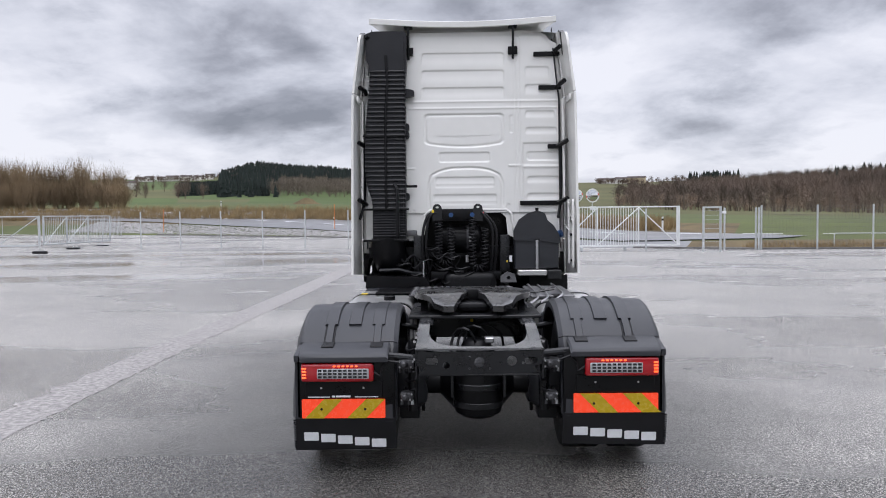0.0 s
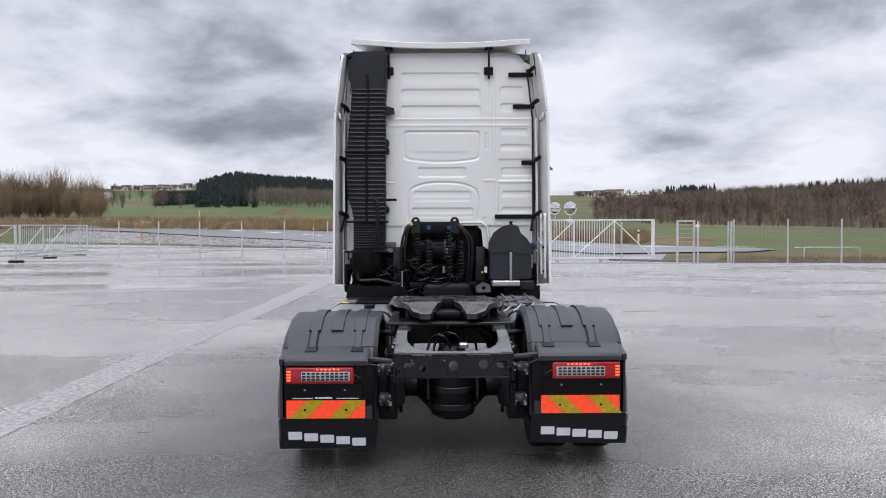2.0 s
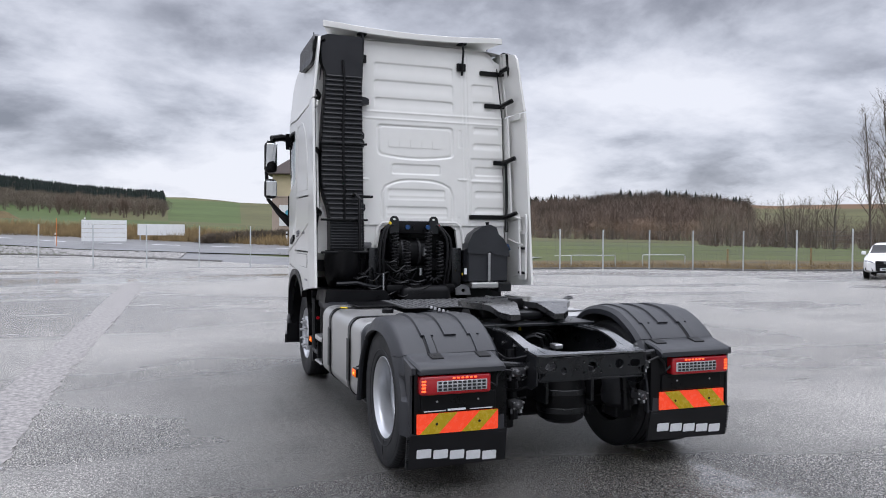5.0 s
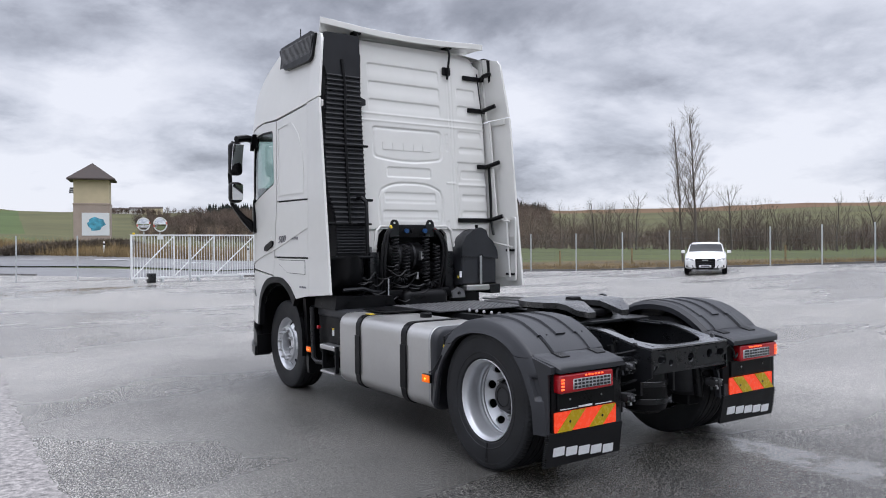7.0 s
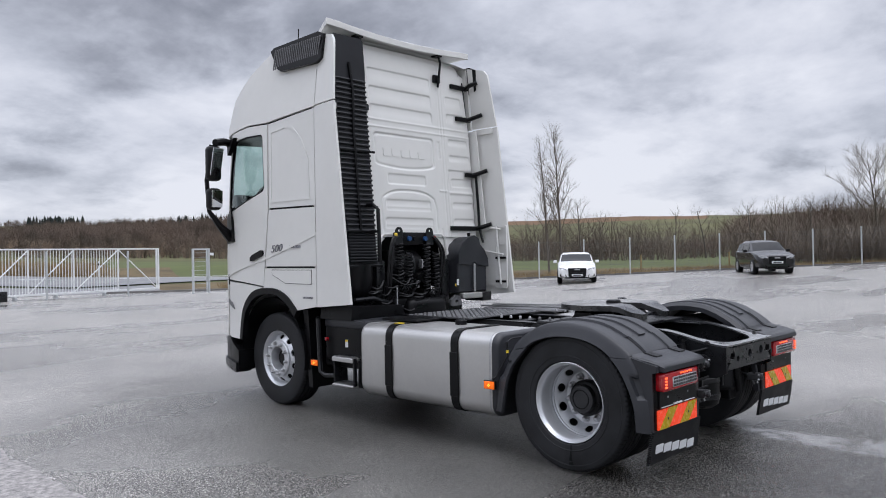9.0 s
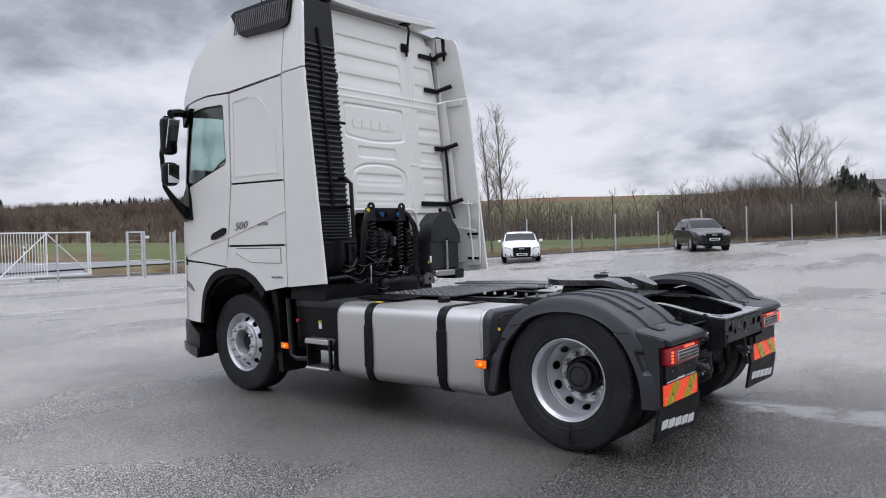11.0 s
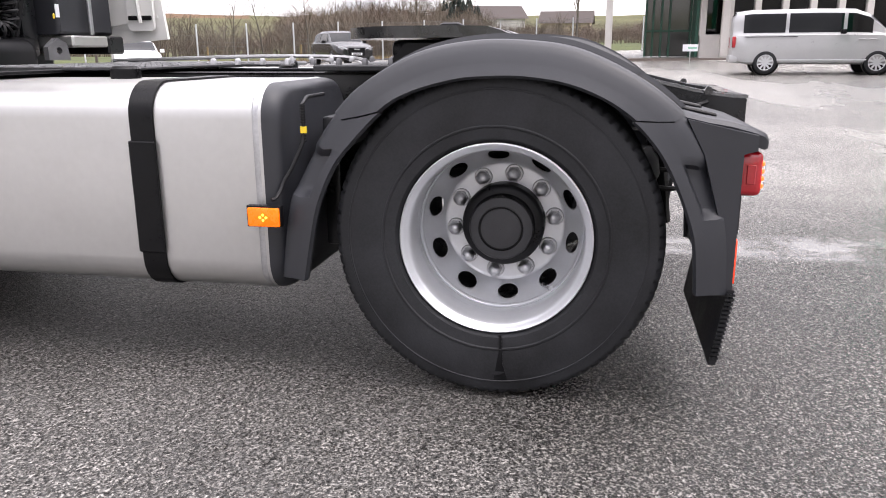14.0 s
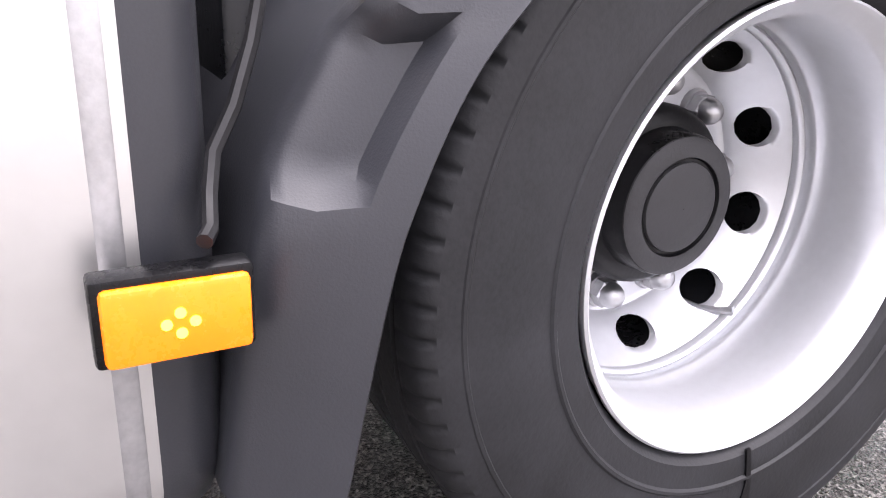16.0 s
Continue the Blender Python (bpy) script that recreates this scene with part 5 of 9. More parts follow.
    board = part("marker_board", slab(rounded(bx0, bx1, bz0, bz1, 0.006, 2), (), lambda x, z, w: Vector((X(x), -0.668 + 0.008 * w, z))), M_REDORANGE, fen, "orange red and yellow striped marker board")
    h = bz1 - bz0
    starts = (bx0 + 0.02, bx0 + 0.31) if s < 0 else (bx0 + 0.04, bx0 + 0.33)
    for x0 in starts:
        pts = [(x0, bz0), (x0 + 0.13, bz0), (x0 + 0.13 + h, bz1), (x0 + h, bz1)] if s < 0 else [(x0 + h, bz0), (x0 + 0.13 + h, bz0), (x0 + 0.13, bz1), (x0, bz1)]
        if s > 0:
            pts = [(bx0 + bx1 - x, z) for x, z in pts]
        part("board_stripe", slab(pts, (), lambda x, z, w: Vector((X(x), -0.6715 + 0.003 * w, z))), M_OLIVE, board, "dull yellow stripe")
    for x in (-1.08, -0.78):
        part("screw", disc((X(x), -0.6735, 0.468 + dz), 0.009, 0.005, "y", 10), M_BLACK, board)
    # mudflap with five plain white shapes
    flap = part("mudflap", slab(dense([(-1.272, 0.17), (-0.57, 0.18), (-0.575, 0.40), (-1.262, 0.40)], 0.1), (), lambda x, z, w: Vector((X(x), -0.665 + 0.02 * w + (0.41 - z) * 0.16, z + dz))), M_FLAP, fen, "black rubber mudflap with white marks")
    for k in range(5):
        x = (-1.216 + 0.058 + 0.1165 * k)
        if s > 0:
            x = -1.851 - x
        z = 0.272 - (0.012 * k if s < 0 else 0.010 * k)
        o, hole = [(x - 0.050, z - 0.026), (x - 0.046, z - 0.030), (x + 0.046, z - 0.030), (x + 0.050, z - 0.026), (x + 0.050, z + 0.026), (x + 0.046, z + 0.030), (x - 0.046, z + 0.030), (x - 0.050, z + 0.026)], []
        part("white_mark", slab(o, hole, lambda x, z, w: Vector((X(x), -0.6665 - 0.0015 + 0.004 * w + (0.41 - z) * 0.16, z + dz))), M_LETTER, flap, "plain white mark")
    for k in range(16):
        z = 0.19 + 0.013 * k
        part("flap_edge", box(min(X(-1.278), X(-1.262)), max(X(-1.278), X(-1.262)), -0.668 + (0.41 - z) * 0.16, -0.645 + (0.41 - z) * 0.16, z + dz, z + 0.007 + dz), M_CHASSIS, flap)
    # stay tube from the chassis to the fender, and cable to the lamp
    bm = bmesh.new()
    part("fender_stay", bar((X(-0.36), -0.63, 0.80 + dz), (X(-0.66), -0.63, 0.83 + dz), 0.026, 10, bm), M_CHASSIS, fen, "dark steel fender stay")
    part("fender_stay", bar((X(-0.36), 0.42, 0.84), (X(-0.9), 0.42, 0.95), 0.024, 10), M_CHASSIS, fen, "dark steel fender stay")
    part("lamp_cable", tube([(X(-0.72), -0.69, 0.73 + dz), (X(-0.67), -0.70, 0.70 + dz), (X(-0.66), -0.69, 0.76 + dz), (X(-0.62), -0.68, 0.80 + dz), (X(-0.5), -0.66, 0.78)], 0.009, 6), M_HOSE, lamp)


def side_marker(y, z, x, parent, size=(0.105, 0.055)):
    m = part("side_marker", box(x - 0.004, x + 0.022, y - size[0] / 2 - 0.004, y + size[0] / 2 + 0.006, z - size[1] / 2 - 0.003, z + size[1] / 2 + 0.006, 0.004, 2), M_BLACK, parent, "amber side marker lamp, lit")
    part("marker_lens", box(x - 0.013, x + 0.0, y - size[0] / 2, y + size[0] / 2, z - size[1] / 2, z + size[1] / 2, 0.005, 2), M_AMBERGLOW, m, "glowing amber lens")
    for dy, dz in ((0.010, 0), (-0.010, 0), (0, 0.008), (0, -0.008)):
        part("marker_led", disc((x - 0.0142, y + dy, z + dz), 0.0042, 0.002, "x", 10), M_AMBERHOT, m)


def tank_section(x_out, x_in, z0, z1, r, n=6):
    return rounded(x_out, x_in, z0, z1, r, n)


def build_tank(s):
    X = lambda x: -s * x
    y0, y1 = 0.77, 2.36
    sec = tank_section(-1.235, -0.56, 0.297, 0.975, 0.11)
    bm = bmesh.new()
    rows = []
    for y in np.linspace(y0, y1, 9):
        rows.append(ring(bm, [(X(x), y, z) for x, z in sec]))
    for a, b in zip(rows, rows[1:]):
        skin(bm, a, b)
    tank = part("fuel_tank", bm, M_ALU, truck, "brushed aluminium fuel tank with black straps", smooth=40)
    for y, out, mat, nm in ((y0, -1, M_GREY, "tank_end"), (y1, 1, M_ALU, "tank_end")):
        bm = bmesh.new()
        rows = []
        for dy, k in ((0.0, 1.0), (0.008, 1.002), (0.026, 0.992), (0.046, 0.965), (0.060, 0.91)) if out < 0 else ((0.0, 1.0), (0.008, 1.002), (0.03, 0.99), (0.05, 0.96), (0.065, 0.90)):
            rows.append(ring(bm, [(X(-0.8975 + (x + 0.8975) * k), y + out * dy, 0.636 + (z - 0.636) * k) for x, z in sec]))
        for a, b in zip(rows, rows[1:]):
            skin(bm, a, b)
        bm.faces.new(rows[-1])
        part(nm, bm, mat, tank, "dark tank end" if out < 0 else "aluminium tank end")
    bm = bmesh.new()
    rows = []
    for y, k in ((0.800, 1.0), (0.796, 1.008), (0.784, 1.008), (0.780, 1.0)):
        rows.append(ring(bm, [(X(-0.8975 + (x + 0.8975) * k), y, 0.636 + (z - 0.636) * k) for x, z in sec]))
    for a, b in zip(rows, rows[1:]):
        skin(bm, a, b)
    part("tank_seam", bm, M_STEEL, tank, "bright welded seam")
    for ys in (1.178, 2.0):
        bm = bmesh.new()
        rows = []
        for y, k in ((ys - 0.043, 1.004), (ys - 0.041, 1.022), (ys + 0.041, 1.022), (ys + 0.043, 1.004)):
            rows.append(ring(bm, [(X(-0.8975 + (x + 0.8975) * k), y, 0.636 + (z - 0.636) * k) for x, z in sec]))
        for a, b in zip(rows, rows[1:]):
            skin(bm, a, b)
        st = part("tank_strap", bm, M_BLACK, tank, "black rubber-lined tank strap")
        bm = bmesh.new()
        for x0, x1 in ((-1.2525, -1.246),):
            box(min(X(x0), X(x1)), max(X(x0), X(x1)), ys - 0.047, ys + 0.047, 0.425, 0.795, 0.004, 1, bm)
        part("strap_sleeve", bm, M_BLACK, st, "wider black rubber sleeve")
        if ys > 1.5 and s < 0:
            part("yellow_tag", box(min(X(-1.135), X(-1.07)), max(X(-1.135), X(-1.07)), ys - 0.04, ys + 0.04, 0.983, 0.987), M_YELLOW, tank, "yellow paper tag on the strap")
    part("filler_cap", lathe_z((X(-0.80), 1.5, 0.975), [(0.055, 0.0), (0.055, 0.035), (0.045, 0.045), (0.001, 0.045)]), M_BLACK, tank, "black filler cap")


def lathe_z(c, prof, segs=28):
    bm = lathe(prof, segs)
    bm.transform(Matrix.Translation(c) @ Matrix(((0, 0, 1, 0), (0, 1, 0, 0), (1, 0, 0, 0), (0, 0, 0, 1))))
    return bm


def tail_z(y):
    """Height of the rails' top, which dips towards the tail."""
    return 0.998 - 0.092 * smoothstep(-0.22, -0.80, y)


def valve_block(x, y, z, w):
    """A cast brake valve with a domed cap, ports and bolts."""
    v = part("valve_block", box(x - w, x + w, y - 0.045, y + 0.05, z - 0.030, z + 0.030, 0.010, 2), M_DULL, truck, "dull metal valve block")
    part("valve_cap", tube([(x - 0.3 * w, y - 0.040, z), (x - 0.3 * w, y - 0.052, z), (x - 0.3 * w, y - 0.056, z), (x - 0.3 * w, y - 0.072, z), (x - 0.3 * w, y - 0.080, z)], [0.028, 0.028, 0.024, 0.022, 0.012], 16), M_DULL, v)
    for dx in (-0.8, 0.35, 0.85):
        part("valve_port", bar((x + dx * w, y, z - 0.030), (x + dx * w, y - 0.008, z - 0.062), 0.011, 8), M_STEEL if dx > 0.5 else M_DULL, v)
    for dx, dz in ((-0.82, 0.02), (0.82, 0.02), (0.55, -0.018), (-0.82, -0.018)):
        part("valve_bolt", bar((x + dx * w, y - 0.044, z + dz), (x + dx * w, y - 0.056, z + dz), 0.007, 6), M_STEEL, v)


def build_chassis():
    for s in (-1, 1):
        X = lambda x: -s * x
        bm = bmesh.new()
        # channel rail
        for (a, b, z0, z1) in ((-0.40, -0.39, 0.735, 0.985), (-0.40, -0.325, 0.975, 0.987), (-0.40, -0.325, 0.733, 0.745)):
            box(min(X(a), X(b)), max(X(a), X(b)), -0.24, 4.6, z0, z1, 0.002, 1, bm)
        slab(dense([(-0.79, 0.74), (-0.79, tail_z(-0.79) - 0.014), (-0.6, tail_z(-0.6) - 0.014), (-0.4, tail_z(-0.4) - 0.014), (-0.24, 0.985), (-0.24, 0.735), (-0.6, 0.735)], 0.15), (), lambda y, z, w: Vector((X(-0.39 - 0.010 * w), y, z)), bm)
        rail = part("frame_rail", bm, M_CHASSIS, truck, "dark grey steel chassis rail")
        # sloping end plate over the rail's tail
        plate = slab([*dense([(-0.425, -0.805), (-0.345, -0.805), (-0.345, -0.50), (-0.345, 0.12), (-0.425, 0.12)], 0.06)], (), lambda x, y, w: Vector((X(x), y, tail_z(y) - 0.012 * w)))
        part("rail_plate", plate, M_RAIL, rail, "grey painted rail top plate")
        side = slab(dense([(-0.80, 0.70), (-0.80, tail_z(-0.8) - 0.016), (-0.64, tail_z(-0.64) - 0.016), (-0.5, tail_z(-0.5) - 0.016), (-0.38, tail_z(-0.38) - 0.016), (-0.25, 0.978), (-0.15, 0.978), (-0.15, 0.735), (-0.55, 0.735), (-0.6, 0.66), (-0.72, 0.66)], 0.2), (), lambda y, z, w: Vector((X(-0.415 - 0.012 * w), y, z)))
        part("rail_bracket", side, M_CHASSIS, rail)
        for k in range(24):
            y, z = -0.66 + 0.19 * (k // 2), (0.80 if k % 2 else 0.92)
            part("rail_bolt", disc((X(-0.447 if s < 0 else -0.427), y, z), 0.017, 0.020, "x", 6), M_GREASE, rail)
        # suspension: air bellows, brake cylinder, shock absorber, axle arm
        sus = part("air_bellows", lathe_z((X(-0.50), -0.36, 0.42), [(0.10, 0.0), (0.13, 0.03), (0.14, 0.10), (0.125, 0.16), (0.14, 0.2), (0.13, 0.26), (0.10, 0.30), (0.001, 0.3)]), M_RUBBER, truck, "black rubber air bellows")
        part("bellows_foot", box(min(X(-0.56), X(-0.42)), max(X(-0.56), X(-0.42)), -0.45, -0.28, 0.34, 0.43, 0.01, 1), M_BLACK, sus)
        part("shock_absorber", tube([(X(-0.46), -0.52, 0.42), (X(-0.46), -0.46, 0.9)], 0.035, 10), M_BLACK, truck, "black shock absorber")
        for zc, w in ((0.775, 0.055), (0.55, 0.042)):
            valve_block(X(-0.495), -0.63, zc, w)
        rng = random.Random(7 + s)
        for k in range(5):
            pts = [(X(-0.42 - 0.02 * rng.random()), -0.66, 0.60 + 0.07 * k), (X(-0.47 - 0.05 * rng.random()), -0.58 + 0.1 * rng.random(), 0.56 + 0.07 * k), (X(-0.5), -0.35 + 0.2 * rng.random(), 0.62 + 0.06 * k), (X(-0.43), 0.1, 0.7 + 0.04 * k)]
            part("brake_hose", tube(smooth_line(pts, 5), 0.010, 6), M_HOSE, truck, "black brake hose")
    # rear crossmember with its holes and scooped top
    holes = []
    for x, z, r in ((0.0, 0.81, 0.034), (0.215, 0.82, 0.034), (-0.22, 0.79, 0.024)):
        holes.append([(x + r * math.cos(a), z + r * math.sin(a)) for a in (2 * math.pi * i / 16 for i in range(16))])
    for x0 in (-0.36, 0.30):
        holes.append(rounded(x0, x0 + 0.085, 0.795, 0.845, 0.024, 4))
    for x, z in ((-0.29, 0.80), (-0.13, 0.80), (0.14, 0.805), (0.29, 0.805), (-0.065, 0.845), (-0.065, 0.77), (0.07, 0.77), (-0.295, 0.85), (0.295, 0.86)):
        holes.append([(x + 0.009 * math.cos(a), z + 0.009 * math.sin(a)) for a in (2 * math.pi * i / 8 for i in range(8))])
    cm = part("rear_crossmember", slab([(-0.41, 0.725), (0.41, 0.74), (0.36, 0.785), (0.42, 0.80), (0.41, 0.90), (0.33, 0.885), (-0.33, 0.88), (-0.41, 0.895), (-0.42, 0.79), (-0.36, 0.775)], holes, lambda x, z, w: Vector((x, -0.80 + 0.014 * w, z))), M_CHASSIS, truck, "dark grey drilled rear crossmember")
    scoop = [(-0.343, -0.804), (0.343, -0.804), (0.343, -0.62), (0.343, -0.46)] + [(math.copysign(0.343 * abs(math.cos(a)) ** 0.6, math.cos(a)), -0.46 - 0.282 * math.sin(a)) for a in (math.pi * i / 24 for i in range(1, 24)) if abs(math.cos(a)) > 1e-6] + [(-0.343, -0.46), (-0.343, -0.62)]
    part("crossmember_top", slab(scoop, (), lambda x, y, w: Vector((x, y, tail_z(y) - 0.002 - 0.012 * w))), M_RAIL, cm, "grey scooped top plate")
    part("crossmember_lip", box(-0.40, 0.40, -0.80, -0.70, 0.72, 0.732, 0.003, 1), M_CHASSIS, cm)
    # round air tank slung under the tail
    prof = [(0.001, 0.0), (0.12, 0.01), (0.165, 0.04), (0.175, 0.08), (0.175, 0.28), (0.165, 0.33), (0.12, 0.355), (0.001, 0.36)]
    at = part("air_tank", lathe_z((0.0, -0.36, 0.335), prof), M_BLACK, truck, "black steel air tank")
    for z in (0.42, 0.55):
        part("tank_band", lathe_z((0.0, -0.36, z), [(0.176, 0.0), (0.181, 0.004), (0.181, 0.04), (0.176, 0.044)]), M_CHASSIS, at)
    for x in (-0.185, 0.185):
        part("tank_hanger", box(x - 0.012, x + 0.012, -0.5, -0.3, 0.5, 0.75, 0.004, 1), M_CHASSIS, at)
    # axle beam with differential
    ax = part("rear_axle", tube([(-0.6, REAR_Y, 0.50), (-0.28, REAR_Y, 0.50), (-0.18, REAR_Y, 0.50), (0.18, REAR_Y, 0.50), (0.28, REAR_Y, 0.50), (0.6, REAR_Y, 0.50)], [0.09, 0.09, 0.2, 0.2, 0.09, 0.09], 16), M_BLACK, truck, "black rear axle")
    part("differential", lathe_z((0, REAR_Y - 0.05, 0.45), [(0.001, 0), (0.19, 0.02), (0.2, 0.15), (0.15, 0.28), (0.06, 0.34), (0.001, 0.34)]), M_GREASE, ax)
    for x in (-0.48, 0.48):
        part("axle_saddle", box(x - 0.1, x + 0.1, REAR_Y - 0.12, REAR_Y + 0.12, 0.36, 0.44, 0.02, 2), M_BLACK, ax)
        for dx in (-0.07, 0.07):
            part("saddle_bolt", bar((x + dx, REAR_Y - 0.1, 0.36), (x + dx, REAR_Y - 0.1, 0.30), 0.014, 6), M_BLACK, ax)
    part("propshaft", bar((0, 0.2, 0.55), (0, 2.6, 0.62), 0.06, 12), M_BLACK, truck, "black propeller shaft")
    for y in (0.62, 1.55, 2.5, 3.3):
        part("crossmember", box(-0.39, 0.39, y - 0.06, y + 0.06, 0.76, 0.95, 0.012, 1), M_CHASSIS, truck, "dark chassis crossmember")
    part("gearbox", box(-0.30, 0.30, 2.7, 3.7, 0.45, 1.15, 0.08, 3), M_BLACK, truck, "dark gearbox and engine")
    part("front_axle", box(-0.8, 0.8, FRONT_Y - 0.07, FRONT_Y + 0.07, 0.34, 0.46, 0.02, 2), M_BLACK, truck, "black front axle beam")
    # cables and the grease block seen between the rails
    rng = random.Random(3)
    for k in range(5):
        x, rr = -0.20 + 0.05 * k, 0.10 + 0.03 * k
        pts = [(x + rr - rr * math.cos(math.pi * i / 8), -0.10 + 0.12 * k + 0.05 * math.sin(i), 0.74 + 0.20 * math.sin(math.pi * i / 8)) for i in range(9)]
        part("cable", tube(pts, 0.011, 6), M_HOSE, truck, "black looped cable")
    part("axle_top", lathe_z((0, 0.02, 0.70), [(0.001, 0.14), (0.07, 0.14), (0.10, 0.12), (0.13, 0.06), (0.16, 0.0)]), M_BLACK, truck, "black axle housing top")
    part("plug_socket", box(0.06, 0.13, -0.16, -0.06, 0.83, 0.87, 0.008, 1), M_STEEL, truck, "pale plug")
    part("brass_fitting", disc((-0.03, 0.28, 0.93), 0.012, 0.03, "z", 8), M_YELLOW, truck, "brass fitting")
    # fifth wheel
    pts = []
    for k in range(40):
        a = 2 * math.pi * k / 40
        x, y = 0.475 * math.cos(a), 0.41 * math.sin(a)
        pts.append((x, y))
    keep = [p for p in pts if not (p[1] < -0.25 and abs(p[0]) < 0.30)]
    idx = next(i for i, p in enumerate(pts) if p not in keep)
    left = [p for p in pts[:idx]]
    right = [p for p in pts[idx:] if p in keep]
    outline = left + [(-0.30, -0.38), (-0.23, -0.44), (-0.15, -0.44), (-0.09, -0.25), (-0.035, -0.06), (0.035, -0.06), (0.09, -0.25), (0.15, -0.44), (0.23, -0.44), (0.30, -0.38)] + right
    plate = slab(outline, (), lambda x, y, w: Vector((-0.02 + x, 0.42 + y, 1.165 - 0.045 * w - 0.075 * smoothstep(-0.22, -0.46, y))))
    fifth = part("fifth_wheel", plate, M_GREASE, truck, "greased black fifth wheel coupling plate")
    for s in (-1, 1):
        part("plate_skirt", box(-0.02 + s * 0.27 - 0.08, -0.02 + s * 0.27 + 0.08, 0.26, 0.58, 1.03, 1.115, 0.03, 2), M_BLACK, fifth)
        part("pivot_bracket", slab([(0.25, 0.99), (0.60, 0.99), (0.50, 1.10), (0.36, 1.10)], (), lambda y, z, w, s=s: Vector((-0.02 + s * (0.37 + 0.05 * w), y, z))), M_BLACK, fifth)
    part("coupling_jaw", box(-0.075, 0.035, 0.34, 0.44, 1.09, 1.19, 0.02, 2), M_BLACK, fifth, "black coupling jaw")
    part("throat_block", box(-0.15, 0.11, 0.12, 0.55, 1.03, 1.098, 0.03, 2), M_BLACK, fifth)
    part("release_handle", tube([(0.30, 0.6, 1.12), (0.55, 0.66, 1.13), (0.68, 0.68, 1.15), (0.70, 0.73, 1.155), (0.66, 0.75, 1.155), (0.6, 0.69, 1.14)], 0.010, 6), M_GREASE, fifth, "steel release handle")
    part("mounting_plate", box(-0.52, 0.50, 0.0, 0.86, 0.992, 1.018, 0.005, 1), M_CHASSIS, truck, "dark mounting plate")
    for k in range(9):
        for s in (-1, 1):
            part("mounting_bolt", tube([(s * 0.43, 0.45 + 0.11 * k, 1.018), (s * 0.43, 0.45 + 0.11 * k, 1.036), (s * 0.43, 0.45 + 0.11 * k, 1.044)], [0.014, 0.014, 0.008], 6), M_STEEL if k > 4 else M_CASTING, truck)
    # tread plate catwalk
    walk_bm = box(-0.62, 0.45, 1.55, 2.42, 1.000, 1.012, 0.003, 1)
    cat = part("catwalk", walk_bm, M_DULL, truck, "aluminium tread plate catwalk")
    bm = bmesh.new()
    for i in range(16):
        for j in range(13):
            append(bm, box(-0.020, 0.020, -0.011, 0.011, 0, 0.005, 0.0), pose(-0.58 + 0.066 * i, 1.585 + 0.067 * j, 1.012, 0, 0, 45 if (i + j) % 2 else -45))
    tagged(part("tread", bm, M_STEEL, cat, "raised bright tread pattern", smooth=0), kind="stuff")
    part("side_board", box(-0.98, -0.45, 1.9, 2.38, 0.99, 1.005, 0.003, 1), M_BLACK, truck)
    # right-hand bright lid over the tank
    for x, y0, y1 in ((0.60, 0.92, 2.3), (0.70, 1.0, 2.2), (0.86, 1.2, 2.35)):
        part("steel_pipe", tube(smooth_line([(x - 0.10, y0, 1.00), (x - 0.02, y0 + 0.12, 1.035), (x, y0 + 0.5, 1.045), (x + 0.02, y1, 1.03), (x + 0.02, y1 + 0.2, 1.025)], 5), 0.010, 6), M_STEEL, truck, "bare steel pipe")
    part("battery_lid", box(0.56, 0.98, 1.45, 2.42, 0.99, 1.015, 0.01, 1), M_CASTING, truck, "dark lid beside the catwalk")


for side in (-1, 1):
    rear_wheel(side)
    front_wheel(side)
    build_fender(side)
    build_tank(side)
build_chassis()
side_marker(0.754, 0.570, -1.287, truck, (0.105, 0.060))
side_marker(3.17, 0.53, -1.21, truck)

# ---- behind and below the cab ----


def coil(path, turns, radius, r, sides=6):
    """A spiral hose wound round a line of points."""
    pts = [Vector(p) for p in path]
    acc = [0.0]
    for a, b in zip(pts, pts[1:]):
        acc.append(acc[-1] + (b - a).length)
    n = turns * 12
    out = []
    for i in range(n + 1):
        s = acc[-1] * i / n
        k = max(j for j in range(len(acc)) if acc[j] <= s + 1e-9)
        k = min(k, len(pts) - 2)
        f = (s - acc[k]) / (acc[k + 1] - acc[k])
        c = pts[k].lerp(pts[k + 1], f)
        d = (pts[min(k + 2, len(pts) - 1)] - pts[max(k - 1, 0)]).normalized()
        u = d.cross(Vector((0, 1, 0)))
        if u.length < 0.1:
            u = Vector((0, 0, 1))
        u.normalize()
        v = d.cross(u)
        a = 2 * math.pi * turns * i / n
        out.append(c + (u * math.cos(a) + v * math.sin(a)) * radius)
    return tube(out, r, sides)


def u_path(x0, x1, y, z_top, z_low, n=14):
    xm, rad = (x0 + x1) / 2, abs(x1 - x0) / 2
    pts = [(x0, y, z_top), (x0, y, z_low + rad + 0.15)]
    pts += [(xm - rad * math.cos(math.pi * k / n) * (1 if x1 > x0 else -1), y, z_low + rad - rad * math.sin(math.pi * k / n)) for k in range(n + 1)]
    return pts + [(x1, y, z_low + rad + 0.15), (x1, y, z_top - 0.1)]


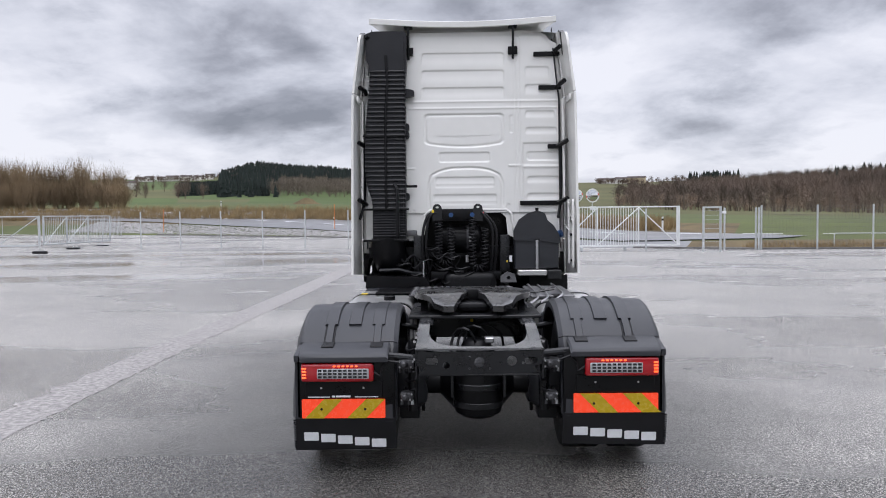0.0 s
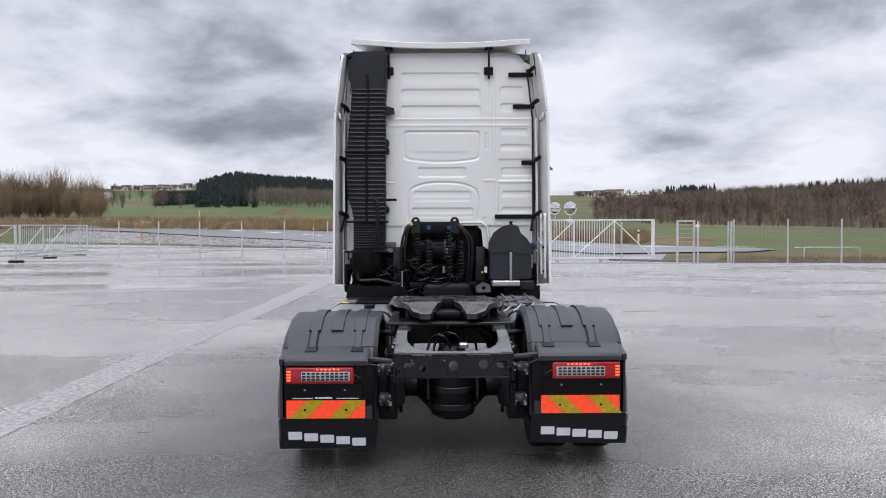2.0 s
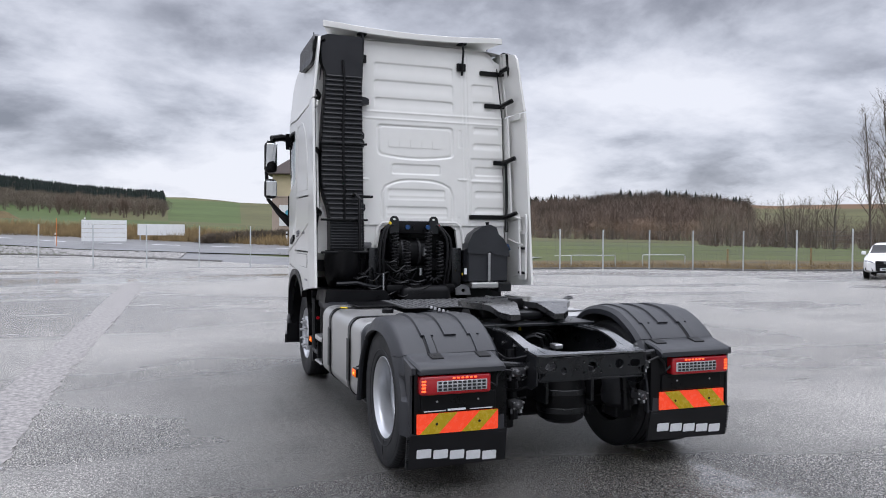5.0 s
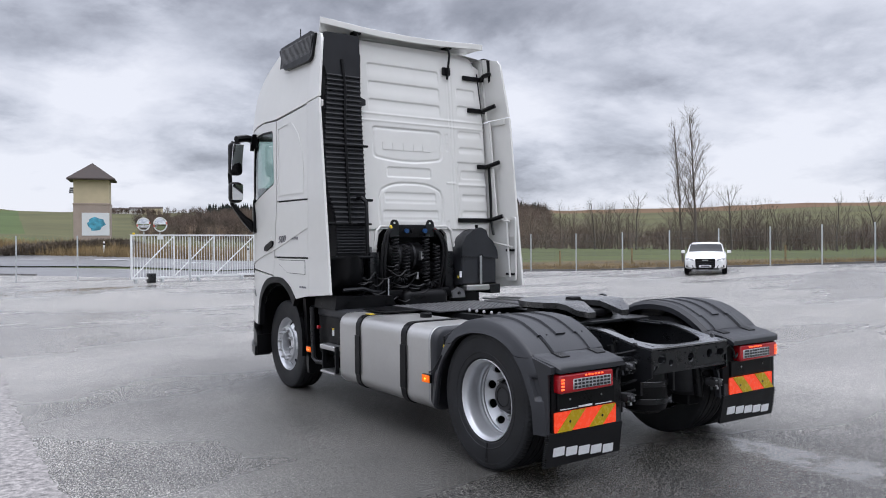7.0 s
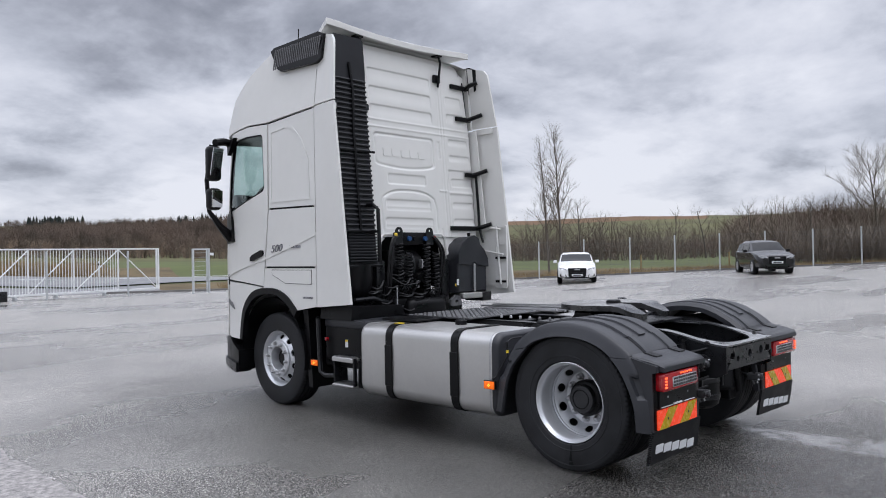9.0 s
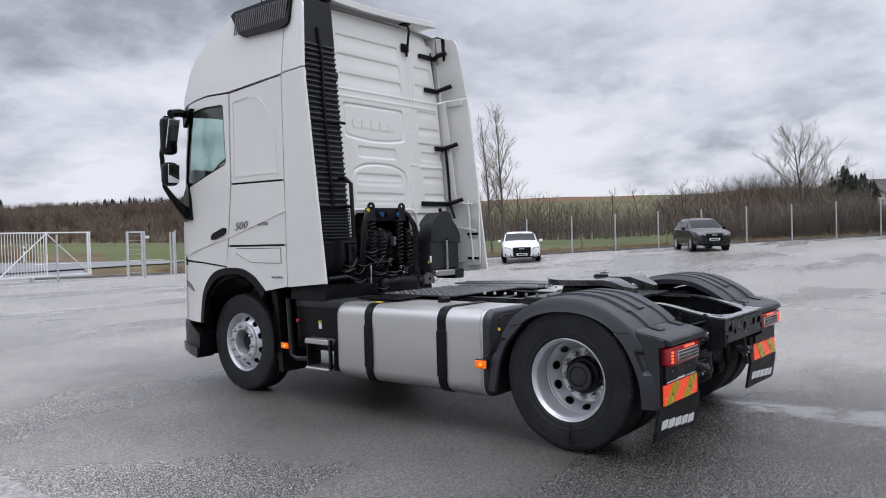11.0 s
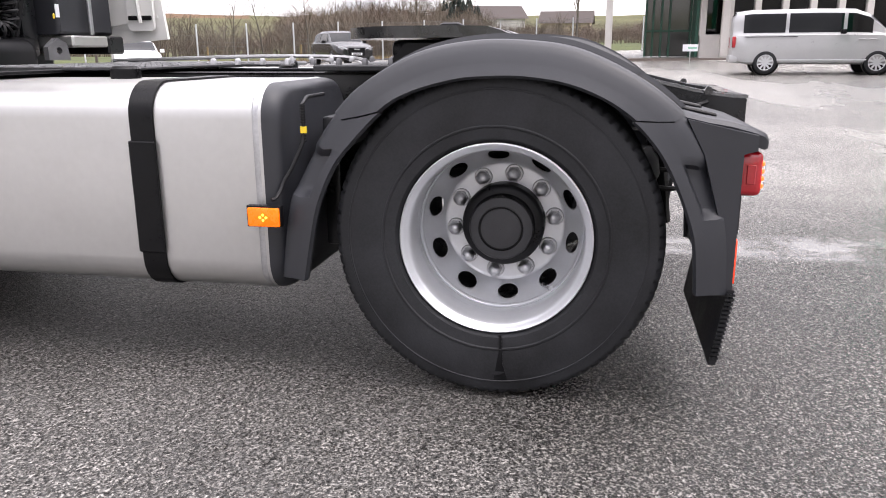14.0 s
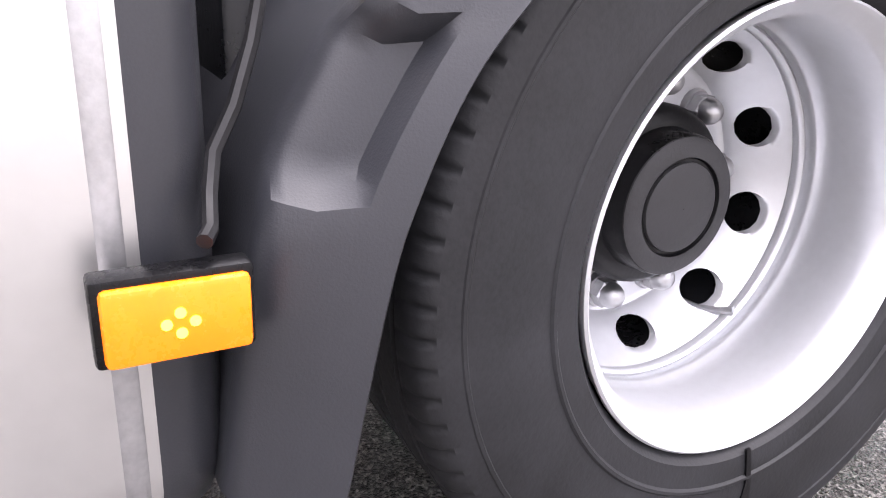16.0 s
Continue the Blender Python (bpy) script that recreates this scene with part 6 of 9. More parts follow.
def build_equipment():
    # connection board for the trailer hoses
    board = part("hose_board", box(-0.40, 0.13, 2.80, 2.85, 1.72, 1.86, 0.015, 2), M_BLACK, truck, "black trailer connection board")
    for x in (-0.365, 0.095):
        part("board_bracket", slab(dense([(x - 0.055, 1.72), (x + 0.055, 1.72), (x + 0.055, 1.85), (x + 0.045, 1.89), (x + 0.02, 1.912), (x - 0.02, 1.912), (x - 0.045, 1.89), (x - 0.055, 1.85)], 0.05), [[(x + 0.018 * math.cos(a), 1.876 + 0.012 * math.sin(a)) for a in (2 * math.pi * i / 10 for i in range(10))]], lambda u, v, w: Vector((u, 2.78 + 0.012 * w, v))), M_CHASSIS, board, "steel lifting bracket")
    for x, mat in ((-0.21, M_BLUE), (-0.13, M_BLACK), (0.03, M_BLUE)):
        part("coupling", disc((x, 2.775, 1.79), 0.026, 0.03, "y", 16), mat, board, "round hose coupling")
    part("yellow_coupling", box(-0.43, -0.40, 2.76, 2.80, 1.81, 1.85, 0.01, 1), M_YELLOW, board, "yellow air coupling")
    part("red_coupling", box(0.14, 0.17, 2.76, 2.80, 1.78, 1.82, 0.01, 1), M_REDLENS, board, "red air coupling")
    # coiled hoses
    for x0, x1, low, turns in ((-0.35, -0.21, 1.24, 27), (0.03, 0.17, 1.18, 27)):
        part("spiral_hose", coil(u_path(x0, x1, 2.80 - 0.03 * (x0 > 0), 1.74, low), turns, 0.038, 0.0085, 5), M_HOSE, truck, "black spiral trailer hose")
    for k, (x0, x1) in enumerate(((-0.46, -0.52), (-0.44, -0.48), (0.16, 0.25), (0.18, 0.29))):
        part("air_hose", tube(smooth_line([(x0 * 0.8, 2.80, 1.82), (x0, 2.77, 1.79), (x1, 2.76, 1.64), (x1 * 1.03, 2.78, 1.4), (x1 * 0.96, 2.84, 1.15), (x1, 2.86, 1.0)], 5), 0.016, 8), M_HOSE, truck, "black air hose")
    # dark tunnel with drum, frame and pipes
    part("tunnel_lining", slab([(-0.66, 1.02), (0.62, 1.02), (0.60, 1.86), (-0.64, 1.86)], (), lambda x, z, w: Vector((x, 3.30 + 0.02 * w, z))), M_BLACK, truck, "dark engine tunnel lining")
    part("filter_drum", tube([(-0.36, 3.08, 1.5), (-0.345, 3.08, 1.5), (-0.33, 3.08, 1.5), (0.10, 3.08, 1.5), (0.115, 3.08, 1.5), (0.13, 3.08, 1.5)], [0.12, 0.155, 0.165, 0.165, 0.155, 0.12], 28), M_BLACK, truck, "black filter drum")
    for x in (-0.22, -0.02):
        part("drum_band", tube([(x - 0.014, 3.08, 1.5), (x + 0.014, 3.08, 1.5)], 0.170, 28), M_DULL, truck)
    for x in (-0.58, 0.40):
        part("cab_support", box(x - 0.06, x + 0.06, 2.84, 2.96, 1.05, 1.56, 0.015, 2), M_CHASSIS, truck, "dark cab support post")
    part("cab_beam", box(-0.45, 0.36, 2.78, 2.92, 1.05, 1.15, 0.02, 2), M_BLACK, truck, "dark rear cab beam")
    part("silver_clip", box(-0.01, 0.02, 2.80, 2.86, 1.46, 1.56, 0.005, 1), M_STEEL, truck)
    part("small_valve", tube([(-0.03, 2.86, 1.33), (-0.03, 2.86, 1.25)], 0.02, 8), M_STEEL, truck)
    rng = random.Random(11)
    for k in range(16):
        x, z = -0.95 + 0.05 * k + 0.1 * rng.random(), 1.1 + 0.35 * rng.random()
        pts = [(x, 2.85 + 0.15 * rng.random(), z), (x + 0.1, 2.72, z - 0.12 + 0.1 * rng.random()), (x + 0.22, 2.75, z - 0.05), (x + 0.3 * rng.random(), 2.9, 0.98)]
        part("cable", tube(smooth_line(pts, 6), 0.007 + 0.005 * rng.random(), 6), M_HOSE, truck, "black cable")
    # silencer and intake elbow on the left
    part("intake_elbow", tube([(-0.93, 2.86, 1.53), (-0.93, 2.86, 1.40), (-0.90, 2.95, 1.26), (-0.86, 3.1, 1.2)], [0.19, 0.2, 0.2, 0.19], 20), M_BLACK, truck, "black intake elbow")
    part("lower_pipe", tube([(-1.02, 2.74, 1.17), (-0.8, 2.72, 1.18), (-0.66, 2.76, 1.14), (-0.5, 2.84, 1.12)], 0.024, 8), M_CHASSIS, truck, "dark steel pipe")
    part("hinge_block", box(-0.72, -0.60, 2.86, 2.92, 1.55, 1.62, 0.012, 2), M_CASTING, truck, "dull metal hinge block")
    part("rod", bar((-0.52, 2.66, 1.0), (-0.52, 2.66, 1.28), 0.009, 6), M_STEEL, truck)
    part("lower_wing", slab([(-1.17, 0.98), (-0.45, 1.0), (-0.5, 1.10), (-1.15, 1.12)], (), lambda x, z, w: Vector((x, 2.62 + 0.5 * w, z))), M_BLACK, truck, "black lower cab tray")
    # additive tank on the right with its cap and strap
    prof = [(0.50, 1.17), (1.00, 1.17), (1.00, 1.50), (0.97, 1.58), (0.90, 1.68), (0.865, 1.70), (0.84, 1.78), (0.76, 1.815), (0.66, 1.79), (0.56, 1.72), (0.50, 1.60)]
    bm = bmesh.new()
    rows = []
    c = (0.75, 1.48)
    for y, k in ((2.735, 0.94), (2.745, 0.98), (2.765, 1.0), (3.0, 1.0), (3.02, 0.97)):
        rows.append(ring(bm, [(c[0] + (x - c[0]) * k, y, c[1] + (z - c[1]) * k) for x, z in dense(prof, 0.06)]))
    for a, b in zip(rows, rows[1:]):
        skin(bm, a, b)
    bm.faces.new(rows[0][::-1])
    bm.faces.new(rows[-1])
    tank = part("additive_tank", bm, M_GREY, truck, "dark grey additive tank with steel strap")
    cap = [(0.49, 1.50), (0.70, 1.49), (0.73, 1.52), (0.77, 1.52), (0.80, 1.49), (1.01, 1.46), (1.0, 1.56), (0.94, 1.66), (0.87, 1.72), (0.84, 1.80), (0.76, 1.83), (0.65, 1.80), (0.55, 1.73), (0.49, 1.61)]
    part("tank_hood", slab(dense(cap, 0.05), (), lambda x, z, w: Vector((x, 2.715 + 0.05 * w, z))), M_GREY, tank, "dark grey moulded hood")
    part("tank_strap", box(0.735, 0.765, 2.70, 2.715, 1.17, 1.50, 0.004, 1), M_STEEL, tank, "bare steel strap")
    part("tank_knob", tube([(0.76, 2.80, 1.80), (0.76, 2.80, 1.86)], [0.014, 0.022], 10), M_BLACK, tank)
    part("tank_shelf", box(0.53, 0.86, 2.68, 2.98, 1.10, 1.165, 0.01, 1), M_ALU, tank, "bare metal shelf")
    part("shelf_end", box(0.862, 1.02, 2.68, 2.98, 1.06, 1.165, 0.01, 1), M_CHASSIS, tank)
    part("filler_cap", tube([(1.0, 2.80, 1.56), (1.035, 2.78, 1.575)], 0.040, 14), M_BLUE, tank, "blue filler cap")
    part("cast_bracket", slab([(0.34, 1.03), (0.52, 1.03), (0.50, 1.12), (0.42, 1.15), (0.34, 1.10)], [[(0.43 + 0.025 * math.cos(a), 1.08 + 0.02 * math.sin(a)) for a in (2 * math.pi * i / 10 for i in range(10))]], lambda x, z, w: Vector((x, 2.70 + 0.03 * w, z))), M_CASTING, truck, "dull cast bracket")
    part("yellow_plug", box(0.405, 0.42, 2.69, 2.70, 1.25, 1.28, 0.006, 1), M_YELLOW, truck, "small yellow cable plug")
    part("wire_tag", box(0.44, 0.47, 2.70, 2.705, 1.26, 1.33), M_LETTER, truck, "small white paper tag")
    # left side between the wheels: battery box, ladder step, side guard
    part("battery_box", box(-1.13, -0.50, 2.42, 3.10, 0.50, 0.95, 0.03, 3), M_BLACK, truck, "black battery box")
    part("box_lid", box(-1.15, -0.50, 2.44, 3.08, 0.90, 0.985, 0.02, 2), M_GREY, truck, "dark grey ribbed lid")
    part("warning_label", box(-1.134, -1.130, 2.725, 2.765, 0.71, 0.785), M_LETTER, truck, "small white warning label")
    part("warning_label", box(-1.136, -1.131, 2.725, 2.765, 0.765, 0.785), M_YELLOW, truck, "yellow warning strip")
    part("side_guard", tube([(-1.17, 3.16, 0.98), (-1.19, 3.13, 0.98), (-1.19, 3.11, 0.62), (-1.19, 3.10, 0.45), (-1.18, 3.04, 0.41), (-1.17, 2.86, 0.42)], 0.024, 8), M_CHASSIS, truck, "dark bent steel guard")
    steps = part("side_step", box(-1.21, -1.17, 2.54, 2.56, 0.35, 0.62, 0.004, 1), M_CHASSIS, truck, "two-tread side step")
    for z, h in ((0.575, 0.045), (0.335, 0.02)):
        tr = part("step_tread", box(-1.225, -1.03, 2.55, 2.87, z, z + h, 0.006, 1), M_ALU, steps, "bare metal step tread")
        for k in range(8):
            part("tread_tooth", box(-1.21, -1.05, 2.575 + 0.038 * k, 2.59 + 0.038 * k, z + h, z + h + 0.008), M_STEEL, tr)
    part("step_cheek", box(-1.20, -1.03, 2.86, 2.875, 0.35, 0.6, 0.004, 1), M_CHASSIS, steps)
    part("step_box", box(-1.16, -0.75, 2.42, 2.55, 0.33, 0.60, 0.02, 2), M_BLACK, truck, "black bracket beside the step")
    # rear mudguard of the front wheel
    for s in (-1, 1):
        bm = bmesh.new()
        a, b, c2 = [], [], []
        for k in range(9):
            t = k / 8
            y, z = 3.42 - 0.09 * t, 1.06 - 0.80 * t
            a.append(bm.verts.new((s * 1.165, y, z)))
            b.append(bm.verts.new((s * 1.175, y - 0.10 + 0.02 * t, z)))
            c2.append(bm.verts.new((s * 0.72, y - 0.09, z)))
        skin(bm, a, b, False)
        skin(bm, b, c2, False)
        part("front_mudguard", bm, M_BLACK, truck, "black front mudguard")
    part("red_knob", disc((-1.15, 3.02, 0.78), 0.018, -0.03, "x", 8), M_REDLENS, truck, "small red knob")
    part("underbody", box(-0.9, 0.9, 2.2, 3.3, 0.55, 0.9, 0.05, 2), M_BLACK, truck, "dark chassis equipment")
    # corrugated cable and tag behind the tank
    pts = []
    path = [(-0.95, 0.665, 0.93), (-1.12, 0.66, 0.93), (-1.175, 0.655, 0.91), (-1.18, 0.652, 0.83), (-1.185, 0.656, 0.79), (-1.20, 0.668, 0.755), (-1.215, 0.688, 0.708), (-1.225, 0.708, 0.675), (-1.24, 0.716, 0.645), (-1.265, 0.722, 0.626), (-1.28, 0.73, 0.622)]
    part("conduit", tube(path, 0.0065, 8), M_HOSE, truck, "black corrugated cable conduit")
    for k in range(14):
        z = 0.905 - 0.0085 * k
        if abs(z - 0.831) > 0.017:
            part("conduit_ring", tube([(-1.18, 0.6535, z), (-1.18, 0.6535, z + 0.004)], 0.0095, 8), M_HOSE, truck)
    part("conduit_tag", tube([(-1.18, 0.653, 0.822), (-1.18, 0.653, 0.842)], 0.0108, 10), M_YELLOW, truck, "yellow tag on the conduit")
    part("tank_bracket", box(-1.02, -0.56, 0.59, 0.65, 0.42, 0.86, 0.01, 2), M_CHASSIS, truck, "dark tank bracket")


build_equipment()

# ---- fences, gates, signs ----
M_BARK = material("grey_bark", (0.105, 0.090, 0.075), 0.9, 0, 0.3, 3, 40, 0.4)
M_TWIG = material("brown_twigs", (0.140, 0.106, 0.085), 0.95, 0, 0.35, 0.08, 2, 0.0, 0.2)
M_TAN = material("tan_twigs", (0.24, 0.175, 0.13), 0.95, 0, 0.35, 0.08, 2, 0.0, 0.2)
M_DUSK = material("dark_grey_brown_twigs", (0.085, 0.068, 0.055), 0.95, 0, 0.35, 0.08, 2, 0.0, 0.2)
M_TWIG2 = material("grey_brown_twigs", (0.145, 0.12, 0.095), 0.95, 0, 0.35, 0.08, 2, 0.0, 0.2)
M_WILLOW = material("straw_brown_willow", (0.21, 0.155, 0.095), 0.95, 0, 0.35, 0.15, 3, 0.0, 0.2)
M_FIR = material("dark_fir", (0.020, 0.027, 0.024), 0.95, 0, 0.45, 0.05, 1, 0.0, 0.2)
M_ROOF = material("dark_roof_tiles", (0.055, 0.042, 0.038), 0.8, 0, 0.25, 2, 20, 0.3)
M_CREAM = material("cream_render", (0.52, 0.44, 0.30), 0.85, 0, 0.10, 0.8, 12, 0.2)
M_PINKISH = material("weathered_render", (0.36, 0.29, 0.25), 0.85, 0, 0.15, 0.8, 12, 0.2)
M_WALLWHITE = material("white_render", (0.50, 0.48, 0.455), 0.7, 0, 0.12, 1.2, 20, 0.1)
M_WALLFAR = material("far_white_wall", (0.72, 0.70, 0.67), 0.8, 0, 0.15, 0.5, 8, 0.0)
M_STEPSTONE = material("brown_step_stone", (0.13, 0.105, 0.09), 0.5, 0, 0.2, 3, 40, 0.2)
M_GREEN = material("green_metal_cladding", (0.03, 0.36, 0.19), 0.4, 0, 0.08, 3, 60, 0.05)
M_DKGREEN = material("dark_green_frame", (0.02, 0.09, 0.06), 0.4, 0, 0.1, 5, 60, 0.05)
M_PANE = material("dark_window_pane", (0.055, 0.065, 0.07), 0.08, 0, 0.2, 2, 20, 0.0, 0.6, 0.03)
M_GLAZING = material("grey_reflecting_glazing", (0.08, 0.08, 0.075), 0.10, 0.35, 0.2, 1.5, 20, 0.0, 0.8, 0.03)
M_BLIND = material("pale_blinds", (0.55, 0.56, 0.57), 0.6, 0, 0.08, 6, 60, 0.05)
M_CARGREY = material("dark_grey_car_paint", (0.022, 0.021, 0.022), 0.22, 0.5, 0.05, 3, 60, 0.0, 0.5, 0.04, coat=0.6)
M_SILVER = material("silver_car_paint", (0.40, 0.40, 0.405), 0.30, 0.15, 0.04, 3, 20, 0.0, 0.5, 0.03, coat=0.3)
M_LAMPGLASS = material("headlamp_glass", (0.55, 0.57, 0.60), 0.12, 0.4, 0.2, 20, 80, 0.0)
M_REDWHITE = material("red_band", (0.55, 0.12, 0.09), 0.5, 0, 0.1, 10, 80, 0.0)
M_ORANGE = material("orange_rod", (0.60, 0.20, 0.05), 0.6, 0, 0.15, 10, 80, 0.0)
M_STRAW = material("dry_tufts", (0.27, 0.20, 0.105), 0.95, 0, 0.4, 0.8, 6, 0.0, 0.2)


def kerb_walk(a, b, gap):
    """Points along the kerb line from its corner a to its corner b, a gap apart."""
    out, left = [], 0.0
    for i in range(a, b):
        p, q = Vector(KERB[i]), Vector(KERB[i + 1])
        n = (q - p).length
        d = (q - p) / n
        s = left
        while s < n:
            out.append((p + d * s, d))
            s += gap
        left = s - n
    return out


def build_kerb():
    kerb = thing("kerb", "dark damp concrete kerb round the yard", "kerb", "", "structure")
    stone = finish("kerb_stone", box(-0.495, 0.495, -0.07, 0.07, -0.15, 0.09, 0.012, 1), M_KERB)
    for p, d in kerb_walk(1, 14, 1.0):
        if 0.5 < p.x < 8.6 and p.y > 33:
            continue
        ob = new("kerb_stone", stone)
        ob.parent = kerb
        ob.matrix_basis = pose(p.x, p.y, yard_z(p.x, p.y), 0, 0, math.degrees(math.atan2(d.y, d.x)))


def build_fence():
    """Wire mesh fence on galvanised posts along the right of the yard."""
    posts = [(p + Vector((-d.y, d.x)) * -0.25, d) for p, d in kerb_walk(6, 15, 2.53)]
    fence = thing("mesh_fence", "galvanised wire mesh fence along the yard edge", "fence")
    post_me = finish("post", box(-0.035, 0.035, -0.03, 0.03, 0, 2.1, 0.006, 1), M_GALV)
    bm = bmesh.new()
    for k in range(11):
        z = 0.06 + 0.198 * k
        for dy in (-0.012, 0.012):
            box(0, 1, dy - 0.003, dy + 0.003, z - 0.003, z + 0.003, 0, 1, bm)
    for k in range(41):
        box(k / 40 - 0.0006, k / 40 + 0.0006, -0.0025, 0.0025, 0.03, 2.06, 0, 1, bm)
    panel_me = finish("mesh_panel", bm, M_CASTING, 0)
    for i, (p, d) in enumerate(posts):
        ob = new("post", post_me)
        ob.parent = fence
        ob.matrix_basis = pose(p.x, p.y, yard_z(p.x, p.y), 0, 0, math.degrees(math.atan2(d.y, d.x)))
        if i + 1 < len(posts):
            q = posts[i + 1][0]
            v = q - p
            pan = new("mesh_panel", panel_me)
            pan.parent = fence
            pan.matrix_basis = pose(p.x, p.y, yard_z(p.x, p.y), 0, 0, math.degrees(math.atan2(v.y, v.x))) @ Matrix.Diagonal((v.length, 1, 1, 1))
    # slim timber stakes beyond it
    stake = finish("stake", box(-0.04, 0.04, -0.04, 0.04, 0, 0.95, 0.006, 1), M_STRAW)
    for k, (x, y) in enumerate(((27, 29.5), (30.5, 27), (36, 20.5), (39.5, 16.5), (43, 12), (45.5, 8.5))):
        ob = new("stake", stake)
        ob.matrix_basis = pose(x, y, land_z(x, y) - 0.02)
        tagged(ob, "short weathered timber stake in the grass", "stake", "stakes behind the fence")
    # bare posts of the unfinished fence
    for k in range(9):
        x, y = -18.4 + 2.46 * k, 37.7 - 0.42 * k
        ob = new("fence_post", box_mesh("fence_post", (-0.03, 0.03, -0.03, 0.03, 0, 2.12), M_GALV))
        ob.matrix_basis = pose(x, y, yard_z(x, y), 0.6 * math.sin(k * 2.1), 0.5 * math.cos(k * 1.7))
        tagged(ob, "bare galvanised fence post standing in wet asphalt", "fence post", "bare fence posts")
    # braces behind the small gate
    for x0, y0 in ((18.2, 31.6), (22.4, 31.0)):
        ob = part("guard_rail", tube([(0, 0, 0), (0, 0, 0.62), (0.06, 0, 0.68), (2.5, -0.4, 0.68), (2.56, -0.4, 0.62), (2.56, -0.4, 0)], 0.03, 6), M_GALV, None, "low galvanised guard rail in the grass")
        ob.matrix_basis = pose(x0, y0, land_z(x0 + 1.2, y0) - 0.05)
        tagged(ob, "", "guard rail", "guard rails")


def box_mesh(name, b, mat, bevel=0.006):
    return finish(name, box(*b, bevel, 1), mat)


def lattice_gate(name, label, length, height, open_from, at, bars=0.13, mat=None, braces=()):
    """A framed gate of upright bars; no bars past open_from."""
    mat = mat or M_GATEWHITE
    g = thing(name, label, "gate", at=at)
    part("bottom_rail", box(0, length, -0.045, 0.045, 0.17, 0.26, 0.008, 1), mat, g)
    part("top_rail", box(0, length, -0.035, 0.035, height - 0.06, height, 0.008, 1), mat, g)
    for x in (0.04, length - 0.04):
        part("end_post", box(x - 0.04, x + 0.04, -0.04, 0.04, 0.2, height, 0.006, 1), mat, g)
    me = finish("bar", box(-0.011, 0.011, -0.010, 0.010, 0.27, height - 0.07), mat)
    x = 0.16
    while x < open_from:
        ob = new("bar", me)
        ob.parent = g
        ob.matrix_basis = pose(x, 0, 0)
        x += bars
    for x0, x1, up in braces:
        part("brace", bar((x0, -0.03, 0.26 if up else height - 0.06), (x1, -0.03, height - 0.06 if up else 0.26), 0.026, 6), mat, g)
        part("upright", box(max(x0, x1) - 0.028, max(x0, x1) + 0.028, -0.035, 0.035, 0.2, height - 0.02, 0.005, 1), mat, g)
    return g


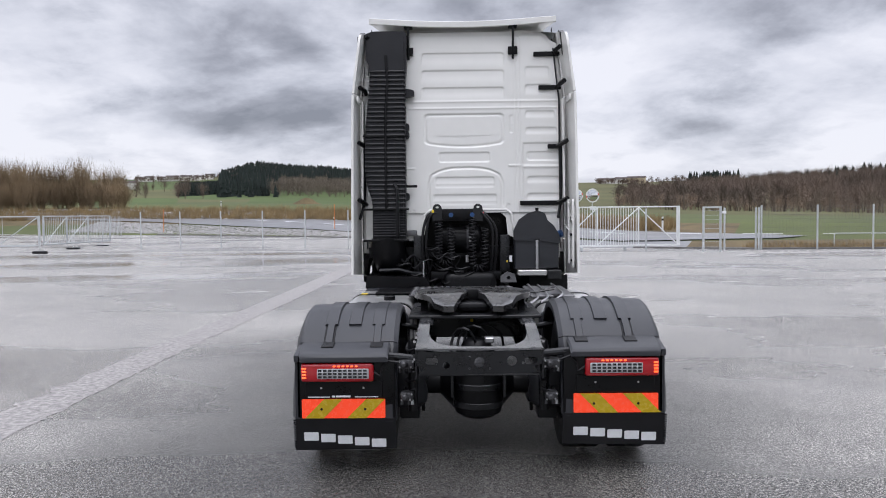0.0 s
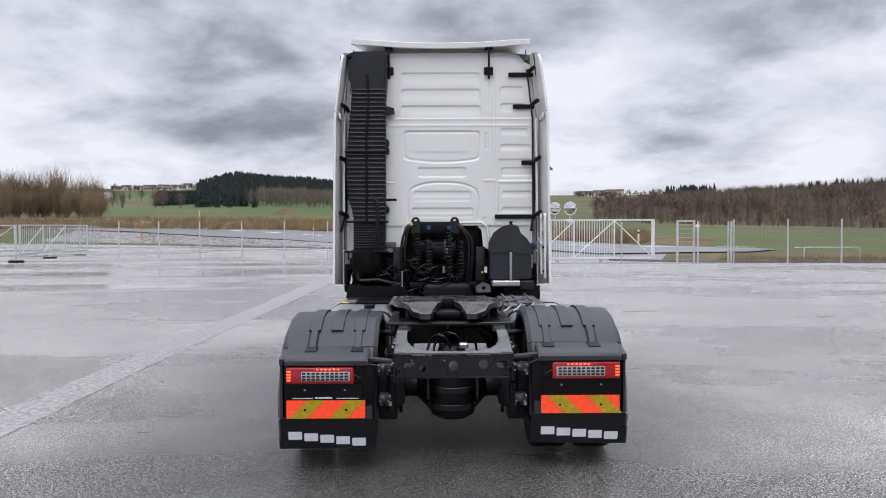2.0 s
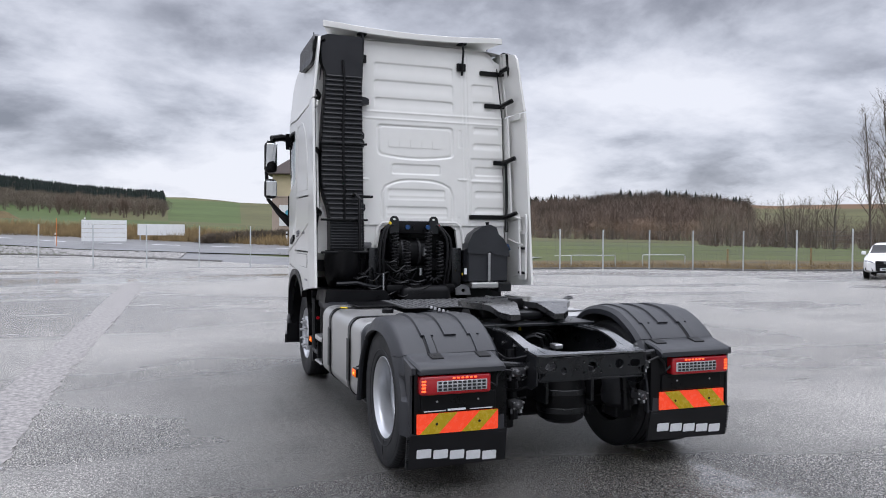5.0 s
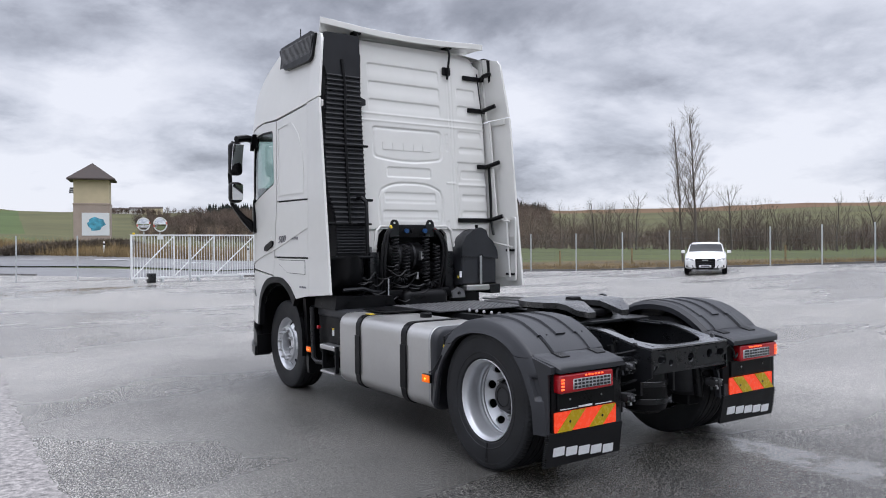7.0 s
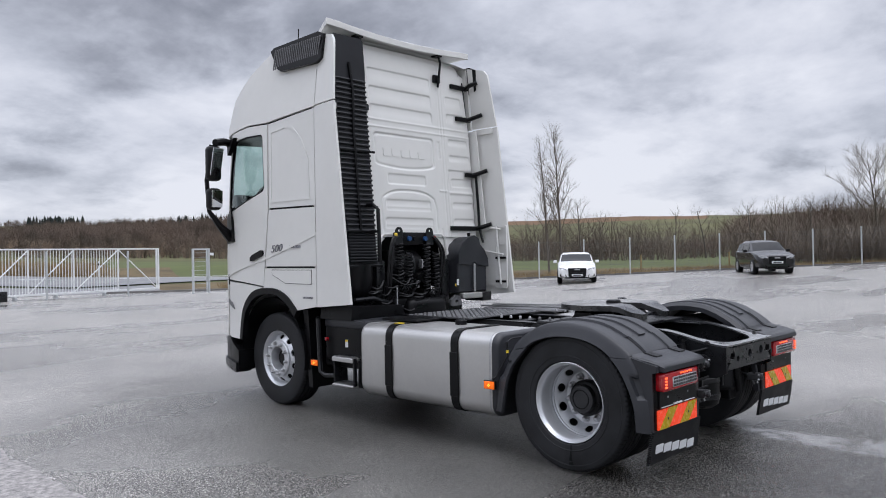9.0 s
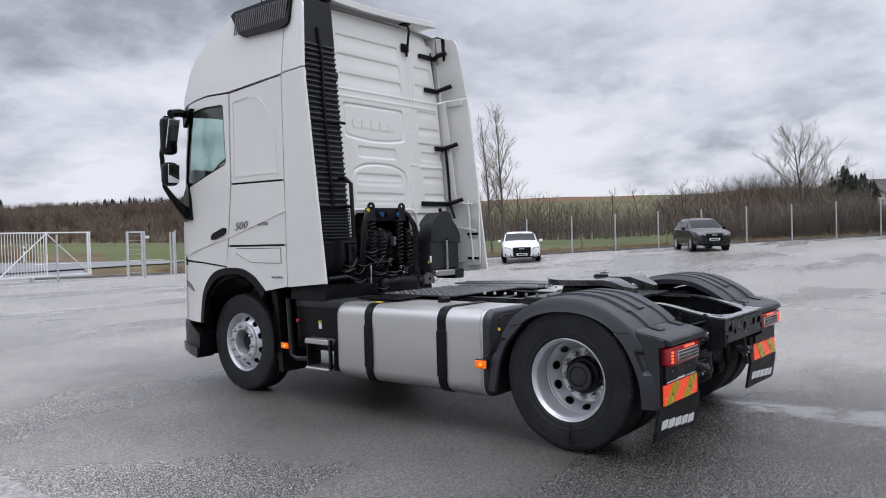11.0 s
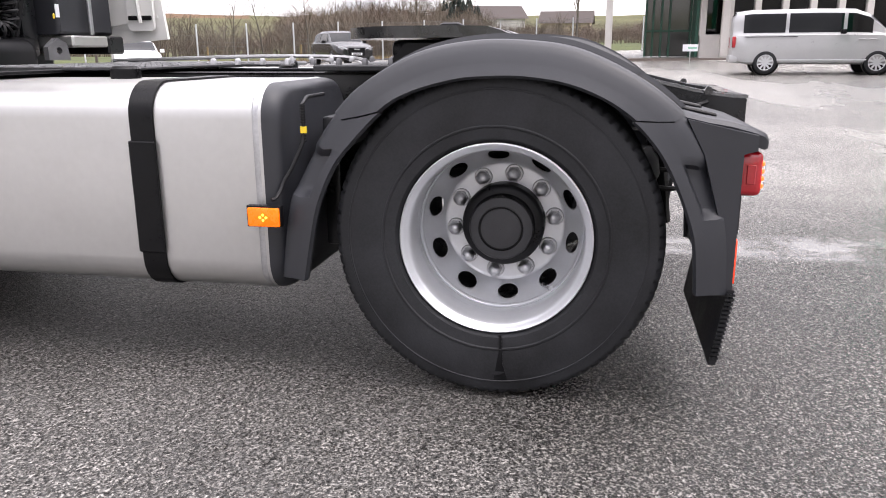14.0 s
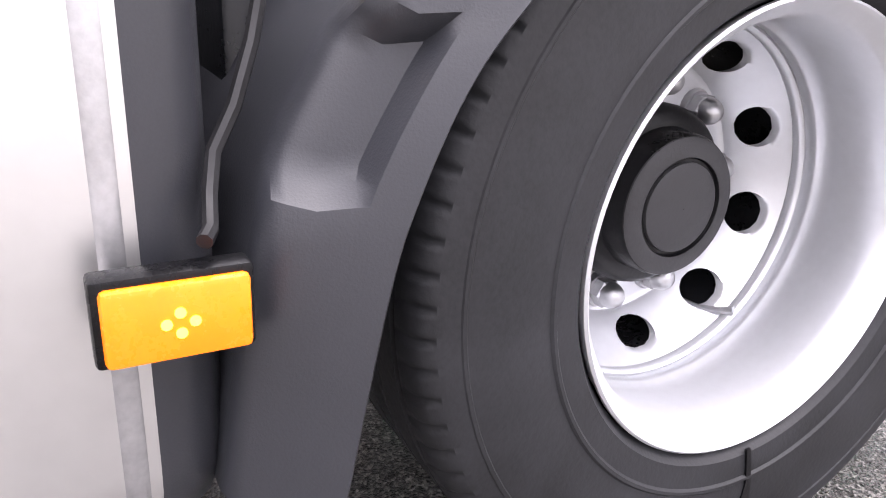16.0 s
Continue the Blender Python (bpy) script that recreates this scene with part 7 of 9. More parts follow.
def build_gates():
    a, b = Vector((2.75, 30.3)), Vector((10.75, 31.75))
    d = b - a
    g = lattice_gate("sliding_gate", "white steel sliding gate with diagonal braces", d.length, 2.12, 6.0, pose(a.x, a.y, 0.0, 0, 0, math.degrees(math.atan2(d.y, d.x))), 0.13, M_GATEWHITE, ((0.1, 1.95, True), (1.95, 3.9, True), (3.9, 6.0, True), (8.0, 6.0, True)))
    part("roller_housing", box(0.75, 1.05, -0.18, 0.18, 0, 0.42, 0.03, 2), M_CHASSIS, g, "dark gate roller housing")
    for x in (0.2, 1.4, 3.1, 5.3):
        part("gate_foot", box(x - 0.05, x + 0.05, -0.1, 0.1, -0.02, 0.17, 0.01, 1), M_GALV, g)
    part("lamp", box(0.1, 0.2, -0.05, 0.05, 2.12, 2.2, 0.02, 2), M_YELLOW, g, "small amber warning lamp")
    # pedestrian gate and its pair of posts
    pg = thing("pedestrian_gate", "galvanised pedestrian gate frame beside the fence", "gate", at=pose(11.0, 28.9, 0.05, 0, 0, -4))
    for x in (0.0, 0.75):
        part("gate_post", box(x - 0.045, x + 0.045, -0.045, 0.045, -0.06, 2.0, 0.008, 1), M_GALV, pg)
    part("lintel", box(-0.045, 0.795, -0.03, 0.03, 1.93, 2.0, 0.006, 1), M_GALV, pg)
    for k in range(9):
        part("gate_wire", box(0.05, 0.70, -0.006, 0.006, 0.2 + 0.2 * k, 0.212 + 0.2 * k), M_GALV, pg)
    part("gate_notice", box(0.82, 1.0, -0.01, 0.01, 1.68, 1.8, 0.002, 1), M_LETTER, pg, "small white notice")
    for x, y in ((12.4, 30.2), (13.9, 30.3), (14.0, 30.2), (5.3, 30.4), (8.9, 30.9)):
        ob = new("fence_post", box_mesh("fence_post", (-0.035, 0.035, -0.035, 0.035, 0, 2.0), M_GALV))
        ob.matrix_basis = pose(x, y, 0)
        tagged(ob, "galvanised fence post near the sliding gate", "fence post", "gate posts")
    # far double gate and the loose fence panels with rubber feet
    a, b = Vector((-24.8, 39.0)), Vector((-24.2, 46.5))
    d = b - a
    lattice_gate("far_gate", "grey steel bar gate standing open", d.length, 1.95, 9, pose(a.x, a.y, 0.05, 0, 0, math.degrees(math.atan2(d.y, d.x))), 0.18, M_GALV, ((0.1, 2.4, True), (2.4, 4.8, True)))
    lattice_gate("far_gate_leaf", "grey steel gate leaf swung aside", 2.4, 1.95, 0.5, pose(-27.0, 38.0, 0.03, 0, 0, 10), 0.18, M_GALV, ((0.1, 2.3, True),))
    for x, y in ((-21.8, 33.2), (-22.4, 37.8), (-22.5, 41.7), (-23.5, 29.5)):
        p = thing("panel_stand", "galvanised site fence upright in a black rubber foot", "fence stand", "site fence stands", at=pose(x, y, 0))
        part("foot", box(-0.36, 0.36, -0.12, 0.12, 0, 0.14, 0.02, 1), M_FLAP, p, "black rubber foot")
        part("upright", tube([(0, 0, 0.1), (0, 0, 2.0)], 0.022, 8), M_GALV, p)
    # round road mirrors on poles
    for x, y, s in ((11.75, 61.5, 0.62), (10.3, 61.0, 0.56)):
        z = land_z(x, y)
        t = thing("road_mirror", "round traffic mirror with red and white rim on a pole", "mirror", "road mirrors", at=pose(x, y, z, 0, 0, 12 if s > 0.6 else -30))
        top = 3.37 - z
        part("pole", tube([(0, 0.08, -0.2), (0, 0.08, top + 0.2)], 0.04, 8), M_GALV, t)
        part("mirror_face", lathe_y((0, -0.02, top), [(0.001, -0.03), (s * 0.45, -0.022), (s * 0.86, 0.01)]), M_MIRROR, t, "convex mirror")
        for k in range(16):
            seg = slab([(s * r * math.cos(a), s * r * math.sin(a)) for r, a in ((0.84, 2 * math.pi * k / 16), (1.0, 2 * math.pi * k / 16), (1.0, 2 * math.pi * (k + 1) / 16), (0.84, 2 * math.pi * (k + 1) / 16))], (), lambda u, v, w: Vector((u, -0.03 + 0.05 * w, top + v)))
            part("rim_segment", seg, M_REDWHITE if k % 8 == 0 else M_GATEWHITE, t)
        if s > 0.6:
            part("sign_plate", box(-0.25, 0.25, -0.02, 0.02, top - 1.25, top - 0.95, 0.004, 1), M_LETTER, t, "small plate under the mirror")
    # white board and delineators along the road
    bx, by = -7.2, 58.5
    bd = thing("notice_board", "white slatted back of a board by the road", "board", at=pose(bx, by, land_z(bx, by)))
    for k in range(5):
        part("slat", box(-1.6, 1.6, -0.02, 0.02, 0.25 + 0.33 * k, 0.56 + 0.33 * k, 0.006, 1), M_GATEWHITE, bd)
    for x in (-1.5, 1.5):
        part("leg", box(x - 0.04, x + 0.04, 0.02, 0.08, -0.1, 1.9, 0.005, 1), M_GALV, bd)
    bx, by = -3.5, 60.5
    bd = thing("notice_board", "long low white board by the road", "board", at=pose(bx, by, land_z(bx, by)))
    part("panel", box(-1.4, 2.2, -0.02, 0.02, 0.5, 1.4, 0.006, 1), M_GATEWHITE, bd)
    for x in (-1.2, 2.0):
        part("leg", box(x - 0.04, x + 0.04, 0.02, 0.08, -0.1, 1.4, 0.005, 1), M_GALV, bd)
    for x, y in ((-10.5, 58.0), (-9.8, 72.0), (-30, 90), (6, 54), (14, 47)):
        dl = thing("road_delineator", "white plastic road delineator post", "road post", "road delineators", at=pose(x, y, land_z(x, y)))
        part("body", box(-0.06, 0.06, -0.04, 0.04, -0.1, 1.0, 0.02, 1), M_GATEWHITE, dl)
        part("band", box(-0.062, 0.062, -0.042, 0.042, 0.72, 0.86, 0.01, 1), M_BLACK, dl)
    for x, y in ((-10.4, 57.6), (-26.5, 62)):
        ob = part("snow_rod", tube([(0, 0, -0.1), (0, 0, 2.1)], 0.03, 6), M_ORANGE, None, "orange snow marker rod beside the road")
        ob.matrix_basis = pose(x, y, land_z(x, y))
        tagged(ob, "", "marker rod", "snow rods")


def lathe_y(c, prof, segs=28):
    bm = lathe(prof, segs)
    bm.transform(Matrix.Translation(c) @ Matrix(((0, 1, 0, 0), (1, 0, 0, 0), (0, 0, 1, 0), (0, 0, 0, 1))))
    return bm


build_kerb()
build_fence()
build_gates()


# ---- gravel, tufts ----
def scatter(name, label, category, mat, spots, maker, seed, smooth=0):
    rng = random.Random(seed)
    verts, faces = [], []
    for x, y, s in spots(rng):
        v, f = maker(rng, s)
        z = land_z(x, y)
        a = rng.random() * 6.283
        c, sn = math.cos(a), math.sin(a)
        o = len(verts)
        verts += [(x + p[0] * c - p[1] * sn, y + p[0] * sn + p[1] * c, z + p[2]) for p in v]
        faces += [tuple(i + o for i in q) for q in f]
    me = bpy.data.meshes.new(name)
    me.from_pydata(verts, [], faces)
    me.materials.append(mat)
    return tagged(new(name, me), label, category, "", "stuff")


def pebble(rng, s):
    v = [((rng.random() - 0.5) * 0.3 * s + dx * s, (rng.random() - 0.5) * 0.3 * s + dy * s, dz * s * 0.7) for dx, dy, dz in ((0.5, 0, 0.2), (0, 0.5, 0.2), (-0.5, 0, 0.2), (0, -0.5, 0.2), (0, 0, 0.6), (0, 0, -0.2))]
    return v, [(0, 1, 4), (1, 2, 4), (2, 3, 4), (3, 0, 4), (1, 0, 5), (2, 1, 5), (3, 2, 5), (0, 3, 5)]


def tuft(rng, s):
    v, f = [], []
    for k in range(7):
        a, l = rng.random() * 6.283, s * (0.6 + 0.6 * rng.random())
        bx, by = 0.25 * s * math.cos(a), 0.25 * s * math.sin(a)
        o = len(v)
        v += [(bx - 0.03 * s, by, -0.05), (bx + 0.03 * s, by, -0.05), (bx * 2.2 + 0.15 * s * (rng.random() - 0.5), by * 2.2, l)]
        f.append((o, o + 1, o + 2))
    return v, f


def gravel_spots(rng):
    out = []
    lo, hi = [(-38, 66.5), (-26, 60.8), (-8, 50.6), (-2, 44.8)], [(-38, 74), (-30, 70.5), (-10.8, 56), (-1.5, 48.5)]
    for k in range(9000):
        t, u = rng.random() * 2.999, rng.random()
        i, f = int(t), t % 1
        ax, ay = lo[i][0] + (lo[i + 1][0] - lo[i][0]) * f, lo[i][1] + (lo[i + 1][1] - lo[i][1]) * f
        bx, by = hi[i][0] + (hi[i + 1][0] - hi[i][0]) * f, hi[i][1] + (hi[i + 1][1] - hi[i][1]) * f
        out.append((ax + (bx - ax) * u, ay + (by - ay) * u, 0.10 + 0.18 * rng.random()))
    return out


def bank_spots(rng):
    out = []
    for k in range(9000):
        az = -42 + 60 * rng.random()
        r = kerb_reach(az) + 15.5 + 7.5 * rng.random() ** 1.3
        x, y = polar(az, r)
        out.append((x, y, 0.35 + 0.5 * rng.random()))
    for k in range(4500):
        az = 24 + 58 * rng.random()
        x, y = polar(az, kerb_reach(az) + 0.3 + 3.0 * rng.random() ** 2)
        out.append((x, y, 0.10 + 0.22 * rng.random()))
    return out


scatter("gravel", "pale crushed stone bed beside the kerb", "gravel", M_GRAVEL, gravel_spots, pebble, 5)
scatter("dry_grass", "dry straw coloured grass tufts on the banks", "grass", M_STRAW, bank_spots, tuft, 6)

# ---- trees and woods ----


def branch_tree(rng, h, lean=0.0, limbs=7, spread=0.9, fork=5, twigs=5, base=0.25, r0=0.02, up=0.55, thick=1.0):
    """Bare tree as plain lists: trunk, limbs, branches and twigs, each a tapered three-sided bar."""
    verts, faces = [], []

    def seg(p, q, ra, rb, sides=3):
        d = (q - p)
        if d.length < 1e-6:
            return
        u, v = frame_of(d)
        o = len(verts)
        for c, r in ((p, ra), (q, rb)):
            for k in range(sides):
                a = 2 * math.pi * k / sides
                verts.append(tuple(c + (u * math.cos(a) + v * math.sin(a)) * r))
        for k in range(sides):
            j = (k + 1) % sides
            faces.append((o + k, o + j, o + sides + j, o + sides + k))

    def wander(p, d, length, ra, rb, n, bend, sides):
        pts = [p]
        for k in range(n):
            d = (d + Vector((rng.gauss(0, bend), rng.gauss(0, bend), rng.gauss(0, bend * 0.5) + 0.06))).normalized()
            q = pts[-1] + d * (length / n)
            seg(pts[-1], q, ra + (rb - ra) * k / n, ra + (rb - ra) * (k + 1) / n, sides)
            pts.append(q)
        return pts, d

    R = h * r0 * thick
    trunk, _ = wander(Vector((0, 0, -0.2)), Vector((lean, 0, 1)), h * 0.92, R, R * 0.22, 9, 0.05, 6)
    for i in range(limbs):
        f = base + (0.95 - base) * (i + rng.random() * 0.6) / limbs
        k = min(len(trunk) - 2, int(f * 9))
        p = trunk[k].lerp(trunk[k + 1], f * 9 - k)
        a = i * 2.4 + rng.random()
        ln = h * (0.42 - 0.26 * f) * spread * (0.8 + 0.5 * rng.random())
        d = Vector((math.cos(a), math.sin(a), up + 0.5 * f + 0.2 * rng.random())).normalized()
        rl = R * (0.5 - 0.33 * f)
        limb, _ = wander(p, d, ln, rl, rl * 0.25, 4, 0.12, 4)
        for j in range(fork):
            g = 0.25 + 0.75 * (j + rng.random()) / fork
            k2 = min(3, int(g * 4))
            p2 = limb[k2].lerp(limb[k2 + 1], min(1, g * 4 - k2))
            d2 = (d + Vector((rng.gauss(0, 0.55), rng.gauss(0, 0.55), rng.gauss(0.25, 0.35)))).normalized()
            l2 = ln * (0.55 - 0.25 * g) * (0.7 + 0.6 * rng.random())
            br, dd = wander(p2, d2, l2, rl * 0.4, rl * 0.14, 2, 0.15, 3)
            for t in range(twigs):
                q = br[1].lerp(br[2], rng.random()) if t else br[2]
                d3 = (dd + Vector((rng.gauss(0, 0.5), rng.gauss(0, 0.5), rng.gauss(0.25, 0.35)))).normalized()
                seg(q, q + d3 * l2 * (0.45 + 0.5 * rng.random()), rl * 0.15, rl * 0.05)
    return verts, faces


def fir(rng, h):
    verts, faces = [], []
    for k in range(5):
        z0, z1 = h * (0.08 + 0.17 * k), h * min(1.0, 0.40 + 0.16 * k)
        r = h * (0.20 - 0.032 * k) * (0.85 + 0.3 * rng.random())
        o, n = len(verts), 9
        for i in range(n):
            a = 2 * math.pi * i / n + rng.random() * 0.4
            rr = r * (0.7 + 0.6 * rng.random())
            verts.append((rr * math.cos(a), rr * math.sin(a), z0 - 0.05 * h * rng.random()))
        verts.append((0, 0, z1))
        faces += [(o + i, o + (i + 1) % n, o + n) for i in range(n)]
    return verts, faces


def fuzz(rng, h, w=0.34, n=110, t=0.012, up=0.1, spray=0.13):
    """A far leafless crown: many slender sprays fanning out of a stem."""
    verts, faces = [(-0.02 * h, 0, 0), (0.02 * h, 0, 0), (0, 0.03 * h, 0), (0, 0, h * 0.8)], [(0, 1, 3), (1, 2, 3), (2, 0, 3)]
    lobes = [(rng.random() * 6.283, 0.75 + 0.5 * rng.random()) for _ in range(4)]
    for k in range(n):
        # a spot in a lobed crown, and a fine spray that leans up and out of it
        a, f = rng.random() * 6.283, rng.random() ** 0.55
        el = math.asin(2 * rng.random() - 1)
        lobe = sum(q * max(0.0, math.cos(a - c)) ** 2 for c, q in lobes) * 0.5 + 0.55
        p = Vector((w * h * f * lobe * math.cos(a) * math.cos(el), w * h * f * lobe * math.sin(a) * math.cos(el), h * (0.53 + 0.36 * f * math.sin(el) * min(1.1, 0.6 + 0.4 * lobe))))
        d = (p - Vector((0, 0, 0.12 * h))).normalized() + Vector((rng.gauss(0, 0.5), rng.gauss(0, 0.5), up + rng.gauss(0, 0.35)))
        q = p + d.normalized() * h * spray * (1 + 0.9 * rng.random())
        p = p - d.normalized() * h * 0.10
        sd = Vector((-math.sin(a), math.cos(a), rng.gauss(0, 0.3))) * h * t
        o = len(verts)
        verts += [tuple(p - sd), tuple(p + sd), tuple(q)]
        faces.append((o, o + 1, o + 2))
    for k in range(3):
        a, rr = rng.random() * 6.283, w * h * 0.5 * rng.random()
        c = Vector((rr * math.cos(a), rr * math.sin(a), 0))
        o = len(verts)
        verts += [tuple(c * 0.3 - Vector((0.009 * h, 0, 0))), tuple(c * 0.3 + Vector((0.009 * h, 0, 0))), tuple(c * 1.4 + Vector((0, 0, 0.75 * h)))]
        faces.append((o, o + 1, o + 2))
    return verts, faces


def lone_tree(name, label, data, x, y, turn=0.0, scale=1.0):
    t = thing(name, label, "tree", at=pose(x, y, land_z(x, y) - 0.1, 0, 0, turn) @ Matrix.Scale(scale, 4))
    v, f = data
    # trunk is the first nine lengths, six sides each
    nt = 9 * 6
    for nm, faces, mat in (("trunk", f[:nt], M_BARK), ("crown", f[nt:], M_TWIG2)):
        used = sorted(set(i for q in faces for i in q))
        back = {i: k for k, i in enumerate(used)}
        me = bpy.data.meshes.new(nm)
        me.from_pydata([v[i] for i in used], [], [tuple(back[i] for i in q) for q in faces])
        me.materials.append(mat)
        ob = new(nm, me)
        ob.parent = t
    return t


def woods(name, label, mat, variants, spots):
    arrs = [(np.array(v), f) for v, f in variants]
    verts, faces = [], []
    n = 0
    for k, (x, y, s, turn) in enumerate(spots):
        v, f = arrs[k % len(arrs)]
        c, sn = math.cos(turn), math.sin(turn)
        p = v * s
        q = np.stack([p[:, 0] * c - p[:, 1] * sn + x, p[:, 0] * sn + p[:, 1] * c + y, p[:, 2] + land_z(x, y) - 0.3], 1)
        verts.append(q)
        faces += [tuple(i + n for i in g) for g in f]
        n += len(v)
    me = bpy.data.meshes.new(name)
    me.from_pydata(np.concatenate(verts).tolist(), [], faces)
    me.materials.append(mat)
    return tagged(new(name, me), label, "woods", "", "stuff")


def build_trees():
    rng = random.Random(21)
    # twin-stemmed tree behind the white car, the broad tree, and single trees in the belt
    lone_tree("bare_tree", "tall slender leafless tree behind the fence", branch_tree(rng, 9.8, 0.02, 24, 0.55, 7, 8, 0.24, 0.009, 1.9), 32.7, 23.95, 20)
    lone_tree("bare_tree", "slender leafless tree beside its twin", branch_tree(rng, 9.2, -0.02, 22, 0.5, 7, 8, 0.26, 0.008, 1.9), 32.2, 24.6, 150)
    x, y = polar(74.6, 88)
    lone_tree("broad_tree", "broad leafless tree with fine twigs", branch_tree(rng, 10.6, 0.0, 22, 1.30, 9, 9, 0.16, 0.014, 0.7), x, y, 40)
    for az, r, h in ((44.5, 84, 6.0), (47.5, 80, 6.5), (52, 88, 5.5), (54.2, 82, 7.2), (56, 92, 6.0), (61, 74, 5.2), (63.5, 90, 6.3), (66.5, 84, 6.2), (70.5, 92, 6.5), (58.5, 98, 5.0)):
        x, y = polar(az, r)
        lone_tree("bare_tree", "leafless tree in the hollow behind the fence", branch_tree(rng, h, rng.gauss(0, 0.05), 10, 1.0, 5, 5, 0.2, 0.019, 0.6), x, y, rng.random() * 360)
    x, y = polar(86.2, 95)
    lone_tree("birch_tree", "pale leafless birch behind the office", branch_tree(rng, 14.5, 0.0, 14, 0.8, 6, 6, 0.25, 0.012, 0.9), x, y, 10)
    for az, r, h in ((76.8, 90, 5.2), (77.5, 93, 6.3), (78.3, 95, 5.8), (78.9, 97, 4.8)):
        x, y = polar(az, r)
        t = thing("fir_tree", "dark green fir beside the house", "tree", "firs by the house", at=pose(x, y, land_z(x, y), 0, 0, az * 9))
        for nm in ("crown",):
            bm = bmesh.new()
            for k in range(34):
                v, f = fir(rng, h * (0.14 + 0.1 * rng.random()))
                z = h * (0.05 + 0.78 * (k / 34))
                a, rr = rng.random() * 6.28, 1.5 * (1 - z / h * 0.8) * rng.random() ** 0.5
                o = [bm.verts.new((p[0] * 1.6 + rr * math.cos(a), p[1] * 1.6 + rr * math.sin(a), p[2] + z)) for p in v]
                for q in f:
                    bm.faces.new([o[i] for i in q])
            part(nm, bm, M_FIR, t, smooth=0)
        part("trunk", tube([(0, 0, -0.2), (0, 0, h * 0.6)], [0.18, 0.08], 8), M_BARK, t)
    near = [branch_tree(rng, 1.0, rng.gauss(0, 0.06), 9, 1.0, 5, 5, 0.18, 0.014, 0.7, 1.0) for _ in range(5)]
    soft = [fuzz(rng, 1.0, 0.32 + 0.1 * rng.random(), 300, 0.0042) for _ in range(6)]
    round_crowns = [fuzz(rng, 1.0, 0.40 + 0.12 * rng.random(), 320, 0.0045, -0.1, 0.06) for _ in range(6)]
    # belt of thin young trees in the hollow
    spots = []
    for k in range(330):
        az = 39 + 44 * rng.random()
        r = 84 + 45 * rng.random()
        if 46 < az < 66 and rng.random() < 0.12 or 78.5 < az < 84:
            continue
        x, y = polar(az, r)
        spots.append((x, y, 4.6 + 3.0 * rng.random() + (1.5 if az > 68 else 0), rng.random() * 6.28))
    woods("tree_belt", "belt of leafless grey-brown trees in the hollow", M_TWIG2, near, spots)
    spots = []
    for k in range(1150):
        az = 38.5 + 54 * rng.random() ** 0.9
        r = 92 + 60 * rng.random()
        if 77.8 < az < 82.5 and r > 100:
            continue
        if az > 68 or rng.random() < 0.62:
            x, y = polar(az, r)
            spots.append((x, y, (2.4 if az < 65 else 2.8 if az < 78.5 else 1.6) + (2.2 if az < 65 or az > 78.5 else 5.0) * rng.random() ** 1.7, rng.random() * 6.28))
    woods("thicket", "brown leafless thicket behind the fence", M_TWIG, round_crowns, spots)
    # undergrowth right behind the fence
    spots = []
    for k in range(760):
        az = 66 + 27 * rng.random()
        x, y = polar(az, kerb_reach(az) + 2.5 + 26 * rng.random() ** 1.3)
        if x > 33 and y < 3:
            continue
        spots.append((x, y, (0.7 + 3.0 * rng.random() ** 1.8) * (0.75 if 78.5 < az < 84 else 1.0), rng.random() * 6.28))
    woods("undergrowth", "olive brown leafless undergrowth along the fence", M_TWIG2, soft, spots)
    # clipped hedge beyond the entrance
    spots = []
    for k in range(150):
        x, y = polar(2.0 + 8.0 * k / 150, 61 + 1.6 * rng.random())
        spots.append((x, y, 0.95 + 0.35 * rng.random(), rng.random() * 6.28))
    woods("hedge", "low dense olive brown hedge beyond the entrance", M_TWIG2, [fuzz(rng, 1.0, 0.6, 260, 0.02) for _ in range(3)], spots)
    # wooded slope to the right of the gate: mixed brown, tan edges, a dark crest
    mixed = {M_TWIG: [], M_TAN: [], M_DUSK: [], M_FIR: []}
    for k in range(2900):
        az = 12.0 + 30 * rng.random()
        f = rng.random()
        r = 232 + 380 * f
        edge = smoothstep(12, 20, az)
        if rng.random() > 0.35 + 0.65 * edge:
            continue
        x, y = polar(az, r)
        patch = noise.noise((x * 0.018, y * 0.018, 5.0))
        mat = M_TAN if (f < 0.16 and rng.random() < 0.6) or patch > 0.38 else M_DUSK if patch < -0.15 or f > 0.8 else M_TWIG
        if f > 0.72 and az > 24 and rng.random() < 0.22:
            mat = M_FIR
        h = (4.0 + 7.5 * rng.random() ** 1.4) * (0.72 + 0.28 * edge) + 3.0 * smoothstep(27, 34, az)
        mixed[mat].append((x, y, h * (0.72 if mat is M_TAN else 1.0), rng.random() * 6.28))
    firs = [fir(rng, 1.0) for _ in range(6)]
    for mat, label in ((M_TWIG, "leafless brown woods on the slope"), (M_TAN, "tan young growth at the edge of the woods"), (M_DUSK, "dark leafless woods on the crest"), (M_FIR, "single dark firs among the woods")):
        woods("wooded_slope", label, mat, firs if mat is M_FIR else round_crowns if mat is M_TAN else soft + round_crowns[:3], mixed[mat])
    spots = []
    for k in range(70):
        az = 13.5 + 28 * rng.random()
        x, y = polar(az, 205 + 50 * rng.random())
        spots.append((x, y, 5.5 + 3.5 * rng.random(), rng.random() * 6.28))
    woods("wood_edge", "leafless trees at the edge of the woods", M_TWIG2, near, spots)
    # wooded hill: firs above, bare trees below, a dark fir plantation lower left
    spots, bare = [], []
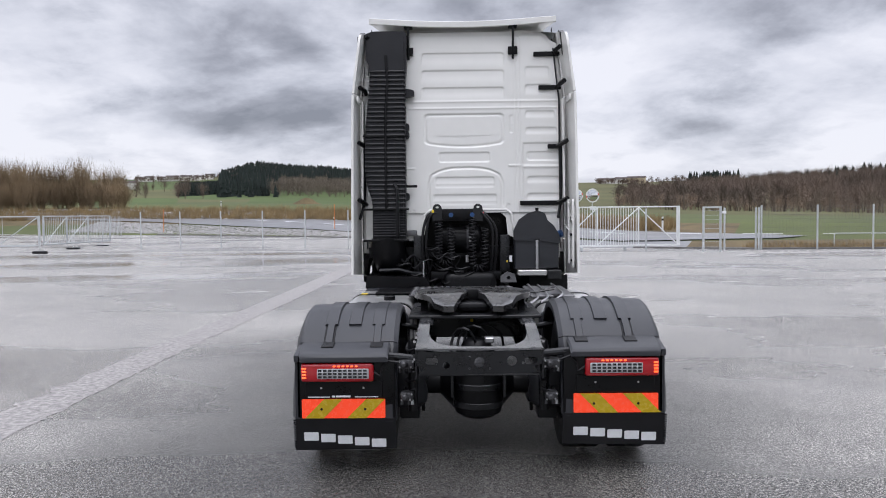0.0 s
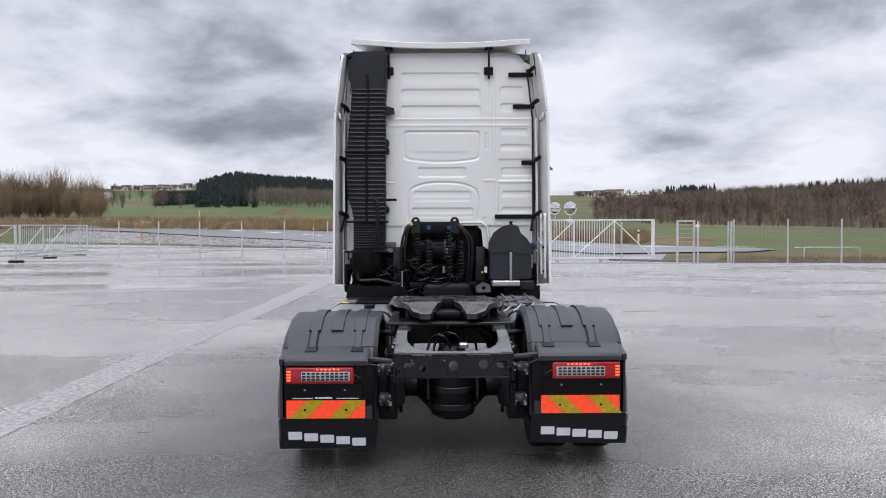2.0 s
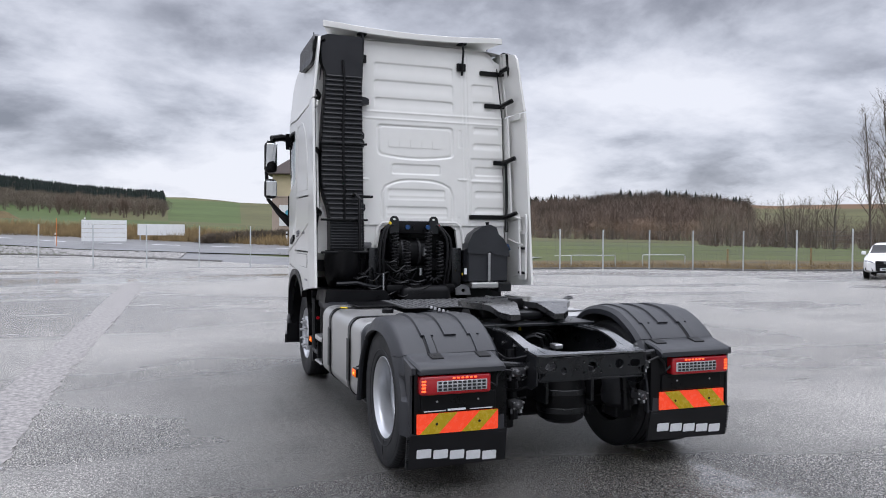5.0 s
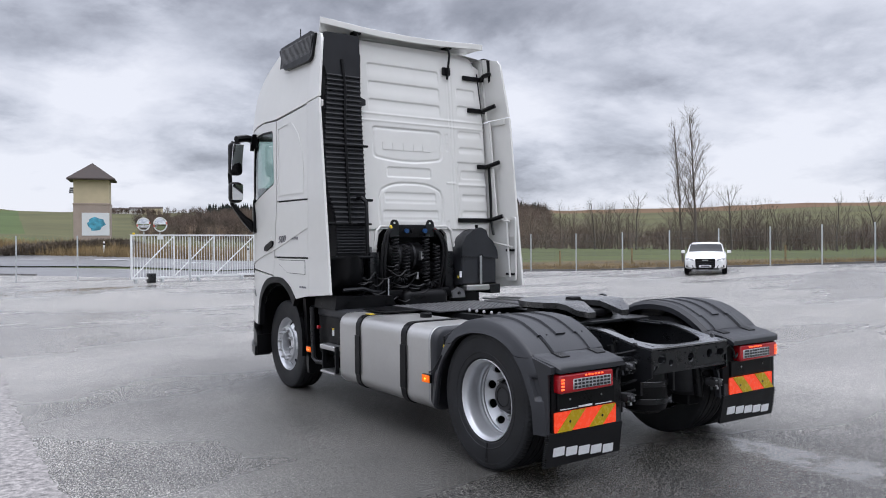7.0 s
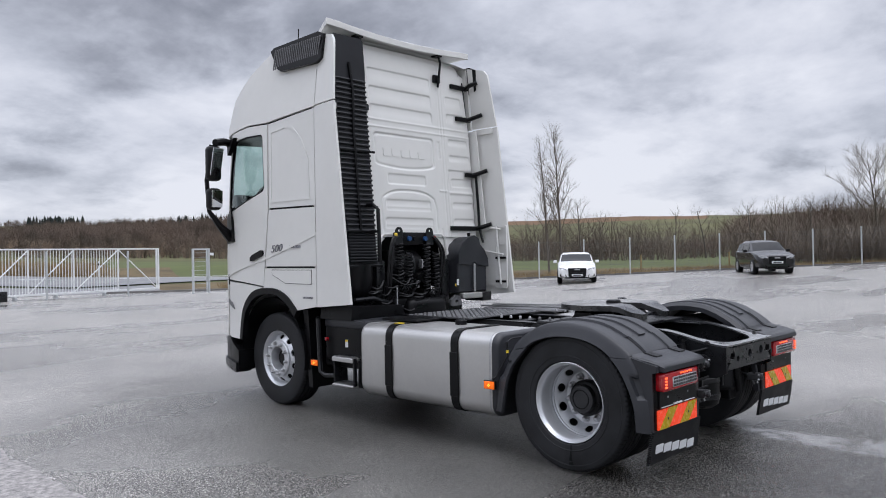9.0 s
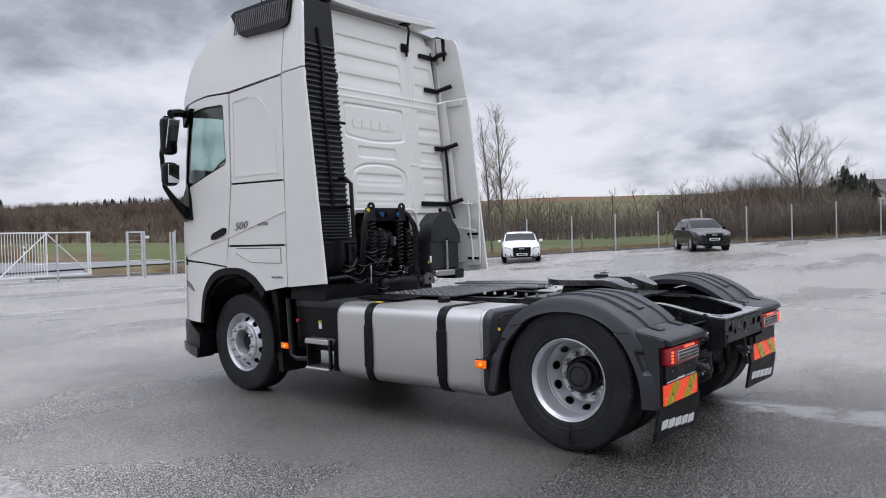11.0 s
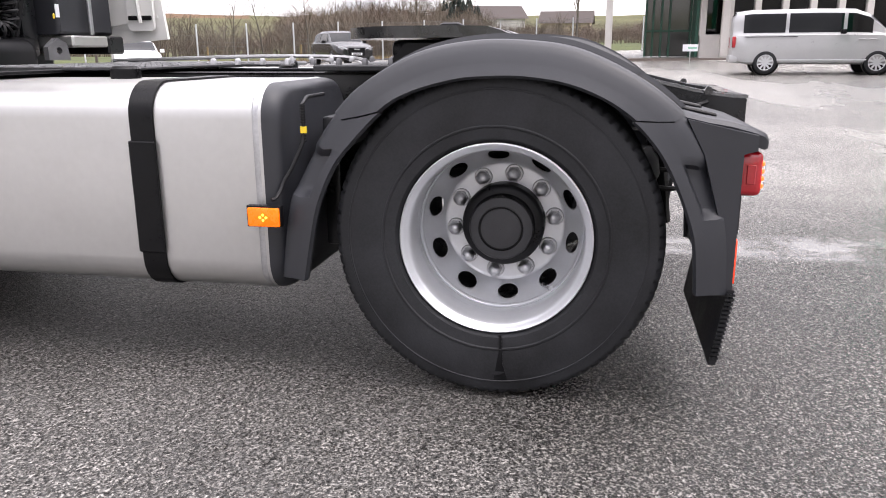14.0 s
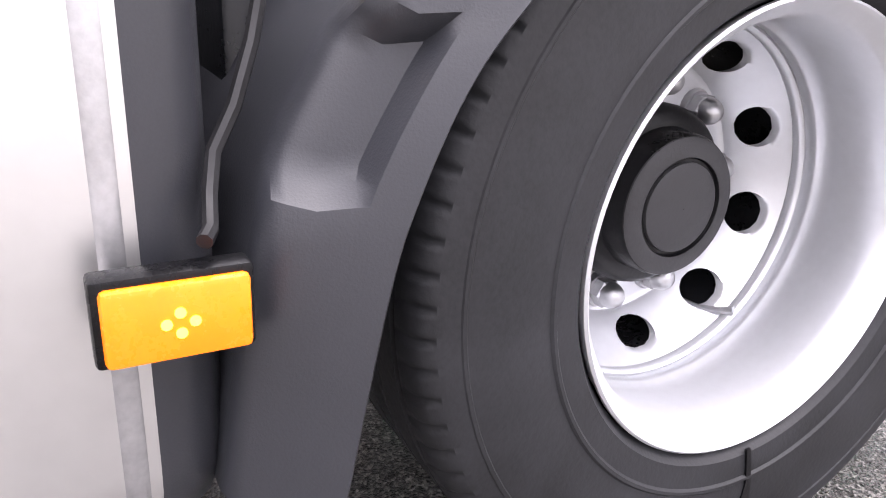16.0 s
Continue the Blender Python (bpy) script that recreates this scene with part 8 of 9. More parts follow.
    for k in range(5000):
        az = -17.2 + 17 * rng.random()
        r = 300 + 780 * rng.random() ** 0.8
        x, y = polar(az, r)
        low = smoothstep(560, 420, r) * smoothstep(-14.5, -11.5, az)
        top = rng.random() < 0.88 * (1 - low) and (r > 430 or az < -13)
        s = 5.5 + 5.5 * rng.random() ** 1.5 if top else 5 + 3.5 * rng.random()
        (spots if top else bare).append((x, y, s, rng.random() * 6.28))
    for k in range(1200):
        az = -20.0 + 4.2 * rng.random()
        x, y = polar(az, 350 + 90 * rng.random())
        spots.append((x, y, 4.4 + 2.4 * rng.random(), rng.random() * 6.28))
    for k in range(60):
        x, y = polar(17 + 3.4 * rng.random(), 640 + 40 * rng.random())
        spots.append((x, y, 9 + 4 * rng.random(), rng.random() * 6.28))
    woods("hill_firs", "dark fir woods on the far hill", M_FIR, firs, spots)
    woods("hill_woods", "grey-brown leafless woods on the far hill", M_TWIG2, round_crowns, bare)
    # scattered trees and hedges on the far fields
    spots = []
    for k in range(260):
        az = rng.choice((-38 + 22 * rng.random(), -8 + 7 * rng.random(), 13 + 5 * rng.random()))
        r = rng.choice((300, 520, 800, 980)) * (0.93 + 0.14 * rng.random())
        x, y = polar(az, r)
        spots.append((x, y, 5 + 5 * rng.random(), rng.random() * 6.28))
    for k in range(150):
        # gardens round the far villages
        x, y = polar(*rng.choice(((-24 + 7.5 * rng.random(), 915 + 25 * rng.random()), (10.4 + 3.4 * rng.random(), 868 + 18 * rng.random()))))
        spots.append((x, y, 4 + 5 * rng.random(), rng.random() * 6.28))
    woods("field_trees", "scattered leafless trees and hedges on far fields", M_TWIG, soft, spots)
    spots = []
    for k in range(200):
        x, y = polar(66.5 + 11 * rng.random(), 165 + 45 * rng.random())
        spots.append((x, y, 5.5 + 4 * rng.random(), rng.random() * 6.28))
    woods("round_copse", "dense brown copse on the slope", M_TWIG, round_crowns, spots)
    # windblown willows on the left
    will = [fuzz(rng, 1.0, 0.30, 620, 0.0034, 0.7, 0.16) for _ in range(5)]
    spots = []
    for k in range(120):
        az = -36 + 12.8 * rng.random()
        x, y = polar(az, 104 + 16 * rng.random())
        spots.append((x, y, 3.6 + 1.0 * rng.random() + (2.6 if rng.random() < 0.2 else 0), rng.random() * 6.28))
    woods("willow_thicket", "straw brown windblown willow thicket", M_WILLOW, will, spots)


build_trees()



def build_mound():
    """A heap of dug earth on the meadow beyond the road."""
    bm = bmesh.new()
    rows = []
    for k in range(9):
        f = k / 8
        rows.append([bm.verts.new(((3.3 * f + 0.25 * noise.noise((i * 0.7, f * 2, 1))) * math.cos(2 * math.pi * i / 28), (2.2 * f + 0.2 * noise.noise((i * 0.7, f * 2, 4))) * math.sin(2 * math.pi * i / 28), 1.35 * math.exp(-2.6 * f * f) - 0.12 + 0.12 * noise.noise((f * 5, i * 0.6, 8)) * (1 - f))) for i in range(28)])
    for a, b in zip(rows, rows[1:]):
        skin(bm, a, b)
    x, y = polar(-10.6, 128)
    t = part("earth_mound", bm, M_DRYGRASS, None, "low heap of tan earth grown with dry grass", smooth=60)
    t.matrix_world = pose(x, y, land_z(x, y), 0, 0, 10)
    tagged(t, "", "mound")


build_mound()

# ---- tower, houses, office, workshop ----


def gable_house(name, label, x, y, z, w, d, h, roof, turn, wall=None, windows=True):
    wall = wall or M_WALLFAR
    t = thing(name, label, "house", at=pose(x, y, z, 0, 0, turn))
    part("wall", box(-w / 2, w / 2, -d / 2, d / 2, -1, h, 0), wall, t)
    bm = bmesh.new()
    o = 0.5
    a = ring(bm, [(-w / 2 - o, -d / 2 - o, h - 0.2), (0 - w / 2 - o, 0, h + roof), (-w / 2 - o, d / 2 + o, h - 0.2), (-w / 2 - o, 0, h + roof - 0.35)])
    b = ring(bm, [(w / 2 + o, -d / 2 - o, h - 0.2), (w / 2 + o, 0, h + roof), (w / 2 + o, d / 2 + o, h - 0.2), (w / 2 + o, 0, h + roof - 0.35)])
    skin(bm, a, b)
    bm.faces.new(a[::-1])
    bm.faces.new(b)
    part("roof", bm, M_ROOF, t, "dark tiled roof", smooth=0)
    part("gable", slab([(-d / 2, h - 0.2), (d / 2, h - 0.2), (0, h + roof - 0.3)], (), lambda u, v, q: Vector((-w / 2 + w * q, u, v))), wall, t)
    if windows:
        n = max(2, int(w / 2.6))
        for k in range(n):
            for lev in range(max(1, int(h / 2.7))):
                xx = -w / 2 + w * (k + 0.5) / n
                win = part("window", box(xx - 0.55, xx + 0.55, -d / 2 - 0.03, -d / 2 + 0.05, 0.9 + 2.7 * lev, 2.2 + 2.7 * lev, 0), M_PANE, t)
        for k in range(2):
            yy = -d / 4 + d / 2 * k
            part("window", box(-w / 2 - 0.03, -w / 2 + 0.05, yy - 0.5, yy + 0.5, 1.0, 2.2, 0), M_PANE, t)
    return t


def build_tower():
    x, y = 12.95, 99.0
    z = 1.0
    t = thing("transformer_tower", "old rendered transformer tower with pyramid roof", "tower", at=pose(x, y, z, 0, 0, -14) @ Matrix.Diagonal((1, 1, 1.076, 1)))
    part("lower_wall", box(-2.05, 2.05, -2.05, 2.05, -1.5, 5.35, 0.03, 1), M_PINKISH, t, "weathered pinkish lower wall")
    part("upper_wall", box(-2.0, 2.0, -2.0, 2.0, 5.35, 8.3, 0.03, 1), M_CREAM, t, "cream upper wall")
    part("cornice", box(-2.1, 2.1, -2.1, 2.1, 5.25, 5.45, 0.03, 1), M_PINKISH, t)
    bm = bmesh.new()
    base = ring(bm, [(-2.7, -2.7, 8.25), (2.7, -2.7, 8.25), (2.7, 2.7, 8.25), (-2.7, 2.7, 8.25)])
    low = ring(bm, [(-2.7, -2.7, 8.1), (2.7, -2.7, 8.1), (2.7, 2.7, 8.1), (-2.7, 2.7, 8.1)])
    tip = bm.verts.new((0, 0, 10.2))
    skin(bm, low, base)
    bm.faces.new(low[::-1])
    for i in range(4):
        bm.faces.new((base[i], base[(i + 1) % 4], tip))
    part("roof", bm, M_ROOF, t, "dark pyramid roof", smooth=0)
    bd = part("poster", box(-1.1, 2.0, -2.12, -2.06, 1.75, 4.35, 0.01, 1), M_LETTER, t, "white poster with a blue map shape")
    rng = random.Random(4)
    pts = []
    for k in range(22):
        a = 2 * math.pi * k / 22
        r = 0.72 + 0.35 * rng.random()
        pts.append((0.5 + 1.2 * r * math.cos(a), 3.1 + 0.78 * r * math.sin(a) + 0.12 * math.cos(a)))
    part("map_shape", slab(pts, (), lambda u, v, w: Vector((u, -2.135 + 0.01 * w, v))), material("blue_print", (0.07, 0.30, 0.42), 0.6, 0, 0.6, 2.5, 9, 0.0), bd, "mottled blue map shape")
    part("hatch", box(-1.7, -1.3, -2.08, -2.04, -0.3, 0.6, 0.01, 1), M_CHASSIS, t)
    for k in range(3):
        part("insulator", box(-2.55, -2.0, -1.4 + 0.4 * k, -1.3 + 0.4 * k, 6.6 + 0.25 * k, 6.8 + 0.25 * k, 0.02, 1), M_CASTING, t)


def build_houses():
    for az, r, w, d, h, rf, turn, wl in ((78.9, 118, 7, 6, 4.7, 1.8, 74, M_WALLFAR), (80.5, 126, 9.5, 8, 5.2, 1.9, 12, M_WALLFAR), (86.2, 135, 8, 7, 4.8, 1.9, -6, M_CREAM)):
        x, y = polar(az, r)
        z = 1.75 + r * math.tan(radians(-0.45))
        gable_house("house", "white rendered house with dark roof behind trees", x, y, z, w, d, h, rf, -az + turn, wl)
    for az, r, w, h in ((11.4, 900, 22, 5), (12.6, 905, 26, 6), (13.3, 900, 20, 7), (10.9, 890, 12, 5), (-24.6, 620, 14, 6), (-23.4, 640, 12, 5), (-15.7, 930, 16, 4), (-16.5, 940, 10, 5), (-20.5, 960, 14, 5), (-19.6, 970, 12, 5), (-22.6, 950, 11, 4), (-22.0, 955, 9, 5), (-21.2, 965, 10, 4), (-18.7, 965, 11, 4), (-18.0, 975, 9, 5), (-2.2, 420, 12, 3.2), (-3.0, 430, 9, 3.0), (-1.0, 520, 14, 4)):
        x, y = polar(az, r)
        gable_house("farmhouse", "distant farm building with pale walls", x, y, land_z(x, y) - 0.5, w, 9, h, 1.9, -az + 15 * math.sin(r * 3 + w), M_CREAM if w == 20 else M_WALLFAR, windows=False)


def build_office():
    """White office with a rounded canopy on columns, right of the yard."""
    gx, base = 36.0, 0.40
    t = thing("office_building", "white office building with rounded entrance canopy", "building", at=pose(gx, 0, base))
    # plinth of two broad steps, rounded at the corner
    for k, (r, z0, z1) in enumerate(((1.3, -0.5, 0.10), (0.75, 0.10, 0.26))):
        o = [(-1.6 - r, -9.0), (-1.6 - r, -0.6), (-1.2 - r, 0.4 + r * 0.5), (-0.4, 1.0 + r), (1.0, 1.3 + r), (6, 1.3 + r), (6, -9.0)]
        part("step", slab(o, (), lambda u, v, w: Vector((u, v, z0 + (z1 - z0) * w))), M_STEPSTONE, t, "brown grey stone step")
    for nm, z0, z1, gr in (("canopy", 3.75, 4.15, 0.0), ("parapet", 4.15, 5.35, 0.12)):
        o = [(-1.9 - gr, -6.4), (-1.9 - gr, -1.7), (-1.5 - gr, -0.3 + gr), (-0.5, 0.6 + gr), (1.0, 1.0 + gr), (6, 1.0 + gr), (6, -6.4)]
        part(nm, slab(o, (), lambda u, v, w: Vector((u, v, z0 + (z1 - z0) * w))), M_WALLWHITE, t, "white rendered canopy edge")
    part("soffit_band", slab([(-1.86, -6.4), (-1.86, -1.7), (-1.46, -0.35), (-0.5, 0.52), (1.0, 0.9), (5.9, 0.9), (5.9, -6.4)], (), lambda u, v, w: Vector((u, v, 3.6 + 0.15 * w))), M_BLIND, t)
    for cx, cy in ((-1.1, -0.75), (-1.02, -6.0)):
        part("column", box(cx - 0.16, cx + 0.16, cy - 0.16, cy + 0.16, 0.3, 3.65, 0.02, 1), M_WALLWHITE, t, "white square column")
    # glazed entrance set back, dark green frames
    part("entrance_glass", box(1.6, 1.66, -4.8, -2.6, 0.32, 3.62, 0), M_GLAZING, t, "dark entrance glazing")
    for y in (-2.6, -2.95, -3.35, -3.75, -4.75):
        part("mullion", box(1.5, 1.72, y - 0.05, y + 0.05, 0.3, 3.65, 0.01, 1), M_DKGREEN, t)
    part("transom", box(1.52, 1.7, -4.8, -2.6, 1.5, 1.6, 0.01, 1), M_DKGREEN, t)
    part("entrance_return", box(-0.1, 1.6, -4.98, -4.82, 0.3, 3.65, 0.01, 1), M_DKGREEN, t)
    # long window wall
    part("sill_wall", box(-0.6, 0.2, -14.0, -5.0, -0.6, 1.32, 0.01, 1), M_WALLWHITE, t, "white wall under the windows")
    part("blind_wall", box(-0.1, 0.1, -14.0, -5.0, 1.32, 4.1, 0), M_BLIND, t, "pale blinds behind glass")
    part("wall_head", box(-0.6, 0.3, -24.0, -5.0, 4.1, 5.3, 0.01, 1), M_WALLWHITE, t, "white upper wall")
    for k in range(9):
        y = -5.1 - 1.2 * k
        part("window_post", box(-0.45, 0.12, y - 0.14, y + 0.14, 1.28, 4.15, 0.01, 1), M_WALLWHITE, t)
    for k in range(8):
        y = -5.7 - 1.2 * k
        part("window_pane", box(-0.22, -0.19, y - 0.42, y + 0.42, 1.36, 4.05, 0), M_CARGLASS, t)
    part("back_wall", box(5.8, 6.2, -24, -5.0, -0.6, 5.3, 0), M_WALLWHITE, t)
    part("dark_sill", box(-0.66, -0.55, -14.0, -5.4, -0.4, 0.1, 0.01, 1), M_CHASSIS, t)
    sg = thing("small_sign", "small white sign on a thin stand by the steps", "sign", at=pose(gx - 3.2, -4.3, base - 0.15))
    part("stand", box(-0.015, 0.015, -0.015, 0.015, -0.05, 0.75, 0), M_GALV, sg)
    part("sign_panel", box(-0.01, 0.01, -0.33, 0.33, 0.72, 1.02, 0.003, 1), M_LETTER, sg, "white panel with a green bar")
    part("sign_bar", box(-0.014, -0.010, -0.28, 0.1, 0.84, 0.89, 0), M_GREEN, sg)


def build_workshop():
    """Workshop hall: white sectional doors between green columns."""
    a = Vector((18.3, -8.1))
    d = Vector((-0.915, -0.403))
    t = thing("workshop_hall", "workshop hall with white doors between green columns", "building", at=pose(a.x, a.y, yard_z(a.x, a.y) - 0.02, 0, 0, math.degrees(math.atan2(d.y, d.x))))
    for k in range(4):
        x = 4.55 * k
        part("column", box(x, x + 0.72, -0.25, 0.75, -0.3, 6.0, 0.01, 1), M_GREEN, t, "green clad column")
        part("column_edge", box(x + 0.02, x + 0.10, -0.27, -0.24, -0.1, 6.0, 0), M_DKGREEN, t)
        if k < 3:
            door = part("sectional_door", box(x + 0.74, x + 4.53, 0.12, 0.2, -0.05, 5.0, 0), M_WALLWHITE, t, "white sectional workshop door")
            for lev in range(6):
                part("door_panel", box(x + 0.80, x + 4.47, 0.06, 0.13, 0.02 + 0.8 * lev, 0.78 + 0.8 * lev, 0.01, 1), M_WALLWHITE, door)
            for lev in (1, 2, 3, 4):
                for w in range(4):
                    x0 = x + 0.95 + 0.89 * w
                    part("door_window", box(x0, x0 + 0.72, 0.035, 0.07, 0.10 + 0.8 * lev, 0.70 + 0.8 * lev, 0.01, 1), M_PANE, door)
            part("door_seal", box(x + 0.74, x + 4.53, 0.04, 0.2, -0.06, 0.02, 0), M_BLACK, door)
            part("service_door", box(x + 3.1, x + 3.14, 0.03, 0.07, 0.02, 2.1, 0), M_GALV, door)
    part("hall_head", box(-0.3, 14.4, -0.2, 0.6, 5.0, 8.0, 0.02, 1), M_WALLWHITE, t)
    part("hall_wall", box(-0.3, 14.4, 0.6, 0.9, -0.3, 8.0, 0), M_WALLWHITE, t)
    part("side_wall", box(-0.3, 0.0, 0.3, 16.0, -0.3, 8.0, 0), M_WALLWHITE, t)


build_tower()
build_houses()
build_office()
build_workshop()


# ---- parked vehicles ----
def car(name, label, x, y, turn, paint, length, width, stations, wheels, wheel_r, glass, face, category="car"):
    """A car from stations along its length: (u, z_sill, z_belt, z_roof, half_belt, half_roof); u from the tail (0) to the nose (1)."""
    t = thing(name, label, category, "parked vehicles", at=pose(x, y, yard_z(x, y), 0, 0, turn))

    def section(st):
        u, zs, zb, zr, wb, wr = st
        X = (u - 0.5) * length
        hw = width / 2
        half = [(0.80 * hw * wb, zs), (0.97 * hw * wb, zs + 0.06), (hw * wb, zs + 0.22), (hw * wb, (zs + zb) / 2 + 0.08), (0.975 * hw * wb, zb), (0.94 * hw * wb, zb + 0.03)]
        half += [(hw * (wr + (0.93 * wb - wr) * f), zb + (zr - zb) * (1 - f) if zr > zb + 0.05 else zb + 0.03) for f in (0.75, 0.45, 0.18)] + [(hw * wr * 0.86, zr), (hw * wr * 0.4, zr + 0.02)]
        return [(X, yy, z) for yy, z in half] + [(X, -yy, z) for yy, z in half[::-1]]

    bm = bmesh.new()
    rows = [ring(bm, section(s)) for s in stations]
    for a, b in zip(rows, rows[1:]):
        skin(bm, a, b)
    bm.faces.new(rows[0][::-1])
    bm.faces.new(rows[-1])
    body = part("body", bm, paint, t, smooth=40)
    arr = np.array(stations)

    def at(u):
        return [float(np.interp(u, arr[:, 0], arr[:, k])) for k in range(1, 6)]

    hw = width / 2
    for s in (-1, 1):
        for u0, u1 in glass["side"]:
            a, b = [], []
            bm = bmesh.new()
            for k in range(7):
                u = u0 + (u1 - u0) * k / 6
                zs, zb, zr, wb, wr = at(u)
                X = (u - 0.5) * length
                f0, f1 = 0.06, 0.84
                a.append(bm.verts.new((X, s * (hw * (0.93 * wb + (wr - 0.93 * wb) * f0) + 0.012), zb + 0.03 + (zr - zb) * f0)))
                b.append(bm.verts.new((X, s * (hw * (0.93 * wb + (wr - 0.93 * wb) * f1) + 0.014), zb + (zr - zb) * f1)))
            skin(bm, a, b, False)
            part("side_window", bm, M_CARGLASS, t, "dark side window")
        for u in wheels:
            X = (u - 0.5) * length
            w = part("wheel", lathe([(wheel_r * 0.66, 0.0), (wheel_r * 0.74, -0.02), (wheel_r * 0.94, -0.01), (wheel_r, 0.03), (wheel_r, 0.19), (wheel_r * 0.9, 0.22)], 28), M_RUBBER, t, "black tyre with alloy rim")
            w.matrix_basis = pose(X, s * hw, wheel_r, 0, 0, -90 if s > 0 else 90)
            part("arch", lathe([(wheel_r * 1.14, 0.004), (wheel_r * 1.14, 0.2), (0.001, 0.2)], 28), M_BLACK, w)
            rim = bmesh.new()
            for k in range(10):
                a0 = 2 * math.pi * k / 10
                append(rim, box(-0.012, 0.012, -0.028, 0.028, 0.04, wheel_r * 0.66, 0), Matrix.Translation((0.012, 0, 0)) @ Matrix.Rotation(a0, 4, "X"))
            lathe([(wheel_r * 0.62, 0.0), (wheel_r * 0.68, -0.006), (wheel_r * 0.68, 0.05)], 28, rim)
            lathe([(0.001, -0.005), (0.06, 0.0), (0.06, 0.03)], 16, rim)
            part("rim", rim, M_RIM, w, "silver alloy rim")
    # windscreen and rear window
    for key in ("front", "rear"):
        if key not in glass:
            continue
        (u0, u1) = glass[key]
        bm = bmesh.new()
        rows2 = []
        for k in range(5):
            u = u0 + (u1 - u0) * k / 4
            zs, zb, zr, wb, wr = at(u)
            X = (u - 0.5) * length
            off = 0.015 if key == "front" else -0.015
            rows2.append(ring(bm, [(X + off, hw * wr * q * 0.94, zr + 0.022 - 0.02 * abs(q)) for q in np.linspace(-1, 1, 7)]))
        for a, b in zip(rows2, rows2[1:]):
            skin(bm, a, b, False)
        part("windscreen" if key == "front" else "rear_window", bm, M_CARGLASS, t, "dark glass")
    face(t, length, hw, at)
    return t


def front_face(t, length, hw, at, grille=(0.32, 0.38, 0.72), lamp_z=0.68, chrome=False, plate=True):
    X = length / 2
    part("grille", slab([(-grille[0], grille[2]), (grille[0], grille[2]), (grille[0] * 0.95, grille[1] + 0.05), (grille[0] * 0.8, grille[1]), (-grille[0] * 0.8, grille[1]), (-grille[0] * 0.95, grille[1] + 0.05)], (), lambda y, z, w: Vector((X - 0.03 + 0.05 * w, y, z))), M_BLACK, t, "black grille")
    for k in range(5):
        z = grille[1] + (grille[2] - grille[1]) * (k + 0.5) / 5
        part("grille_bar", box(X + 0.018, X + 0.028, -grille[0] * 0.9, grille[0] * 0.9, z - 0.008, z + 0.008, 0), M_CHASSIS if not chrome else M_STEEL, t)
    part("badge", box(X + 0.024, X + 0.034, -0.13, 0.13, grille[2] - 0.10, grille[2] - 0.05, 0.008, 1), M_STEEL, t, "chrome badge bar")
    if plate:
        part("number_plate", box(X + 0.03, X + 0.045, -0.26, 0.26, grille[1] + 0.04, grille[1] + 0.15, 0.004, 1), M_LETTER, t, "white number plate with grey bar")
        part("plate_bar", box(X + 0.045, X + 0.048, -0.19, 0.19, grille[1] + 0.07, grille[1] + 0.12, 0), M_CHASSIS, t)
    for s in (-1, 1):
        part("headlamp", slab([(s * (grille[0] + 0.06), lamp_z - 0.03), (s * (hw - 0.14), lamp_z - 0.01), (s * (hw - 0.07), lamp_z + 0.07), (s * (hw - 0.2), lamp_z + 0.08), (s * (grille[0] + 0.08), lamp_z + 0.03)], (), lambda y, z, w: Vector((X - 0.02 - 0.17 * smoothstep(hw * 0.5, hw, abs(y)) + 0.06 * w, y, z))), M_LAMPGLASS, t, "clear headlamp")
        part("air_intake", slab([(s * (grille[0] + 0.05), 0.30), (s * (hw - 0.1), 0.32), (s * (hw - 0.12), 0.44), (s * (grille[0] + 0.12), 0.42)], (), lambda y, z, w: Vector((X - 0.03 - 0.14 * smoothstep(hw * 0.5, hw, abs(y)) + 0.05 * w, y, z))), M_BLACK, t, "black air intake")
        zs, zb, zr, wb, wr = at(0.62)
        part("door_mirror", box(0.12 * length - 0.09, 0.12 * length + 0.07, s * (hw + 0.02), s * (hw + 0.20), zb + 0.02, zb + 0.16, 0.03, 2), M_WHITE2 if t.name.startswith("estate") else M_BLACK, t)
    part("lower_grille", box(X - 0.06, X + 0.02, -hw * 0.62, hw * 0.62, 0.22, 0.28, 0.01, 1), M_BLACK, t)


def van_face(t, length, hw, at):
    front_face(t, length, hw, at, (0.5, 0.55, 0.85), 0.92)
    X = -length / 2
    for s in (-1, 1):
        part("tail_lamp", box(X - 0.012, X + 0.10, s * (hw - 0.14), s * (hw + 0.006), 0.82, 1.16, 0.02, 2), M_REDLENS, t, "red tail lamp")
        part("slide_rail", box(X + 0.35, X + 1.9, s * (hw + 0.001), s * (hw + 0.012), 1.13, 1.15, 0), M_CHASSIS, t)
        part("rub_strip", box(X + 1.35, X + 3.9, s * (hw - 0.002), s * (hw + 0.014), 0.42, 0.46, 0.004, 1), M_BLIND, t)
        for xx in (1.15, 1.45):
            part("door_handle", box(xx - 0.09, xx + 0.09, s * (hw - 0.0), s * (hw + 0.03), 1.04, 1.07, 0.008, 1), M_SILVER, t)
    part("rear_bumper", box(X - 0.06, X + 0.2, -hw * 0.97, hw * 0.97, 0.36, 0.58, 0.04, 2), M_SILVER, t)


